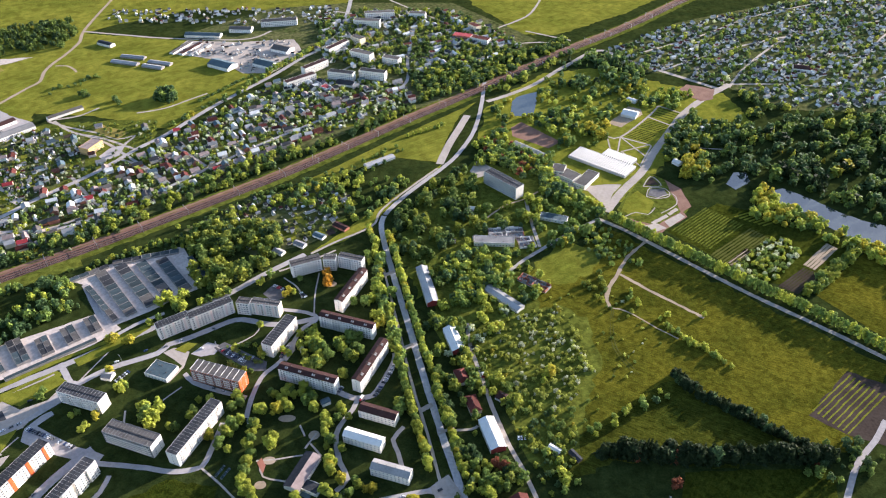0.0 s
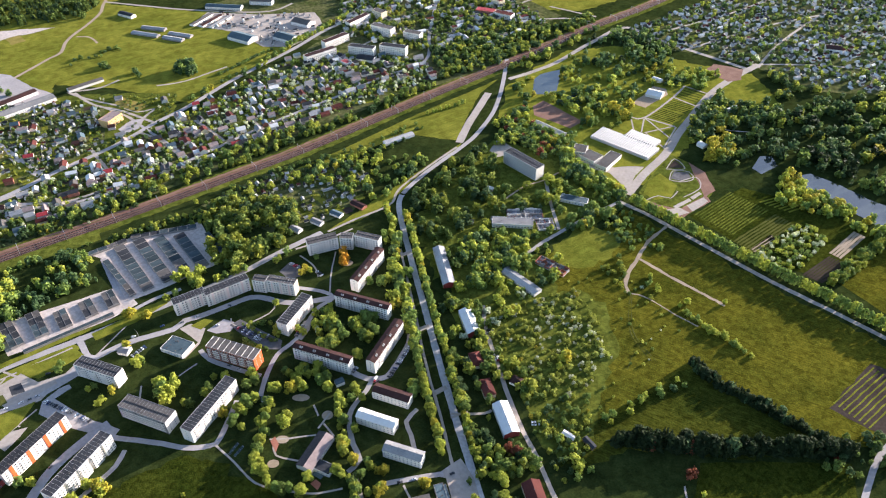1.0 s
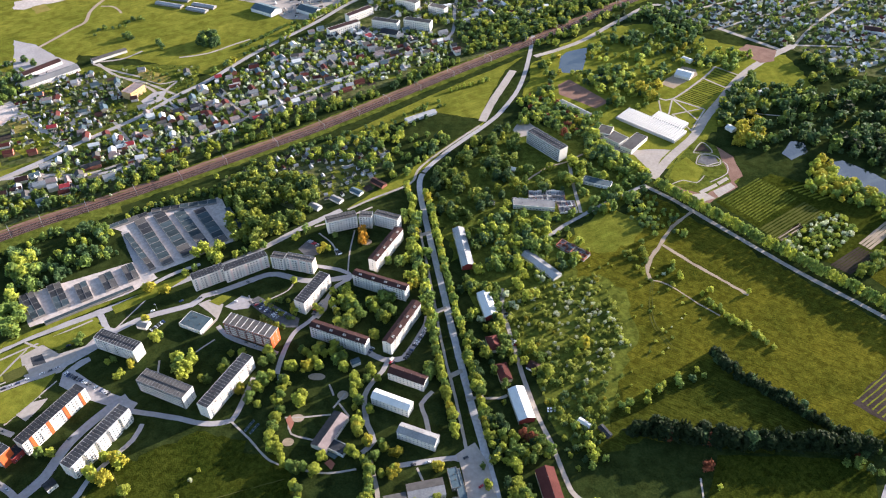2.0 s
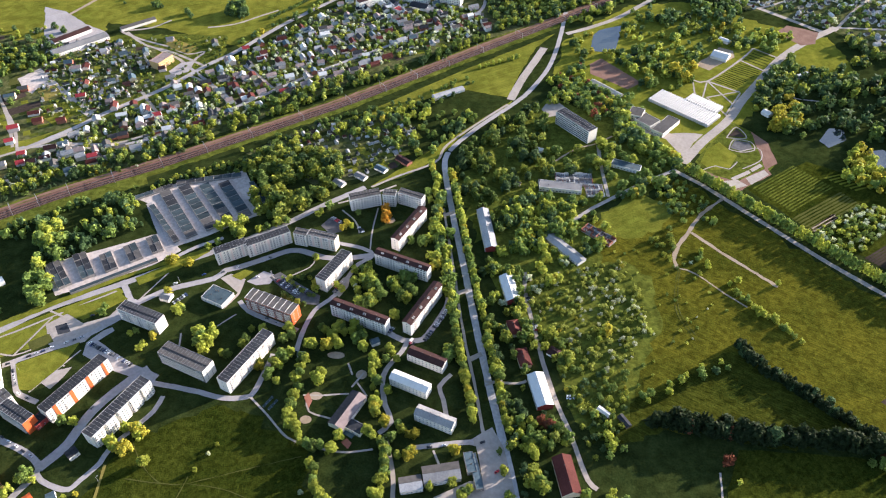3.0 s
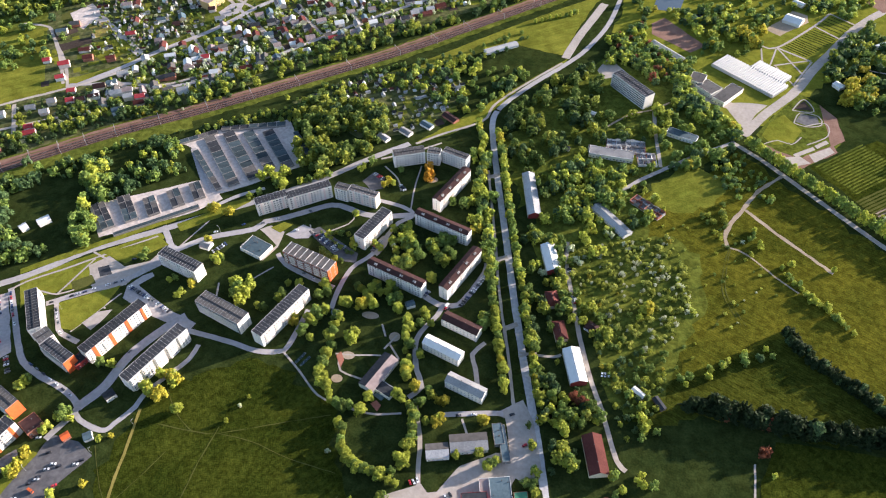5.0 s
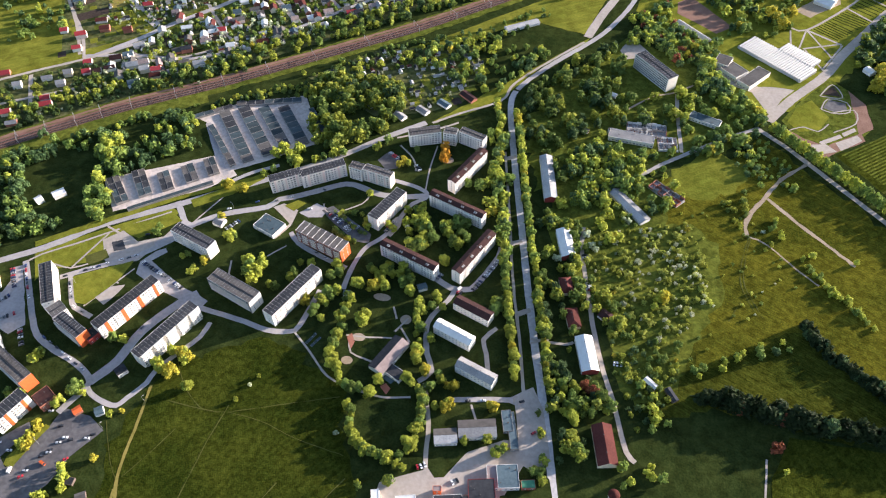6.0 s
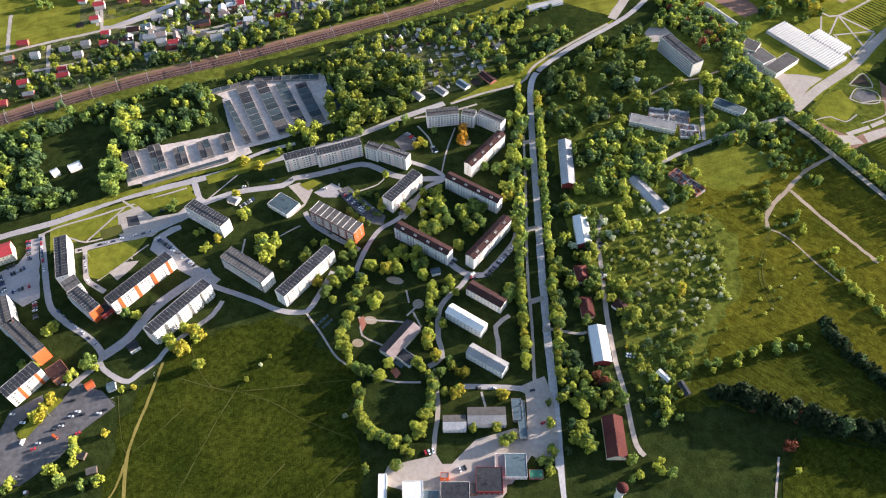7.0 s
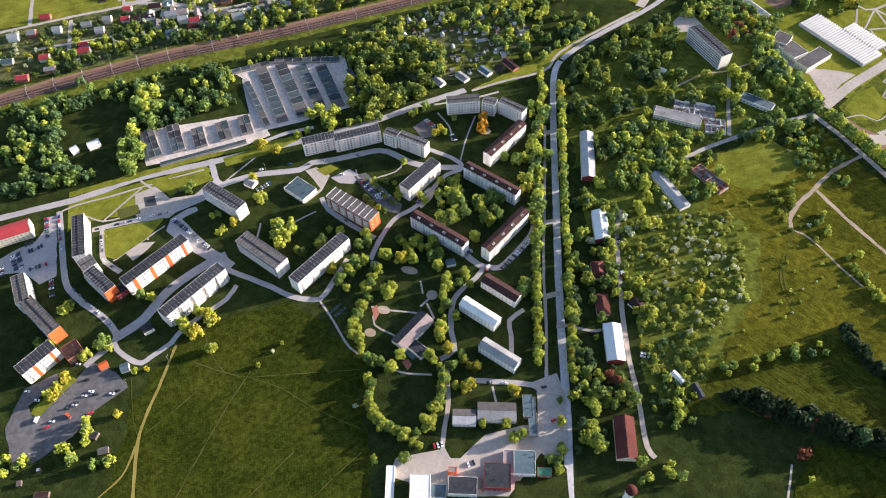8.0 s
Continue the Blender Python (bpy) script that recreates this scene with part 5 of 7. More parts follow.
patch("suburb_green", [(-625, 792), (-586, 807), (-563, 787), (-583, 749), (-604, 764)], LUSH, "fresh green garden plot", "lawn", 1.0)
patch("tarmac_far", [(382, 1077), (404, 1102), (445, 1083), (432, 1047), (410, 1040)], BALLAST, "far reddish square of the park", "pavement", 1.0)
patch("yard_industrial", [(-493, 1258), (-478, 1319), (-380, 1307), (-276, 1318), (-245, 1250), (-291, 1167), (-340, 1168), (-404, 1230)], CONCRETE, "far industrial yard", "pavement", 1.0)
for n, w, line in (
    ("court_road", 5.5, [(-484, 392), (-450, 348), (-438, 333), (-426, 320), (-402, 309), (-381, 303), (-364, 295), (-356, 288), (-357, 278), (-363, 265), (-366, 257)]),
    ("court_road", 9.0, [(-356, 288), (-348, 301), (-343, 312), (-339, 337), (-332, 355), (-318, 378), (-307, 391)]),
    ("court_road", 4.5, [(-357, 285), (-349, 278), (-333, 273), (-323, 273), (-318, 281), (-309, 297), (-307, 310), (-294, 333), (-285, 348), (-283, 364)]),
    ("court_road", 6.0, [(-441, 381), (-422, 394), (-403, 406), (-384, 419), (-367, 437), (-355, 451)]),
    ("court_road", 5.0, [(-433, 386), (-414, 357), (-405, 352), (-389, 347)]),
    ("court_road", 6.0, [(-378, 493), (-366, 479), (-357, 468), (-349, 467)]),
    ("court_road", 7.0, [(-373, 436), (-349, 467), (-322, 488), (-286, 505), (-278, 517), (-264, 524), (-245, 536), (-219, 552), (-203, 551), (-182, 545), (-159, 546), (-133, 553)]),
    ("court_road", 4.6, [(-175, 568), (-145, 562), (-132, 553), (-145, 539), (-150, 526), (-160, 494), (-175, 473), (-180, 444), (-180, 423)]),
    ("court_road", 5.0, [(-251, 478), (-238, 466), (-211, 455), (-185, 447)]),
    ("court_road", 5.0, [(-312, 378), (-276, 374), (-253, 371), (-231, 367), (-211, 370), (-205, 378), (-200, 418)]),
    ("court_road", 6.0, [(-101, 453), (-85, 445), (-71, 446), (-63, 454), (-49, 490), (-49, 502)]),
    ("court_road", 4.5, [(-81, 443), (-84, 432), (-95, 411), (-96, 396), (-90, 374), (-82, 358), (-91, 346)]),
    ("court_road", 4.0, [(-37, 411), (-46, 397), (-41, 384), (-35, 361)]),
    ("court_road", 4.5, [(-59, 336), (-33, 342), (-12, 346)]),
    ("court_road", 3.5, [(-85, 346), (-73, 310), (-70, 289), (-66, 272)]),
    ("court_road", 4.0, [(24, 543), (26, 510), (34, 474), (44, 429), (56, 388), (65, 365)]),
    ("court_road", 4.0, [(65, 365), (72, 342), (79, 321), (86, 314)]),
    ("court_road", 4.5, [(43, 608), (71, 624), (93, 646), (122, 671), (151, 695), (195, 727)]),
    ("court_road", 4.0, [(107, 767), (109, 721), (114, 670)]),
    ("court_road", 6.0, [(-399, 612), (-360, 556), (-345, 539)]),
    ("court_road", 4.5, [(-340, 527), (-321, 547), (-296, 564)]),
    ("court_road", 5.0, [(393, 411), (374, 390), (348, 367), (324, 334), (309, 310)]),
    ("court_road", 1.4, [(182, 338), (180, 313), (178, 292)]),
):
    ribbon(n, line, w, ASPHALT if w > 4.2 else CONCRETE, "worn asphalt yard road between the blocks" if w > 4.2 else "narrow paved yard road", "road", 0.2)
for w, m, line in (
    (2.0, CONCRETE, [(-483, 390), (-474, 402), (-445, 424), (-422, 443), (-377, 479)]), (2.0, CONCRETE, [(-430, 448), (-395, 435)]), (1.8, CONCRETE, [(-424, 440), (-437, 393)]), (1.6, CONCRETE, [(-455, 394), (-437, 393), (-424, 401)]),
    (1.6, CONCRETE, [(-330, 522), (-350, 469)]), (1.5, CONCRETE, [(-421, 372), (-389, 386)]), (1.5, CONCRETE, [(-402, 356), (-378, 405)]), (1.5, CONCRETE, [(-409, 397), (-398, 369)]), (1.5, CONCRETE, [(-407, 396), (-384, 386)]),
    (1.8, CONCRETE, [(-208, 371), (-187, 354), (-165, 335), (-142, 329), (-117, 326), (-93, 331)]), (1.6, CONCRETE, [(-162, 377), (-146, 378), (-136, 380), (-123, 382)]), (1.6, CONCRETE, [(-158, 373), (-153, 361), (-133, 356)]),
    (1.5, CONCRETE, [(-130, 414), (-124, 402)]), (1.8, CONCRETE, [(-122, 389), (-114, 405)]), (1.5, CONCRETE, [(-118, 394), (-107, 381)]), (1.5, CONCRETE, [(-140, 627), (-140, 593), (-137, 561)]), (1.8, CONCRETE, [(-179, 620), (-161, 603), (-153, 585)]),
    (1.5, CONCRETE, [(-232, 521), (-222, 509), (-194, 529), (-191, 541)]), (1.8, CONCRETE, [(-44, 335), (-38, 323)]), (1.5, CONCRETE, [(-267, 439), (-249, 461)]), (1.5, CONCRETE, [(-293, 433), (-289, 417)]),
    (2.2, SAND, [(50, 725), (80, 757), (104, 770), (125, 788)]), (2.0, CONCRETE, [(8, 409), (-7, 402)]),
    (3.0, CONCRETE, [(241, 932), (261, 929), (315, 990), (340, 1026)]), (3.0, CONCRETE, [(261, 929), (299, 904)]), (2.6, CONCRETE, [(315, 990), (343, 962)]), (2.6, CONCRETE, [(340, 1026), (372, 998)]), (2.2, CONCRETE, [(261, 929), (290, 862)]), (2.2, CONCRETE, [(253, 887), (299, 906)]), (2.2, CONCRETE, [(271, 847), (300, 903)]), (2.0, CONCRETE, [(242, 932), (239, 886)]), (2.0, CONCRETE, [(260, 926), (249, 888)]), (2.0, CONCRETE, [(255, 886), (273, 845)]), (2.0, CONCRETE, [(406, 889), (368, 895), (359, 907)]),
    (1.4, CONCRETE, [(264, 797), (280, 821), (288, 798), (264, 797)]), (1.4, CONCRETE, [(263, 773), (272, 793), (292, 790), (293, 774), (276, 768), (263, 773)]), (1.4, CONCRETE, [(226, 729), (242, 738), (256, 733), (268, 748)]), (1.4, CONCRETE, [(273, 768), (298, 778), (297, 755), (272, 735)]), (2.5, CONCRETE, [(-126, 669), (-152, 650), (-186, 631)]),
    (2.4, TRACK, [(-304, 296), (-301, 276), (-298, 256), (-296, 238), (-292, 219), (-285, 202), (-271, 175), (-258, 151)]), (1.6, TRACK, [(-290, 210), (-287, 193), (-289, 181), (-295, 168), (-300, 150)]), (0.7, TRAIL, [(-238, 261), (-240, 215), (-241, 184)]), (0.6, TRAIL, [(-284, 286), (-253, 285), (-233, 287), (-191, 303), (-149, 319)]),
    (0.6, TRAIL, [(-234, 293), (-238, 261)]), (0.6, TRAIL, [(-233, 287), (-203, 285), (-170, 277), (-131, 272)]), (0.6, TRAIL, [(-296, 327), (-283, 308), (-266, 292), (-253, 285)]), (0.5, TRAIL, [(-289, 220), (-278, 240), (-267, 265)]), (0.6, TRAIL, [(-173, 241), (-184, 215), (-193, 195)]), (0.6, TRAIL, [(-124, 255), (-137, 231), (-145, 214)]), (0.5, TRAIL, [(-324, 259), (-304, 229), (-293, 218)]), (0.6, TRAIL, [(177, 560), (170, 529), (169, 501), (182, 470)]), (0.6, TRAIL, [(179, 561), (173, 530), (172, 502), (186, 470)]),
    (0.6, TRAIL, [(168, 484), (157, 460)]), (2.6, CONCRETE, [(-7, 406), (22, 407), (29, 411)]),
):
    ribbon("path", line, w, m, "trodden earth track through the grass" if m is not CONCRETE else "narrow paved footpath", "path", 0.15 if m is CONCRETE else 0.3, w > 1.7)

# ---- water ----
WATERS += ([(106, 1000), (112, 1048), (122, 1064), (141, 1075), (156, 1081), (150, 1037), (142, 1003), (125, 998)], [(140, 975), (166, 978), (173, 998), (155, 993)], [(374, 800), (393, 828), (410, 828), (408, 805), (382, 786)], [(427, 783), (444, 788), (473, 761), (493, 733), (513, 715), (541, 701), (574, 680), (554, 642), (520, 659), (489, 670), (477, 688), (455, 717), (428, 747)])
for w in WATERS:
    patch("water", w, WATER, "still dark water reflecting the sky", "water", 0.8)

CLEARINGS += [[(-564, 509), (-490, 536), (-482, 522), (-471, 482), (-460, 447), (-500, 437), (-535, 466)], [(-488, 580), (-464, 606), (-446, 586), (-468, 557)], [(-616, 512), (-516, 601), (-422, 662), (-414, 646), (-506, 585), (-606, 498)], [(-259, 654), (-222, 673), (-208, 656), (-239, 638)], [(397, 1030), (452, 1089), (477, 1054), (481, 999), (413, 961), (388, 980)], [(450, 973), (532, 1007), (526, 970), (463, 937)], [(243, 933), (315, 994), (341, 1030), (374, 999), (308, 899), (270, 842), (238, 884)], [(216, 1179), (274, 1168), (261, 1117), (208, 1129)], [(245, 968), (303, 1034), (313, 1005), (266, 950)], [(96, 958), (121, 986), (174, 923), (147, 875), (101, 905)], [(142, 834), (153, 848), (237, 813), (220, 772), (205, 750), (179, 787), (151, 806)], [(48, 845), (73, 848), (114, 806), (92, 752), (50, 790)]]

# ---- crop rows ----
def rows_of(a, b, c, n, wide, mat, label, cat="crop row"):
    """n parallel low strips from the side a-b across to c."""
    for i in range(n):
        k = i / max(1, n - 1)
        p = (a[0] + (c[0] - a[0]) * k, a[1] + (c[1] - a[1]) * k)
        q = (b[0] + (c[0] - a[0]) * k, b[1] + (c[1] - a[1]) * k)
        ribbon("crop_row", [p, q], wide, mat, label, cat, 0.3, False)


for line, n, wide, m, lab in (
    ([(277, 699), (332, 746), (311, 663)], 14, 1.8, ORCHARD, "strip of young green crops"), ([(309, 650), (373, 701), (328, 626)], 9, 2.2, TRAIL, "strip of yellowing crops"), ([(361, 725), (398, 742), (389, 706)], 7, 2.2, LAWN, "strip of young green crops"),
    ([(367, 594), (407, 625), (381, 582)], 7, 2.2, SOIL, "freshly dug strip of soil"), ([(409, 630), (452, 669), (416, 622)], 4, 3.0, SAND, "pale bare strip"), ([(333, 423), (386, 465), (353, 397)], 8, 1.4, LAWN, "row of sprouting plants in ploughed soil"),
    ([(325, 636), (355, 662), (326, 632)], 2, 3.0, SAND, "sandy headland of the plots")):
    rows_of(*line, n, wide, m, lab)
for line, n in (([(270, 933), (296, 913), (290, 955)], 7), ([(295, 960), (323, 942), (312, 981)], 6), ([(321, 994), (346, 975), (340, 1018)], 5)):
    rows_of(*line, n, 1.8, GRASS, "clipped low hedge line of the park maze", "hedge")

for (x, y), rx, ry, mt, lab in zip([(-151, 377), (-154, 353), (-143, 422), (-116, 403), (-225, 475), (-125, 608), (-331, 523)], (6, 5, 8, 5, 4, 7, 3), (4, 4, 4, 5, 4, 5, 3), (SAND, SAND, SAND, SAND, SOIL, SAND, CONCRETE), ("round sandpit of the kindergarten", "small sandpit of the kindergarten", "bare oval play ground", "red paved play corner", "bare earth patch in the lawn", "bare sandy yard under trees", "small paved patch")):
    patch("play_area", [(x + rx * math.cos(6.2832 * i / 14), y + ry * math.sin(6.2832 * i / 14)) for i in range(14)], mt, lab, "playground", 0.3)
patch("kerb_lawn", [(-270, 510), (-259, 520), (-249, 518), (-258, 505)], LAWN, "small lawn beside the shop", "lawn", 0.4)
patch("verge_west", [(-485, 409), (-382, 493), (-300, 547), (-303, 551), (-384, 498), (-450, 448), (-489, 415)], LAWN, "grass verge between road and garages", "lawn", 0.5)
patch("court_lawn", [(-430, 384), (-402, 402), (-383, 414), (-386, 389), (-401, 358), (-412, 358)], LAWN, "mown lawn between paths", "lawn", 0.5)
patch("lawn_long", [(-419, 448), (-374, 478), (-361, 470), (-393, 440)], LAWN, "mown lawn beside the road", "lawn", 0.5)
patch("lawn_corner", [(-366, 498), (-333, 526), (-311, 547), (-303, 543), (-327, 514), (-358, 489)], LAWN, "mown verge lawn", "lawn", 0.5)
patch("lot_island", [(-383, 209), (-384, 215), (-376, 233), (-370, 246), (-365, 245), (-371, 226), (-375, 207)], LAWN, "grass island with trees in the car park", "lawn", 0.4)
patch("play_pad", [(-120, 343), (-116, 349), (-109, 344), (-112, 339)], BLUEROOF, "blue rubber pad beside the kindergarten", "playground", 0.2)
patch("play_pad", [(-120, 335), (-116, 339), (-111, 335), (-113, 329)], BRICK, "dark red paved pad by the kindergarten", "playground", 0.2)
patch("play_pad", [(-161, 375), (-158, 380), (-153, 372), (-154, 364)], BRICK, "dark red paved play corner", "playground", 0.3)
patch("bare_lawn", [(-397, 367), (-389, 381), (-377, 386), (-379, 376), (-385, 361)], CONCRETE, "worn bare ground in the court lawn", "ground", 0.6)

# ---- trees ----


def spray(rng, c, r, out):
    """A small folded spray of leaves that looks roughly outwards."""
    n = (out + Vector((rng.gauss(0, 0.55), rng.gauss(0, 0.55), rng.gauss(0.15, 0.5)))).normalized()
    a = n.orthogonal().normalized()
    b = n.cross(a)
    t = rng.uniform(0, 6.2832)
    l, w = a * math.cos(t) + b * math.sin(t), b * math.cos(t) - a * math.sin(t)
    l, w = l * r * rng.uniform(0.8, 1.4), w * r * rng.uniform(0.5, 0.9)
    sink = n * r * rng.uniform(0.15, 0.5)
    return [tuple(c - l), tuple(c + w - sink), tuple(c + l * rng.uniform(0.7, 1.2)), tuple(c - w - sink)]


def crown_data(seed, n, spread=0.36, low=0.14, size=0.07, lobes=8, fat=0.5, conifer=False):
    """Leaf sprays of a crown one unit high: boughs of several sizes round the stem with hollows and gaps between them, or the tiers of a conifer."""
    rng = random.Random(seed)
    boughs = []
    for i in range(lobes):
        u = (i + rng.uniform(0.2, 0.8)) / lobes
        r = spread * fat * rng.uniform(0.72, 1.22)
        reach = max(0.0, spread * math.sin(math.pi * (0.22 + 0.70 * u)) ** 0.7 * rng.uniform(0.8, 1.15) - r * 0.75)
        a = i * 2.39996 + rng.uniform(-0.5, 0.5)
        boughs.append((Vector((reach * math.cos(a), reach * math.sin(a), min(1 - r * 1.1, max(low + r * 0.8, low + (1 - low) * u)))), r))
    V, F = [], []
    for i in range(n):
        if conifer:
            z = low * 0.4 + (1 - low * 0.4) * rng.random() ** 1.3
            a, q = rng.uniform(0, 6.2832), spread * (1 - z) * rng.uniform(0.55, 1.1)
            p, r = Vector((q * math.cos(a), q * math.sin(a), z)), size * (1.15 - z * 0.8)
            d = Vector((math.cos(a), math.sin(a), 0.5))
        else:
            for _ in range(6):
                c, br = rng.choices(boughs, [b[1] ** 2 for b in boughs])[0]
                d = Vector((rng.gauss(0, 1), rng.gauss(0, 1), rng.gauss(0.25, 0.9))).normalized()
                p = c + Vector((d.x, d.y, d.z * 1.12)) * br * rng.uniform(0.78, 1.1)
                if all(o is c or (p - o).length > orad * 0.8 for o, orad in boughs):
                    break
            r = size * rng.uniform(0.65, 1.3)
        k = len(V)
        V += spray(rng, p, r, d)
        F += [(k, k + 1, k + 2), (k, k + 2, k + 3)]
    return V, F


def trunk_mesh(seed):
    """A tapered trunk with three limbs."""
    rng = random.Random(seed)
    g = Geo()

    def limb(p, q, r0, r1):
        d = (Vector(q) - Vector(p)).normalized()
        a = d.orthogonal().normalized()
        b = d.cross(a)
        k = len(g.v)
        for c, r in ((p, r0), (q, r1)):
            for i in range(6):
                t = 6.2832 * i / 6
                g.v.append(tuple(Vector(c) + a * r * math.cos(t) + b * r * math.sin(t)))
        g.f += [(k + i, k + (i + 1) % 6, k + 6 + (i + 1) % 6, k + 6 + i) for i in range(6)]
        g.m += [0] * 6

    limb((0, 0, -0.01), (0.01, 0, 0.42), 0.028, 0.018)
    for i in range(3):
        a = i * 2.1 + rng.uniform(-0.4, 0.4)
        limb((0.01, 0, 0.36 + 0.03 * i), (0.19 * math.cos(a), 0.19 * math.sin(a), 0.66), 0.014, 0.006)
    return g.mesh("tree", BARK)


TRUNKS = [trunk_mesh(i) for i in range(3)]
CROWNS = {}


def crown_mesh(shape, seed, leaf):
    key = (shape, seed, leaf)
    if key not in CROWNS:
        V, F = SHAPES[shape](seed)
        me = bpy.data.meshes.new("crown")
        me.from_pydata(V, [], F)
        me.materials.append(LEAF[leaf])
        me.update()
        CROWNS[key] = me
    return CROWNS[key]


SHAPES = {
    "round": lambda s: crown_data(s, 640, 0.42, 0.12, 0.066),
    "tall": lambda s: crown_data(s + 20, 560, 0.27, 0.08, 0.055, 10, 0.62),
    "bush": lambda s: crown_data(s + 40, 340, 0.60, 0.0, 0.085, 9, 0.42),
    "fir": lambda s: crown_data(s + 60, 300, 0.26, 0.1, 0.09, conifer=True),
}
KIND = {FRESH: "fresh green", MID: "mid green", DARK: "dark green", GOLD: "golden yellow-green", BLOSSOM: "white-blossomed", YOUNG: "pale green", AMBER: "orange-gold", COPPER: "copper-leaved", CONIFER: "very dark green"}
FORM = {"round": "broadleaf tree", "tall": "slender tree", "bush": "low spreading bush", "fir": "conifer with a pointed crown"}
WANTED = []


def tree(x, y, h, leaf=FRESH, shape="round", where="", wide=1.0):
    WANTED.append((x, y, h, leaf, shape, where, wide))


def plant(limit=300):
    """Sets the nearest trees as things of their own; the rest go into one mass of foliage a kind."""
    WANTED.sort(key=lambda q: (q[0] + 100) ** 2 + (q[1] - 330) ** 2)
    for k, (x, y, h, leaf, shape, where, wide) in enumerate(WANTED[:limit]):
        rng = random.Random(k * 31 + int(abs(x)))
        ob = new("bush" if shape == "bush" else "tree", TRUNKS[k % 3])
        ob.matrix_basis = pose(x, y, 0, 0, 0, rng.uniform(0, 360)) @ Matrix.Diagonal((h * wide, h * wide * rng.uniform(0.9, 1.1), h, 1))
        part("crown", crown_mesh(shape, k % 4, leaf), ob)
        tagged(ob, KIND[leaf] + " " + FORM[shape] + (" " + where if where else ""), "bush" if shape == "bush" else "tree", where and "trees " + where)
    for shape in ("round", "tall", "bush"):
        rest = [q for q in WANTED[limit:] if q[4] == shape]
        if rest:
            wood("more_" + ("bushes" if shape == "bush" else shape + "_trees"), None, 0, 0, "further " + FORM[shape] + " repeated", MIX, (shape,), exact=rest)


def pick(rng, leaves):
    return rng.choices([l for l, _ in leaves], [w for _, w in leaves])[0]


MIX = ((FRESH, 5), (MID, 5), (DARK, 1), (GOLD, 0.7))


def tree_row(pts, gap, h, where, leaves=MIX, shape="round", wide=1.0, jitter=1.0, ways=False, even=1.0):
    rng = random.Random(int(abs(pts[0][0] * 3 + pts[0][1])))
    line = smooth(pts, 2.0)
    run = 0.0
    last = line[0]
    for p in line:
        run += math.hypot(p[0] - last[0], p[1] - last[1])
        last = p
        if run >= gap:
            run = rng.uniform(-0.15, 0.15) * gap
            x, y = p[0] + rng.gauss(0, jitter), p[1] + rng.gauss(0, jitter)
            if clear(x, y, 1.0, ways):
                tree(x, y, h * (1 + even * rng.uniform(-0.25, 0.2)), pick(rng, leaves), shape, where, wide * (1 + even * rng.uniform(-0.15, 0.15)))


def scatter(poly, n, seed, gap=3.0, ways=True, r=1.5):
    rng = random.Random(seed)
    xs, ys = [p[0] for p in poly], [p[1] for p in poly]
    cells, got, tries = {}, [], 0
    while len(got) < n and tries < n * 12:
        tries += 1
        x, y = rng.uniform(min(xs), max(xs)), rng.uniform(min(ys), max(ys))
        c = (int(x // gap), int(y // gap))
        if c in cells or not inside(x, y, poly) or not clear(x, y, r, ways) or any(inside(x, y, q) for q in WATERS + CLEARINGS):
            continue
        cells[c] = 1
        got.append((x, y))
    return got


WOOD_SHAPES = {
    "round": lambda s: crown_data(s, 170, 0.41, 0.08, 0.11, 7), "bush": lambda s: crown_data(s + 9, 120, 0.60, 0.0, 0.13, 8, 0.42), "tall": lambda s: crown_data(s + 14, 150, 0.26, 0.06, 0.09, 9, 0.65),
    "fir": lambda s: crown_data(s + 5, 120, 0.26, 0.1, 0.12, conifer=True), "far": lambda s: crown_data(s + 30, 58, 0.43, 0.05, 0.18, 6, 0.55), "farfir": lambda s: crown_data(s + 33, 50, 0.28, 0.1, 0.16, conifer=True)}
WOOD_CACHE = {}


def wood(name, poly, n, h, label, leaves=MIX, shapes=("round",), gap=4.0, seed=1, ways=True, wide=1.0, exact=None):
    """A wood or thicket whose trees nobody could count: one joined mesh of leaf clumps."""
    rng = random.Random(seed)
    VV, FF, MM, base_k = [], [], [], 0
    spots = exact or [(x, y, h * rng.uniform(0.55, 1.25), pick(rng, leaves), "", "", wide * rng.uniform(0.85, 1.2)) for x, y in scatter(poly, n, seed, gap, ways)]
    for x, y, hh, leaf, _, _, ww in spots:
        s = rng.choice(shapes)
        key = (s, rng.randrange(5))
        if key not in WOOD_CACHE:
            v, f = WOOD_SHAPES[s](key[1])
            WOOD_CACHE[key] = (np.array(v), np.array(f))
        v, f = WOOD_CACHE[key]
        a = rng.uniform(0, 6.28)
        c, q = math.cos(a), math.sin(a)
        VV.append(np.stack([x + hh * ww * (v[:, 0] * c - v[:, 1] * q), y + hh * ww * (v[:, 0] * q + v[:, 1] * c), hh * v[:, 2] - 0.05 * hh], 1))
        FF.append(f + base_k)
        MM.append(np.full(len(f), leaf))
        base_k += len(v)
    if not VV:
        return
    V, F, M = np.concatenate(VV), np.concatenate(FF), np.concatenate(MM)
    me = bpy.data.meshes.new(name)
    me.vertices.add(len(V))
    me.vertices.foreach_set("co", V.astype(np.float32).ravel())
    me.loops.add(len(F) * 3)
    me.loops.foreach_set("vertex_index", F.astype(np.int32).ravel())
    me.polygons.add(len(F))
    me.polygons.foreach_set("loop_start", np.arange(0, len(F) * 3, 3, dtype=np.int32))
    for m in LEAF:
        me.materials.append(m)
    me.polygons.foreach_set("material_index", M.astype(np.int32))
    me.update(calc_edges=True)
    me.validate()
    return tagged(new(name, me), label, "trees", kind="stuff")

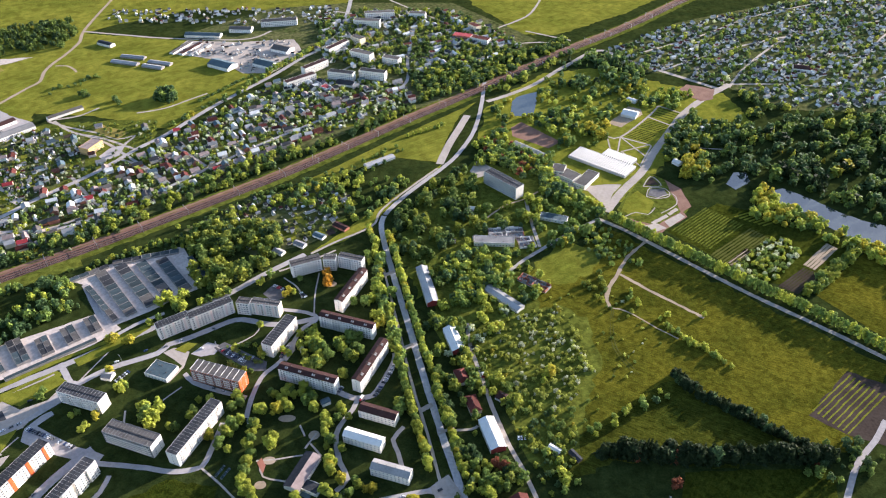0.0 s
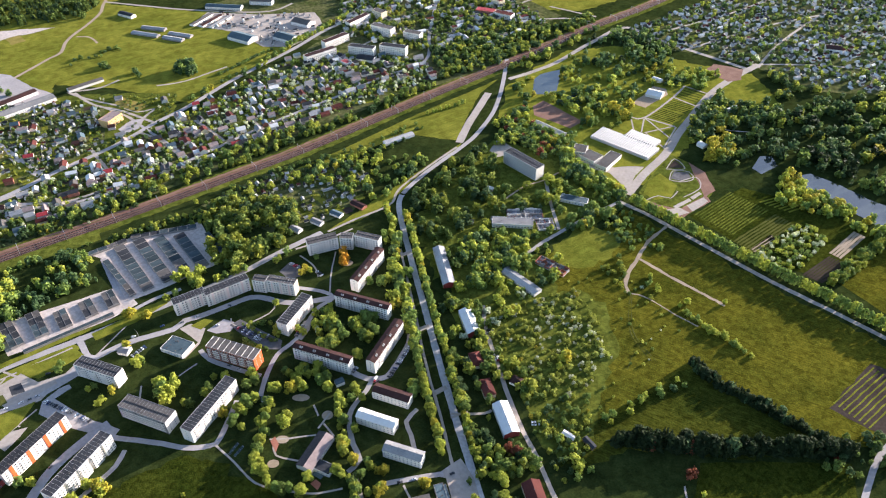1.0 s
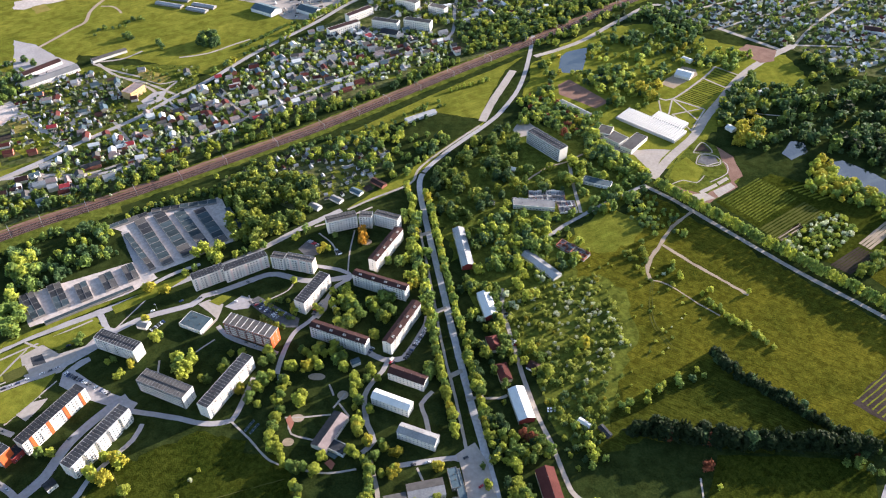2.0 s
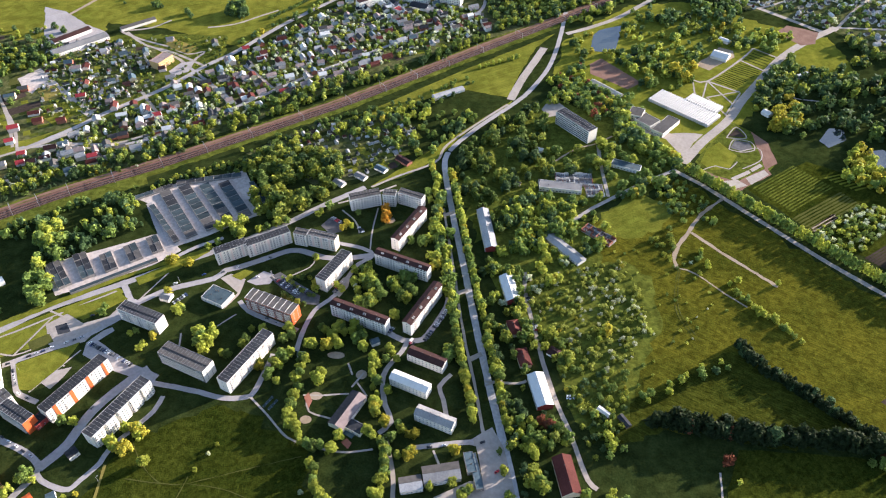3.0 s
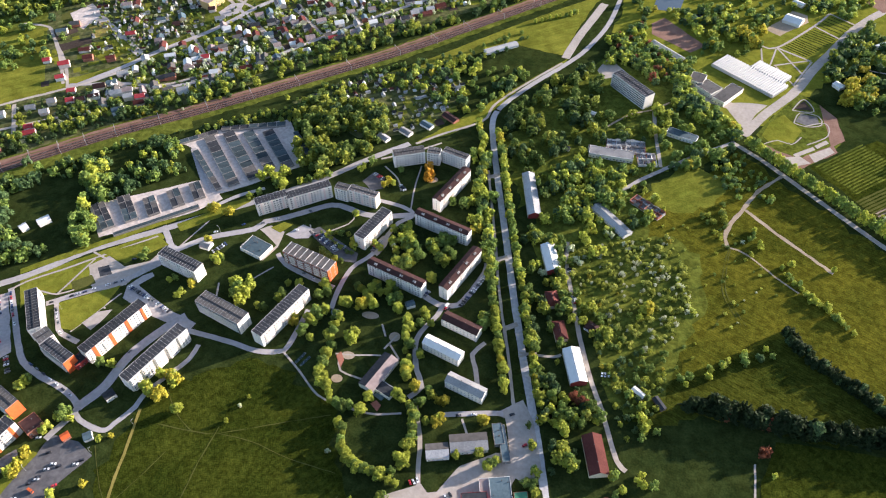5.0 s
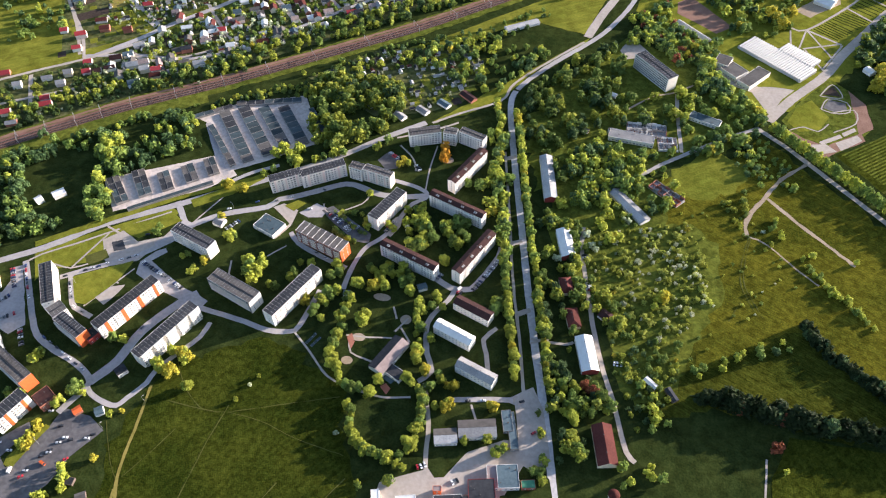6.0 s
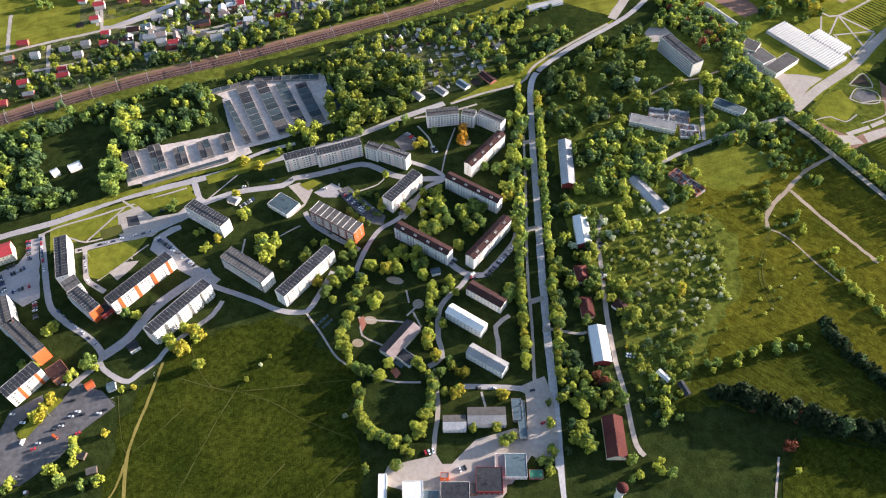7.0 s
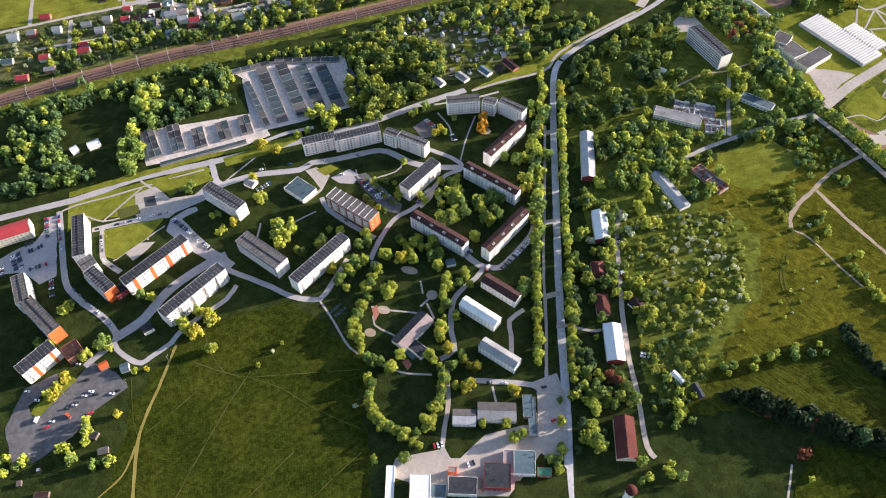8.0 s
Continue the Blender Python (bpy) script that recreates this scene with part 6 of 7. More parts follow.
# ---- houses of the suburbs ----
ROOFS = [(SLATE, "grey slate"), (SLATE, "grey slate"), (BITUMEN, "dark felt"), (TILE, "red tile"), (BLUEROOF, "blue-grey metal"), (PALEROOF, "pale sheet"), (PINKROOF, "faded brown"), (WHITEROOF, "white sheet")]
WALLS = [(PLASTER, "white"), (PLASTER, "white"), (CREAM, "cream"), (GREYWALL, "grey"), (PINKWALL, "pale pink"), (BRICK, "brick")]


def cottage(x, y, turn, rng, roof=None):
    L, w, h = rng.uniform(9, 14.5), rng.uniform(7, 9.8), rng.uniform(2.9, 5.6)
    rm, rn = roof or rng.choice(ROOFS)
    wm, wn = rng.choice(WALLS)
    return gabled("house", x, y, turn, L, w, h, rng.uniform(2.0, 3.4), "detached " + wn + " house with a " + rn + " roof", "house", wm, rm, group="suburban houses", windows=False, chimneys=1, wide=1.2)


def suburb(poly, n, turn, seed, gap=15.0):
    rng = random.Random(seed)
    for x, y in scatter(poly, n, seed, gap, True, 2.0):
        cottage(x, y, turn + rng.choice((0, 90)) + rng.uniform(-6, 6), rng)


def far_houses(name, poly, n, turn, seed, label, gap=11.0, big=1.0):
    """Far roofs too many to count, joined into one mesh with walls, slopes and gables."""
    rng = random.Random(seed)
    g = Geo()
    for x, y in scatter(poly, n, seed, gap, True, 1.0):
        a = radians(turn + rng.choice((0, 90)) + rng.uniform(-8, 8))
        L, w, h, r = rng.uniform(6, 12) * big, rng.uniform(5, 8) * big, rng.uniform(2.6, 5) * big, rng.uniform(1.2, 3)
        c, s = math.cos(a), math.sin(a)
        P = lambda u, v, z: (x + u * c - v * s, y + u * s + v * c, z)
        m, q = rng.choice((0, 1, 2, 2)), rng.choice((3, 3, 3, 4, 4, 5, 6, 6, 7))
        g.face([P(0, 0, 0), P(L, 0, 0), P(L, 0, h), P(0, 0, h)], m)
        g.face([P(L, w, 0), P(0, w, 0), P(0, w, h), P(L, w, h)], m)
        g.face([P(L, 0, 0), P(L, w, 0), P(L, w, h), P(L, w / 2, h + r), P(L, 0, h)], m)
        g.face([P(0, w, 0), P(0, 0, 0), P(0, 0, h), P(0, w / 2, h + r), P(0, w, h)], m)
        g.face([P(-.3, -.3, h - .2), P(L + .3, -.3, h - .2), P(L + .3, w / 2, h + r), P(-.3, w / 2, h + r)], q)
        g.face([P(L + .3, w + .3, h - .2), P(-.3, w + .3, h - .2), P(-.3, w / 2, h + r), P(L + .3, w / 2, h + r)], q)
    return tagged(new(name, g.mesh(name, PLASTER, CREAM, GREYWALL, SLATE, BITUMEN, TILE, PALEROOF, WHITEROOF)), label, "houses", kind="stuff")


def garden_plots(name, poly, n, turn, seed, z, label):
    """Beds, lawns and dug plots side by side, each a little different."""
    rng = random.Random(seed)
    g = Geo()
    for i, (x, y) in enumerate(scatter(poly, n, seed, 9.0, True, 1.0)):
        a = radians(turn + rng.choice((0, 90)) + rng.uniform(-4, 4))
        c, q, L, w = math.cos(a), math.sin(a), rng.uniform(4, 9), rng.uniform(3, 6)
        zz = z + 0.03 * i / n
        g.face([(x + u * c - v * q, y + u * q + v * c, zz) for u, v in ((-L, -w), (L, -w), (L, w), (-L, w))], rng.choice((0, 0, 1, 2, 2, 3, 4, 5)))
    return tagged(new(name, g.mesh(name, LAWN, SOIL, ORCHARD, LUSH, TRAIL, GRASS)), label, "garden plots", kind="stuff")


NORTH = [(-572, 693), (-551, 733), (-494, 802), (-427, 895), (-353, 1022), (-283, 1122), (-210, 1142), (-75, 1116), (-32, 1056), (-121, 988), (-199, 929), (-275, 860), (-336, 798), (-411, 736), (-472, 696), (-550, 649)]
suburb(NORTH, 175, 30, 11, 16.0)
EAST = [(289, 1233), (460, 1364), (724, 1481), (1095, 1519), (813, 954), (684, 1003), (544, 1016), (455, 1100), (297, 1196)]
far_houses("far_suburb_houses", EAST, 1100, 20, 12, "far suburb of small grey and white houses", 9, 0.8)
CENTRE = [(-244, 1404), (-160, 1464), (25, 1457), (156, 1276), (78, 1179), (-19, 1136), (-87, 1160), (-209, 1212)]
far_houses("far_town_houses", CENTRE, 160, 30, 13, "far town houses among trees", 13, 1.3)
far_houses("allotment_sheds", [(-698, 1484), (-535, 1484), (-290, 1485), (-209, 1492), (-200, 1402), (-365, 1393), (-650, 1412)], 160, 20, 14, "far allotment sheds", 9, 0.7)
far_houses("suburb_outbuildings", NORTH, 130, 30, 18, "sheds and outbuildings between the suburban houses", 9, 0.65)
far_houses("garden_sheds", [(-709, 960), (-611, 966), (-539, 955), (-493, 858), (-524, 802), (-603, 752)], 150, 30, 15, "garden sheds in allotments", 7, 0.55)
far_houses("rail_allotment_sheds", [(-303, 712), (-249, 776), (-140, 809), (-115, 769), (-133, 710), (-165, 684), (-221, 666), (-281, 696)], 95, 30, 16, "allotment huts by the railway", 8, 0.55)

far_houses("yard_stores", [(-486, 1262), (-474, 1314), (-384, 1302), (-284, 1312), (-254, 1250), (-294, 1175), (-338, 1176), (-400, 1238)], 70, 20, 19, "stacks and small stores in the industrial yard", 9, 0.55)
garden_plots("suburb_plots", NORTH, 330, 30, 81, 0.066, "lawns, beds and dug plots between the houses")
garden_plots("allotment_plots", [(-796, 979), (-658, 958), (-530, 955), (-493, 858), (-524, 802), (-559, 751), (-634, 694)], 160, 30, 82, 0.066, "beds and lawns of the allotments")
garden_plots("rail_allotment_plots", [(-318, 713), (-251, 782), (-141, 816), (-112, 770), (-129, 705), (-164, 679), (-220, 661), (-284, 695)], 80, 35, 83, 0.066, "beds and lawns by the railway")

for (x, y), rm in zip([(-660, 735), (-594, 680), (-605, 606), (-565, 692), (-460, 774), (-397, 954), (-312, 847), (-504, 681), (-627, 765), (-611, 748), (-584, 812), (-368, 929), (-679, 799), (-499, 889)], (0, 0, 0, 1, 0, 0, 0, 0, 2, 2, 0, 2, 3, 1)):
    cottage(x, y, 25, random.Random(int(abs(x))), ((CRIMSON, "crimson"), (BROWNROOF, "brown"), (TILE, "red tile"), (BLUEROOF, "blue metal"))[rm])

for (x, y), rm in zip([(-682, 639), (-600, 595), (-635, 573), (-585, 662), (-501, 671), (-574, 665), (-517, 650), (-693, 594), (-676, 607), (-651, 621), (-626, 641), (-604, 654), (-484, 683), (-459, 702), (-639, 536), (-619, 559), (-673, 556), (-561, 673), (-603, 635)], (0, 0, 0, 0, 2, 1, 3, 4, 4, 4, 4, 4, 4, 4, 0, 4, 3, 1, 4)):
    cottage(x, y, 28, random.Random(int(abs(x))), ((CRIMSON, "crimson"), (BROWNROOF, "brown"), (TILE, "red tile"), (BLUEROOF, "blue metal"), (SLATE, "grey slate"))[rm])

suburb([(-679, 799), (-679, 874), (-594, 967), (-442, 986), (-397, 836), (-452, 775), (-540, 719), (-608, 717)], 18, 25, 17)
for (x, y), rm in zip([(-633, 728), (-580, 752), (-622, 702), (-533, 847), (-558, 851), (-518, 910)], (0, 2, 0, 1, 3, 2)):
    cottage(x, y, 30, random.Random(int(abs(x + y))), ((CRIMSON, "crimson"), (BROWNROOF, "brown"), (TILE, "red tile"), (BLUEROOF, "blue metal"))[rm])

# ---- planting ----
ROW = ((FRESH, 6), (MID, 3), (GOLD, 0.4))
tree_row([(18.0, 350.8), (11.5, 374.6), (4.5, 405.3), (-5.1, 443.4), (-14.9, 484.8), (-24.7, 522.7), (-34.7, 563.6), (-45.0, 607.9), (-56.0, 655.6), (-66.1, 698.4)], 4.6, 11.5, "along the avenue", ROW, "round", 0.85, 0.8)
tree_row([(-12.9, 359.4), (-19.2, 387.1), (-28.7, 424.4), (-38.4, 464.8), (-46.4, 502.4), (-53.0, 536.0), (-60.4, 571.5)], 4.4, 11.5, "along the avenue", ROW, "round", 0.85, 0.8)
tree_row([(-69.1, 617.4), (-76.3, 649.8), (-83.4, 684.0), (-90.0, 710.7)], 5, 11, "along the avenue", ROW, "tall", 1.3, 0.8)
tree_row([(204, 728), (241, 689), (298, 632), (341, 590), (389, 544), (435, 495), (468, 463)], 4.4, 14.2, "lining the pale lane", ((FRESH, 4), (MID, 4)), "round", 0.72, 0.3, even=0.4)
tree_row([(-172, 419), (-170, 388), (-167, 366), (-163, 344), (-149, 332), (-127, 325)], 2.9, 9.5, "around the kindergarten yard", ROW, "round", 1.0, 1.8)
tree_row([(-139, 314), (-134, 300), (-126, 283), (-110, 278), (-98, 277), (-84, 272)], 2.9, 9.5, "around the small field", ROW, "round", 1.0, 1.5)
tree_row([(-89, 277), (-84, 284), (-82, 306), (-82, 321), (-84, 341)], 2.9, 9.5, "around the small field", ROW, "round", 1.0, 1.8)
tree_row([(-111, 431), (-105, 408), (-101, 385), (-97, 364)], 4.2, 9.5, "around the kindergarten yard", ROW, "tall", 1.3, 1.5)
tree_row([(-55, 934), (8, 972)], 6, 7, "in a hedge beside the railway", ROW, "tall", 1.2, 0.8)


def cluster(pts, per, h, leaves, spread, where="", shape="round", wide=1.0):
    """Small groups of trees round given places."""
    rng = random.Random(int(abs(pts[0][0] * 5 + pts[0][1])))
    for px, py in pts:
        for i in range(per):
            for _ in range(6):
                x, y = px + rng.gauss(0, spread) * (per > 1), py + rng.gauss(0, spread) * (per > 1)
                if clear(x, y, 0.8, per > 1):
                    tree(x, y, h * rng.uniform(0.75, 1.2), pick(rng, leaves), shape, where, wide * rng.uniform(0.9, 1.15))
                    break


tree_row([(223, 540), (230, 531), (249, 509), (268, 488), (278, 477)], 3.0, 4.5, "in the meadow hedge", ROW, "bush")
tree_row([(-301, 1162), (-273, 1203), (-241, 1252), (-208, 1306)], 6, 9, "along the suburban main road", ROW, "tall", 1.4)
tree_row([(-392, 1057), (-364, 1093), (-344, 1127), (-323, 1157)], 4, 5, "in the dark roadside hedge", ((DARK, 3), (MID, 1)), "bush")
LIVE, YELLOW, WHITE = ((FRESH, 5), (MID, 4)), ((GOLD, 4), (FRESH, 2)), ((BLOSSOM, 1),)
tree_row([(-264, 573), (-251, 585), (-235, 595)], 4.5, 9, "behind the long block", LIVE)
tree_row([(-221, 514), (-203, 503), (-177, 488)], 3.2, 4, "in the parking hedge", LIVE, "bush")
tree_row([(-214, 489), (-201, 484), (-186, 478)], 4.5, 7, "beside the inner parking", LIVE)
tree_row([(-215, 514), (-203, 513), (-190, 514)], 3.5, 5, "in the courtyard hedge", LIVE, "bush")
tree_row([(28, 366), (32, 346), (38, 319), (44, 303)], 6, 11, "east of the avenue", LIVE, "round", 1.0, 2.5)
cluster([(-298, 581), (-288, 575), (-283, 586), (-281, 566)], 3, 11, LIVE, 4, "behind the garages")
cluster([(-306, 547), (-298, 554), (-203, 608), (-201, 614), (-194, 623), (-160, 615), (-190, 542)], 1, 9, LIVE, 2, "beside the panel blocks")
cluster([(-170, 590), (-181, 502), (-340, 525), (-318, 521), (-326, 481), (-316, 425), (-206, 406), (-149, 439), (-63, 330), (-62, 346), (-26, 334), (28, 586), (21, 605), (-66, 543)], 3, 8.5, YELLOW, 2.5, "turning golden")
cluster([(-128, 623), (-128, 612), (-129, 606)], 2, 10, ((AMBER, 1),), 1.5, "by the courtyard path")
cluster([(-141, 504)], 1, 9, WHITE, 1, "beside the parking bays")
cluster([(-156, 502), (-306, 316)], 2, 10, ((GOLD, 1), (FRESH, 2)), 2, "by the flats")
cluster([(-139, 533), (-125, 518), (-136, 510), (-119, 504), (-136, 487), (-94, 526), (-87, 517), (-90, 502), (-93, 491), (-124, 490)], 2, 11, LIVE, 3, "in the courtyard")
cluster([(-133, 503), (-123, 510), (-118, 495), (-128, 480), (-99, 473), (-94, 497), (-92, 515), (-85, 500), (-136, 525), (-134, 516), (-148, 450), (-148, 434), (-124, 441), (-169, 431), (-103, 513), (-105, 505), (-122, 486)], 2, 11, LIVE, 2, "in the courtyard")
cluster([(-151, 432), (-146, 454), (-88, 354), (-65, 326)], 2, 10, YELLOW, 1.5, "turning golden in the courtyard")
cluster([(-90, 579), (-82, 573), (-73, 596), (-75, 579), (-65, 570), (-62, 548), (-72, 553)], 2, 11, LIVE, 4, "by the avenue blocks")
cluster([(-337, 434), (-321, 415), (-377, 455), (-306, 455), (-305, 461)], 2, 9, LIVE, 2.5, "round the white-ended block")
cluster([(-272, 429), (-264, 425), (-263, 432), (-265, 419)], 3, 12, ((FRESH, 3), (MID, 1)), 3, "on the block lawn")
cluster([(-243, 413), (-231, 431), (-223, 442), (-209, 427)], 2, 9, LIVE, 2.5, "between the panel blocks")
cluster([(-193, 432), (-189, 414), (-192, 408), (-187, 420), (-193, 390), (-153, 394), (-191, 443)], 3, 10, LIVE, 3, "behind the long block")
cluster([(-148, 456), (-131, 450), (-121, 444), (-138, 448), (-118, 434), (-157, 448), (-96, 431), (-88, 422), (-44, 436), (-41, 430)], 2, 10, LIVE, 3, "behind the courtyard block")
cluster([(-96, 374), (-89, 388), (-88, 348), (-75, 351), (-80, 342), (-100, 349), (-122, 339), (-94, 343)], 2, 9, LIVE, 2.5, "near the kindergarten")
cluster([(-44, 303), (-29, 309), (-17, 299), (-12, 302), (19, 289), (-69, 325)], 2, 8, LIVE, 2, "in the service yard")
cluster([(-302, 311), (-294, 310)], 3, 9, YELLOW, 2, "by the stepped block")
cluster([(-298, 326), (-291, 329), (-285, 326)], 3, 10, ((GOLD, 3), (FRESH, 1)), 2, "by the stepped block")
cluster([(-274, 299)], 2, 9, ((FRESH, 1),), 1, "by the stepped block")
cluster([(-230, 298), (-220, 322)], 1, 5, ((FRESH, 1),), 1, "alone in the meadow")
cluster([(-224, 313), (-142, 288)], 1, 5, WHITE, 1, "alone in the meadow", "bush", 0.8)
cluster([(-416, 296), (-410, 302), (-367, 264), (-365, 276), (-362, 281), (-412, 261), (-403, 265), (-356, 330), (-348, 328)], 2, 9, LIVE, 2, "by the western flats")
cluster([(-377, 228), (-374, 236), (-372, 242), (-376, 230)], 2, 9, YELLOW, 2, "beside the car park")
cluster([(-334, 213), (-325, 206), (-338, 191), (-331, 186), (-307, 191), (-304, 194), (-377, 170), (-373, 162), (-362, 170)], 2, 9, LIVE, 2.5, "below the car park")
cluster([(-323, 264), (-315, 269), (-354, 276), (-316, 228)], 1, 6, YELLOW, 2, "beside the yard road")
cluster([(-495, 557), (-483, 551), (-480, 561), (-475, 535), (-466, 542), (-488, 540)], 3, 14, LIVE, 3, "in the tall clump by the garages", "tall", 1.4)
cluster([(-463, 466), (-466, 482), (-470, 501), (-457, 488), (-447, 467), (-447, 455)], 3, 13, LIVE, 3, "in the tall clump by the road", "tall", 1.4)
cluster([(-6, 546), (-8, 538), (-5, 508), (-0, 566), (14, 572), (17, 579), (38, 584), (40, 545), (41, 578)], 2, 10, LIVE, 2.5, "near the red-gabled houses")
cluster([(3, 497), (27, 533), (36, 518), (65, 557)], 2, 7, WHITE, 2, "near the red-gabled houses")
cluster([(56, 533), (54, 524), (99, 474), (96, 467)], 2, 11, ((GOLD, 2), (FRESH, 2)), 2.5, "at the orchard edge")
cluster([(28, 369), (36, 361), (28, 354), (48, 346), (37, 352), (58, 365), (47, 308), (43, 313)], 2, 10, LIVE, 3, "beside the long red-roofed house")
cluster([(42, 369), (189, 346), (49, 365)], 1, 10, ((COPPER, 1),), 2, "standing out by colour")
cluster([(89, 381), (94, 369), (99, 360), (99, 348), (102, 354), (65, 353), (77, 308), (93, 311), (101, 301), (84, 296)], 2, 9, LIVE, 3, "in the overgrown gardens")
cluster([(17, 290), (21, 286), (14, 292), (-113, 251), (-92, 260), (21, 301)], 2, 6, LIVE, 2, "in the service yard", "bush")
cluster([(195, 330)], 1, 6, ((FRESH, 1),), 1, "alone on the dark field")
cluster([(233, 549), (271, 549), (224, 544)], 1, 8, LIVE, 1, "alone in the meadow")
cluster([(230, 531), (237, 525), (243, 515), (249, 509), (256, 503), (262, 494), (268, 490), (203, 588), (199, 575), (206, 571)], 2, 6, LIVE, 2.5, "in the meadow hedge", "round", 1.1)
cluster([(171, 429), (181, 437), (164, 423), (154, 416), (146, 412), (136, 406), (128, 402), (201, 441), (192, 435), (185, 434)], 2, 7, ((FRESH, 3), (MID, 3), (DARK, 1)), 3, "at the meadow corner")
cluster([(336, 823), (348, 838), (326, 817), (415, 780), (420, 774), (399, 755), (419, 723), (424, 717)], 2, 13, ((GOLD, 2), (FRESH, 2)), 4, "by the river")
cluster([(179, 919), (186, 911), (312, 1126), (352, 1022), (123, 858)], 3, 11, ((GOLD, 2), (MID, 2)), 4, "in the park")

ALL = ((FRESH, 4), (MID, 5.5), (DARK, 3), (YOUNG, 0.4), (GOLD, 0.2))
wood("copse_garages", [(-304, 698), (-266, 732), (-206, 717), (-190, 690), (-199, 644), (-229, 611), (-265, 592), (-287, 637)], 200, 14, "dense young broadleaf wood", ((FRESH, 5), (MID, 5), (DARK, 1.2), (YOUNG, 0.8)), ("tall", "round"), seed=21, wide=1.15)
wood("copse_rail", [(-268, 737), (-143, 828), (-85, 836), (-39, 810), (-70, 770), (-93, 732), (-118, 723), (-181, 761)], 105, 10, "mixed trees along the railway side", ALL, seed=22)
wood("copse_college", [(-59, 648), (-64, 719), (-33, 786), (30, 844), (45, 803), (34, 733), (73, 727), (36, 691), (-1, 666), (-24, 644)], 100, 13.5, "broadleaf wood round the college", ((FRESH, 3), (MID, 5), (DARK, 3), (YOUNG, 0.4)), ("round", "tall", "tall"), seed=23, wide=1.15)
wood("copse_workshop", [(-6, 646), (37, 661), (98, 656), (74, 612), (45, 590), (18, 562), (-1, 584)], 66, 12, "thicket by the workshop", ALL, seed=24)
wood("thicket_west", [(-619, 499), (-573, 550), (-530, 604), (-490, 620), (-414, 620), (-388, 575), (-433, 533), (-471, 486), (-469, 440), (-541, 387)], 235, 10, "tangled thicket and orchard trees", ((MID, 4), (DARK, 6), (FRESH, 1)), ("round", "tall", "bush"), seed=25)
wood("rail_tree_belt", [(-640, 589), (-567, 658), (-473, 704), (-384, 777), (-274, 873), (-132, 959), (-36, 1054), (21, 1105), (-11, 1065), (-86, 972), (-238, 850), (-347, 757), (-436, 686), (-537, 629), (-622, 562)], 360, 9.5, "belt of bushes and trees along the railway", ALL, seed=26)
wood("suburb_trees", NORTH, 1050, 5.6, "garden trees between the houses", ((MID, 4), (DARK, 2), (FRESH, 3), (BLOSSOM, 3.5)), shapes=("far",), seed=27, gap=3.0)
wood("park_wood", [(345, 850), (438, 938), (533, 988), (684, 1003), (813, 887), (640, 615), (537, 703), (504, 734), (457, 793), (413, 815), (332, 796)], 520, 14.5, "dark park wood of old trees", ((DARK, 6), (MID, 4), (FRESH, 1), (CONIFER, 1.2), (GOLD, 0.2)), shapes=("far", "far", "far", "farfir"), seed=28)
wood("park_trees", [(78, 1020), (171, 1130), (269, 1149), (362, 1061), (247, 934), (211, 871), (146, 920), (98, 938)], 125, 10.5, "mixed park trees round a pond", ((DARK, 3), (MID, 4), (FRESH, 4), (GOLD, 0.5)), shapes=("far",), seed=29)
wood("river_trees", [(406, 774), (451, 741), (483, 687), (515, 659), (566, 597), (546, 561), (479, 649), (432, 694), (381, 724)], 150, 11, "trees along the river bank", ((FRESH, 4), (GOLD, 2), (MID, 3)), seed=30)
wood("far_wood", [(-1132, 1467), (-852, 1366), (-805, 1408), (-738, 1437), (-697, 1360), (-701, 1291), (-800, 1255), (-993, 1236)], 420, 13, "edge of a dense dark forest", ((DARK, 4), (MID, 5)), ("far", "farfir"), seed=31)
wood("town_trees", CENTRE, 780, 9, "trees among far town houses", ALL, shapes=("far",), seed=32)
wood("town_park", [(-59, 1183), (80, 1202), (233, 1301), (258, 1260), (110, 1089), (36, 1080), (-37, 1052)], 320, 10, "wooded strip beside the railway", ALL, shapes=("far",), seed=33)
wood("east_garden_trees", EAST, 1500, 7, "garden trees of the far suburb", ((MID, 4), (DARK, 3), (FRESH, 2), (BLOSSOM, 0.6)), shapes=("far",), seed=34, gap=3.0)
wood("orchard", [(19, 531), (124, 569), (143, 511), (124, 443), (89, 420), (59, 465), (28, 481)], 280, 4.0, "overgrown orchard partly in blossom", ((YOUNG, 6), (FRESH, 4), (MID, 0.3), (GOLD, 0.3), (BLOSSOM, 3)), ("bush", "round"), seed=35, gap=3.0, wide=1.05)
wood("orchard_edge_blossom", [(65, 556), (86, 559), (109, 528), (140, 505), (146, 471), (127, 477), (101, 506), (73, 537)], 55, 3.4, "blossoming bushes at the meadow edge", ((BLOSSOM, 3), (YOUNG, 4)), ("bush",), seed=59, gap=2.5)
wood("orchard_thicket", [(2, 544), (27, 547), (35, 482), (59, 462), (75, 423), (60, 421), (37, 443), (17, 480)], 42, 10, "taller trees at the orchard edge", ((FRESH, 3), (MID, 3), (DARK, 1)), seed=58)
wood("meadow_scrub", [(107, 588), (178, 605), (203, 550), (220, 501), (181, 450), (126, 406), (91, 445)], 60, 2.6, "low scrub creeping into the meadow", ((FRESH, 4), (YOUNG, 3), (MID, 2), (BLOSSOM, 0.6)), ("bush",), seed=91, gap=5)
wood("rough_scrub", [(49, 471), (94, 426), (118, 430), (111, 362), (84, 338), (65, 387)], 100, 5, "overgrown scrub by the red house", ALL, ("round", "bush"), seed=36)
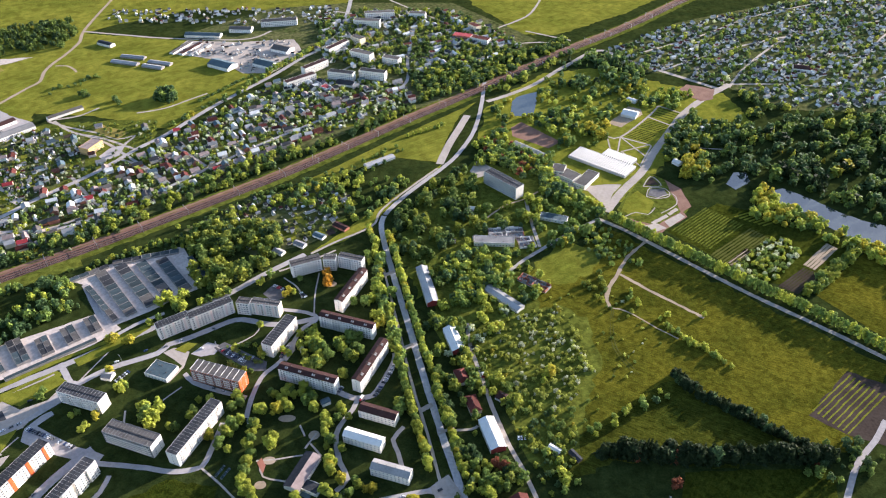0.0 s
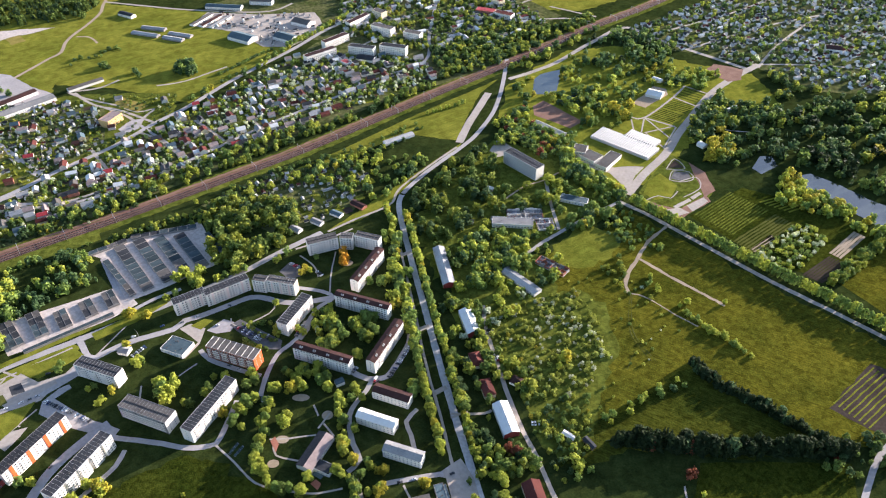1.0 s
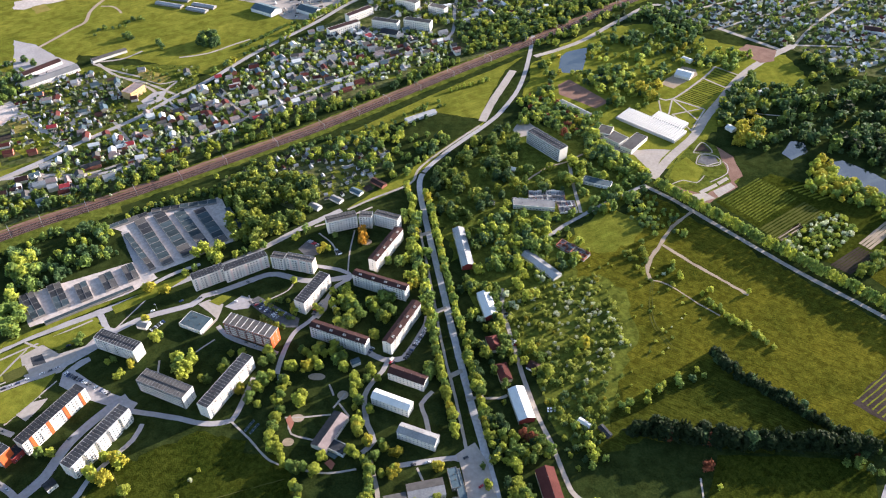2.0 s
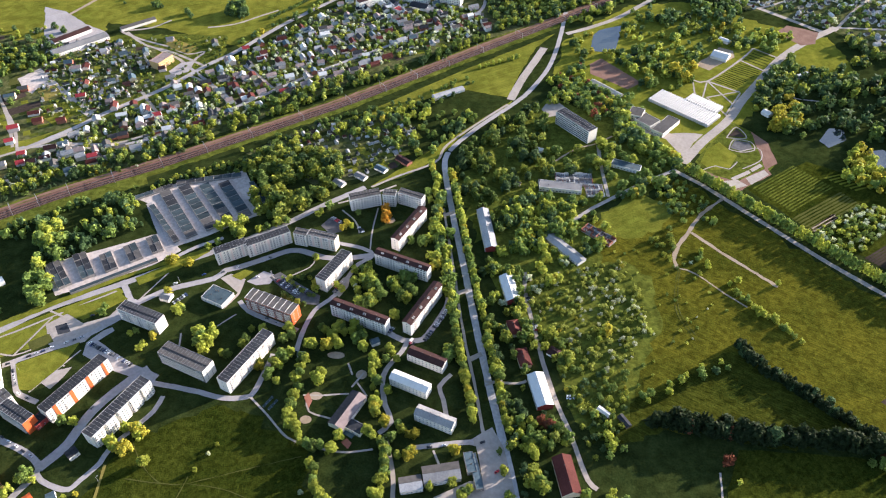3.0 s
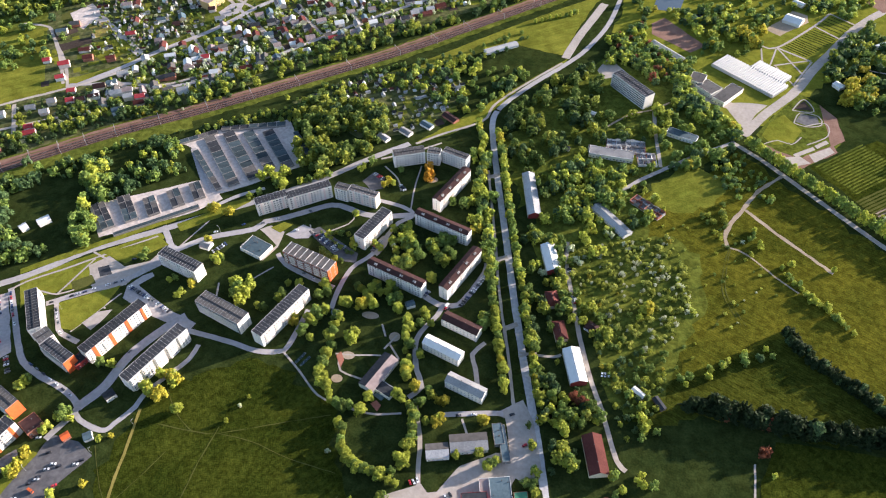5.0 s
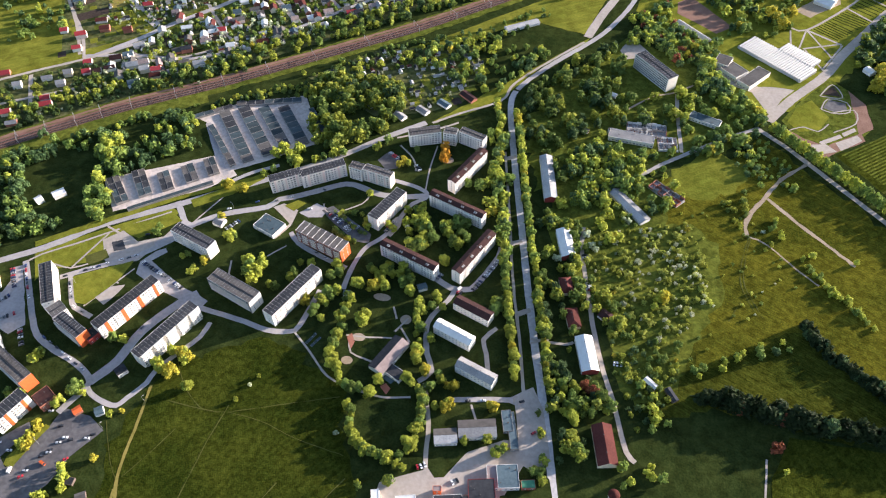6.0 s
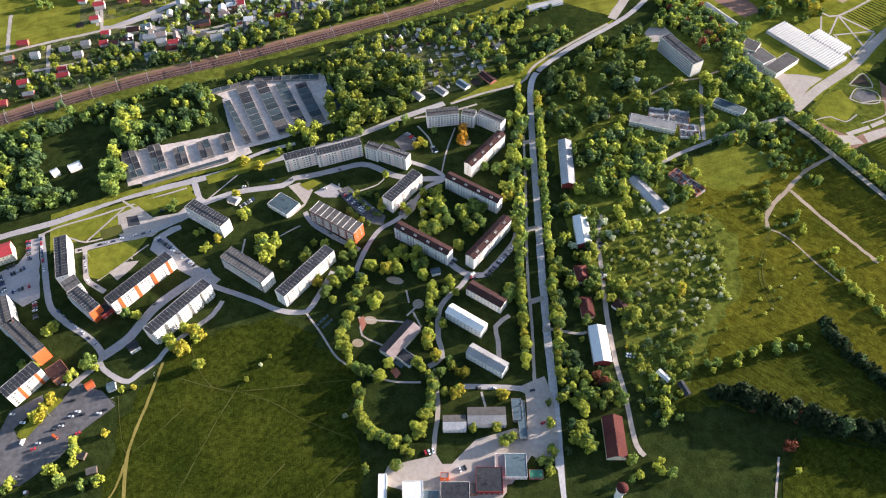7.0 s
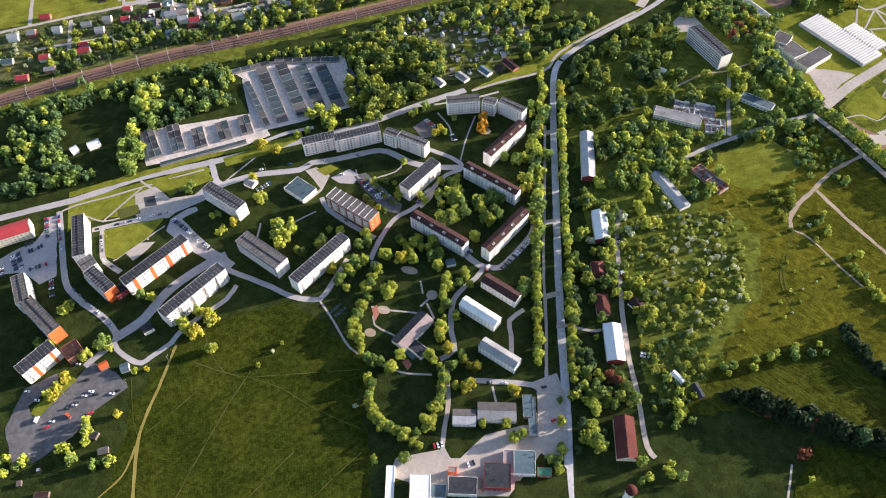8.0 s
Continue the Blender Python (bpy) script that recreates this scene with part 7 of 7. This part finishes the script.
wood("hedge_east", [(217, 470), (224, 469), (239, 447), (271, 423), (303, 392), (328, 373), (326, 367), (301, 385), (265, 415), (233, 440), (218, 459)], 260, 8.5, "tall dark hedge across the meadow", ((CONIFER, 5), (DARK, 1)), ("tall", "fir"), seed=37, gap=1.6)
wood("hedge_south", [(132, 378), (153, 385), (205, 378), (270, 377), (328, 373), (326, 366), (268, 370), (221, 367), (200, 369), (152, 373)], 300, 15, "dark hedge of dense trees", ((CONIFER, 8), (DARK, 0.15), (COPPER, 0.06)), ("tall", "fir"), seed=38, gap=1.8)
wood("allotment_trees", [(-310, 711), (-249, 776), (-140, 809), (-115, 769), (-133, 710), (-165, 684), (-221, 666), (-281, 696)], 190, 4, "fruit trees in the allotments", ((MID, 4), (FRESH, 3), (DARK, 1), (BLOSSOM, 3)), ("far",), seed=39, gap=3)
wood("west_garden_trees", [(-709, 960), (-611, 966), (-539, 955), (-493, 858), (-524, 802), (-603, 752)], 330, 3.6, "garden bushes in the allotments", ((MID, 4), (FRESH, 3), (DARK, 2), (BLOSSOM, 3)), ("far",), seed=40, gap=2.5)

wood("east_avenue_gardens", [(-30, 643), (-6, 656), (4, 552), (23, 467), (40, 384), (66, 355), (33, 293), (16, 290), (2, 378), (-13, 489)], 62, 10.5, "garden trees east of the avenue", ALL, seed=41)
wood("west_avenue_strip", [(-88, 654), (-69, 667), (-45, 529), (-33, 459), (-47, 485), (-64, 550)], 60, 10.5, "trees west of the avenue", ALL, seed=42)
wood("garage_back_trees", [(-401, 653), (-314, 703), (-299, 677), (-344, 669), (-408, 621)], 60, 6, "bushes behind the garages", ALL, seed=43)
wood("road_shrubs", [(39, 590), (98, 646), (110, 643), (91, 614), (126, 602), (63, 552)], 30, 6, "shrubs along the field lane", ALL, ("round", "bush"), seed=44)
wood("office_trees", [(127, 823), (135, 846), (171, 776), (200, 752), (194, 715), (171, 748), (141, 777)], 70, 11.5, "trees round the nursery yard", ALL, ("tall", "round"), seed=45, wide=1.2)
wood("shed_trees", [(16, 586), (39, 607), (74, 620), (109, 616), (102, 582), (74, 562), (29, 555)], 26, 10, "trees round the sheds", ALL, seed=46)
wood("plot_bushes", [(324, 632), (377, 673), (407, 683), (414, 650), (364, 601), (341, 606)], 130, 4.5, "bushes partly in blossom on the plots", ((MID, 4), (FRESH, 3), (BLOSSOM, 2)), ("bush",), seed=47)
wood("plot_windbreak", [(382, 578), (405, 596), (457, 644), (477, 660), (479, 649), (436, 609), (397, 577)], 60, 10, "windbreak of dense trees between fields", ((MID, 3), (FRESH, 3)), seed=48, gap=3)
wood("corner_trees", [(310, 379), (344, 390), (383, 390), (368, 361), (329, 345), (295, 351)], 24, 8, "trees round the corner lane", ((MID, 4), (DARK, 3), (COPPER, 1)), seed=49)
cluster([(-585, 1096), (-578, 1087), (-584, 1087), (-522, 1068), (-515, 1058)], 2, 9, ((DARK, 3), (MID, 1)), 3, "in the open meadow")
cluster([(-637, 1118), (-627, 1122), (-617, 1127), (-611, 1144), (-609, 1155), (-598, 1153), (-590, 1162), (-583, 1162), (-641, 1105)], 2, 5, ((DARK, 2), (MID, 2)), 5, "in a ditch through the meadow", "bush")
cluster([(-455, 1079), (-452, 1090), (-444, 1086), (-437, 1080), (-429, 1072), (-442, 1068), (-448, 1064), (-457, 1071), (-434, 1064)], 2, 15, ((DARK, 4), (MID, 1)), 4, "in a tall clump by the meadow lane")
wood("highway_hedge", [(-363, 1061), (-291, 1167), (-317, 1101), (-345, 1061), (-390, 995), (-417, 969)], 40, 8, "roadside trees", ALL, ("far",), seed=51)
# Dark grass laid where the south hedge's shadow falls, shade put into its colour.
patch("dark_field", [(200, 360), (224, 361), (267, 362), (324, 361), (306, 299), (183, 281), (185, 324)], ROUGH, "rough field behind the hedge, hedge shade put into its colour", "field")
wood("suburb_copse", [(-847, 901), (-765, 945), (-717, 926), (-688, 888), (-716, 861), (-755, 841), (-794, 821)], 130, 10, "copse at the suburb edge", ALL, ("far",), seed=52)
wood("greenhouse_trees", [(58, 909), (102, 873), (158, 868), (150, 835), (122, 825), (73, 856), (44, 853)], 80, 9, "mixed trees by the nursery", ALL, seed=53)
wood("park_edge_trees", [(344, 958), (416, 1001), (467, 972), (536, 997), (543, 970), (441, 921), (360, 895)], 60, 9, "groups of park trees on lawns", ((DARK, 3), (MID, 3), (FRESH, 2)), ("far",), seed=54)
wood("park_avenue_trees", [(240, 855), (286, 925), (346, 966), (348, 940), (290, 869), (245, 826)], 16, 9, "trees along the park avenue", ALL, seed=55)
wood("college_row", [(134, 803), (154, 788), (193, 748), (188, 732), (146, 764)], 40, 9, "row of trees before the nursery", ALL, seed=56)
wood("field_shrubs", [(151, 605), (179, 626), (180, 576), (205, 557), (193, 547), (168, 567)], 22, 5, "shrubs along the dirt track", LIVE, ("bush",), seed=57)
wood("workshop_trees", [(26, 734), (106, 767), (119, 672), (93, 648), (55, 637), (31, 655), (19, 695)], 28, 11, "trees round the ruined workshop", ((MID, 4), (FRESH, 5), (DARK, 1)), ("round", "tall"), seed=60, wide=1.1)
wood("lane_trees", [(106, 767), (135, 785), (183, 742), (194, 715), (167, 686), (120, 656)], 55, 11.5, "trees between workshop and lane", ((MID, 5), (FRESH, 4), (DARK, 2), (GOLD, 0.3)), ("tall", "round"), seed=61, wide=1.2)
wood("college_back_trees", [(43, 910), (120, 956), (143, 892), (127, 833), (109, 817), (67, 870)], 60, 9, "garden trees behind the college", ((MID, 5), (FRESH, 3), (DARK, 3), (COPPER, 0.5)), seed=62)
wood("lane_thicket", [(167, 686), (200, 704), (226, 663), (226, 632), (195, 631), (168, 654)], 60, 6, "dark thicket beside the lined lane", ((MID, 5), (DARK, 4), (FRESH, 2)), ("round", "bush"), seed=63)
wood("clearing_trees", [(27, 637), (71, 650), (83, 637), (70, 609), (45, 587), (21, 603)], 40, 12, "trees round the clearing", ((MID, 4), (FRESH, 4), (DARK, 1)), seed=64)
wood("park_north_trees", [(203, 1194), (283, 1231), (367, 1198), (344, 1103), (257, 1084), (195, 1097)], 110, 12, "tall dark park trees", ((DARK, 6), (MID, 4), (CONIFER, 2)), ("far", "farfir"), seed=65)
wood("park_middle_trees", [(147, 1088), (258, 1089), (271, 1014), (233, 926), (149, 945), (135, 1009)], 55, 11, "park trees round the pond", ((DARK, 4), (MID, 4), (FRESH, 3), (YOUNG, 1), (COPPER, 0.3)), ("far",), seed=66)
wood("park_road_trees", [(324, 1093), (409, 1070), (367, 1012), (317, 1023)], 50, 9, "mixed park trees by the broad avenue", ((MID, 4), (FRESH, 4), (DARK, 2)), ("far",), seed=67)
wood("park_east_trees", [(382, 1021), (464, 1068), (540, 1007), (526, 970), (444, 929), (367, 890), (307, 846), (316, 896)], 115, 12, "groups of park trees", ((DARK, 5), (MID, 5), (FRESH, 2), (GOLD, 0.6)), ("far",), seed=68)
wood("nursery_trees", [(56, 923), (91, 956), (168, 903), (168, 842), (135, 828), (92, 859), (53, 860)], 90, 8, "garden trees round the nursery", ((MID, 5), (FRESH, 3), (DARK, 2), (COPPER, 0.3)), ("far",), seed=69)
cluster([(338, 841), (345, 838), (330, 831), (336, 823), (358, 860), (336, 853), (220, 944), (226, 935), (234, 952)], 2, 15, ((GOLD, 3), (MID, 1)), 4, "in the park")
wood("rail_scrub", [(-697, 436), (-629, 494), (-585, 532), (-539, 571), (-473, 616), (-426, 649), (-419, 634), (-467, 605), (-518, 559), (-564, 523), (-618, 480), (-684, 421)], 230, 3.2, "rough scrub along the railway", ((MID, 5), (FRESH, 3), (DARK, 2)), ("bush",), seed=70, gap=2.2)
wood("rail_scrub_north", [(-724, 467), (-651, 523), (-605, 561), (-559, 602), (-508, 639), (-442, 680), (-445, 686), (-513, 647), (-564, 610), (-612, 571), (-658, 532), (-734, 478)], 190, 5, "dark bushes on the railway bank", ((DARK, 5), (MID, 4)), ("bush", "round"), seed=71, gap=2.5)
wood("west_suburb_trees", [(-763, 549), (-711, 602), (-648, 644), (-548, 709), (-425, 767), (-379, 700), (-510, 644), (-563, 608), (-609, 566), (-710, 485)], 240, 5.5, "garden trees and blossoming bushes", ((MID, 5), (DARK, 3), (FRESH, 3), (BLOSSOM, 2), (GOLD, 0.5)), ("round", "bush"), seed=72, gap=2.8)
wood("rail_south_trees", [(-326, 716), (-253, 788), (-145, 841), (-78, 905), (-48, 909), (-87, 849), (-141, 816), (-243, 753), (-287, 706)], 110, 6, "trees behind the railway verge", ((MID, 5), (DARK, 3), (FRESH, 2)), seed=73)
wood("west_plot_trees", [(-655, 877), (-598, 975), (-439, 1003), (-390, 837), (-449, 769), (-538, 714), (-590, 770)], 280, 4.2, "bushes and fruit trees on the plots", ((MID, 5), (FRESH, 3), (DARK, 3), (BLOSSOM, 1.5)), ("far",), seed=74, gap=2.5)
wood("west_plot_copse", [(-890, 966), (-706, 1007), (-654, 959), (-634, 903), (-711, 854), (-664, 816), (-657, 761), (-665, 734), (-715, 702)], 190, 9, "dense trees at the suburb edge", ((MID, 5), (DARK, 4), (FRESH, 2)), ("far", "round"), seed=75)
plant(300)

# ---- vehicles ----


def car_meshes():
    body, cabin = Geo(), Geo()
    prof = [(-2.1, 0.35), (2.1, 0.35), (2.15, 0.75), (1.1, 0.92), (-1.9, 0.95), (-2.15, 0.8)]
    for y, flip in ((-0.85, 0), (0.85, 1)):
        ring = [(x, y, z) for x, z in prof]
        body.face(ring if not flip else ring[::-1])
    for (x0, z0), (x1, z1) in zip(prof, prof[1:] + prof[:1]):
        body.face([(x1, -0.85, z1), (x0, -0.85, z0), (x0, 0.85, z0), (x1, 0.85, z1)])
    for wx in (-1.35, 1.3):
        for wy in (-0.86, 0.66):
            body.box(wx - 0.3, wx + 0.3, wy, wy + 0.2, -0.02, 0.5, 1, True)
    lo, hi = [(-1.8, -0.78), (0.95, -0.78), (0.95, 0.78), (-1.8, 0.78)], [(-1.35, -0.62), (0.25, -0.62), (0.25, 0.62), (-1.35, 0.62)]
    for i in range(4):
        j = (i + 1) % 4
        cabin.face([(*lo[i], 0.93), (*lo[j], 0.93), (*hi[j], 1.42), (*hi[i], 1.42)])
    roof = Geo().box(-1.35, 0.25, -0.62, 0.62, 1.40, 1.46)
    wheel = Geo()
    k = [(0.31 * math.cos(6.2832 * i / 8), 0.31 * math.sin(6.2832 * i / 8)) for i in range(8)]
    for i in range(8):
        (a, b), (c, d) = k[i], k[(i + 1) % 8]
        wheel.face([(a, -0.1, b), (c, -0.1, d), (c, 0.1, d), (a, 0.1, b)])
    wheel.face([(a, -0.1, b) for a, b in k]).face([(a, 0.1, b) for a, b in k[::-1]])
    return body, cabin, roof, wheel


BODY, CABIN, ROOF, WHEEL = car_meshes()
CABIN_ME, WHEEL_ME = CABIN.mesh("cabin", GLASS), WHEEL.mesh("wheel", RUBBER)
PAINT_NAMES = ("white", "silver", "black", "dark blue", "red", "grey")
CAR_ME = [(BODY.mesh("car", p, RUBBER), ROOF.mesh("car_roof", p)) for p in PAINTS]


def ground_at(x, y):
    """The height of the topmost sheet laid on the ground there."""
    z = 0.0
    for line, half, h in LAID:
        if h > z:
            if half == 0:
                z = h if inside(x, y, line) else z
            elif any((x - p[0]) ** 2 + (y - p[1]) ** 2 < (half + 2) ** 2 for p in line):
                for (ax, ay), (bx, by) in zip(line, line[1:]):
                    dx, dy = bx - ax, by - ay
                    k = max(0, min(1, ((x - ax) * dx + (y - ay) * dy) / (dx * dx + dy * dy + 1e-9)))
                    if (x - ax - k * dx) ** 2 + (y - ay - k * dy) ** 2 < half * half:
                        z = h
                        break
    return z


def car(x, y, turn, paint, size=1.0, where="parked in a yard"):
    ob = new("car", CAR_ME[paint][0])
    ob.matrix_basis = pose(x, y, ground_at(x, y) + 0.02 * size, 0, 0, turn) @ Matrix.Diagonal((size, size, size, 1))
    part("cabin", CABIN_ME, ob, "dark tinted glass")
    part("car_roof", CAR_ME[paint][1], ob)
    return tagged(ob, PAINT_NAMES[paint] + " passenger car " + where, "car", "parked cars")


def car_row(pts, gap, across, seed, fill=0.85, where="parked in a row"):
    """Cars along a line; across: parked at right angles to it."""
    rng = random.Random(seed)
    (ax, ay), (bx, by) = pts[0], pts[-1]
    L = math.hypot(bx - ax, by - ay)
    a = math.degrees(math.atan2(by - ay, bx - ax))
    for i in range(int(L / gap) + 1):
        if rng.random() < fill:
            k = i * gap / max(L, 0.1)
            car(ax + (bx - ax) * k + rng.uniform(-0.3, 0.3), ay + (by - ay) * k + rng.uniform(-0.3, 0.3), a + (90 if across else 0) + rng.choice((0, 180)) + rng.uniform(-3, 3), rng.choice((0, 0, 1, 1, 2, 2, 3, 4, 5, 5)), rng.uniform(0.95, 1.1), where)


for i, (line, gap, across) in enumerate((
    ([(-215, 510), (-183, 491)], 2.9, True), ([(-223, 509), (-193, 490)], 3.2, True), ([(-161, 498), (-156, 514)], 2.9, True), ([(-228, 462), (-192, 449)], 11.0, False),
    ([(-497, 337), (-480, 322)], 2.7, True), ([(-493, 340), (-476, 325)], 2.7, True), ([(-490, 349), (-485, 354)], 2.7, True), ([(-482, 343), (-475, 352)], 2.8, True), ([(-469, 326), (-458, 336)], 2.8, True), ([(-490, 380), (-473, 358)], 2.8, True), ([(-498, 323), (-487, 312)], 2.8, True),
    ([(-480, 386), (-452, 349)], 5.6, False), ([(-443, 321), (-432, 307)], 2.8, True), ([(-437, 383), (-411, 401)], 6.0, False), ([(-406, 405), (-383, 420)], 6.5, False), ([(-431, 381), (-415, 359)], 5.5, False), ([(-373, 413), (-345, 402)], 3.0, True), ([(-339, 399), (-325, 393)], 3.0, True),
    ([(-410, 354), (-393, 347)], 5.5, False), ([(-426, 322), (-364, 296)], 9.0, False), ([(-314, 469), (-305, 483)], 2.8, True), ([(-213, 505), (-187, 497)], 2.8, True), ([(-187, 606), (-175, 599)], 2.8, True), ([(-155, 593), (-148, 585)], 2.8, True), ([(-66, 444), (-48, 486)], 2.9, True),
    ([(-101, 450), (-96, 460)], 2.9, True), ([(-78, 442), (-74, 441)], 3.0, True), ([(-226, 378), (-222, 382)], 5.0, False), ([(-59, 335), (-32, 341)], 12.0, False), ([(28, 508), (30, 502)], 2.8, True), ([(36, 474), (38, 468)], 2.8, True), ([(64, 397), (71, 397)], 2.8, True),
    ([(-339, 346), (-332, 362)], 9.0, False), ([(-280, 514), (-266, 523)], 8.0, False), ([(-73, 275), (-67, 279)], 2.8, True), ([(-45, 269), (-40, 273)], 4.0, True), ([(-272, 559), (-233, 537)], 40.0, False), ([(-322, 494), (-295, 511)], 14.0, False), ([(-351, 456), (-347, 462)], 3.0, True),
    ([(-454, 388), (-443, 376)], 5.5, False), ([(34, 475), (37, 467)], 2.9, True))):
    car_row(line, gap, across, 100 + i)
for (x, y), paint in zip([(-351, 234), (-348, 239), (-343, 238), (-331, 242), (-328, 246), (-354, 227), (-354, 225), (-358, 221), (-338, 223), (-363, 208), (-364, 203), (-385, 220), (-397, 224), (-357, 247), (-5, 346), (8, 321), (-100, 537), (-243, 511), (-372, 257), (-386, 446)], (1, 0, 2, 0, 2, 2, 1, 2, 4, 1, 4, 0, 1, 2, 2, 4, 0, 0, 1, 2)):
    car(x, y, 28 + 7 * (paint - 2), paint, 1.05, "standing on asphalt")
for (x, y), turn, m, lab in zip([(-375, 206), (-353, 216), (-77, 445)], (100, -20, 60), (PLASTER, ORANGE, PLASTER), ("tall white delivery van on the car park", "orange delivery van on the car park", "white delivery van by the flats")):
    v = new("van", Geo().box(-2.6, 1.6, -1.0, 1.0, 0.4, 2.6, 0, True).solid([(1.6, -1.0), (2.6, -0.9), (2.6, 0.9), (1.6, 1.0)], 0.4, 1.5).mesh("van", m))
    v.matrix_basis = pose(x, y, ground_at(x, y), 0, 0, turn)
    part("windscreen", Geo().face([(2.45, -0.85, 1.5), (2.45, 0.85, 1.5), (1.62, 0.85, 2.4), (1.62, -0.85, 2.4)]).mesh("windscreen", GLASS), v)
    for wx in (-1.7, 1.6):
        for wy in (-0.9, 0.9):
            part("wheel", WHEEL_ME, v, at=(wx, wy, 0.33))
    tagged(v, lab, "van")
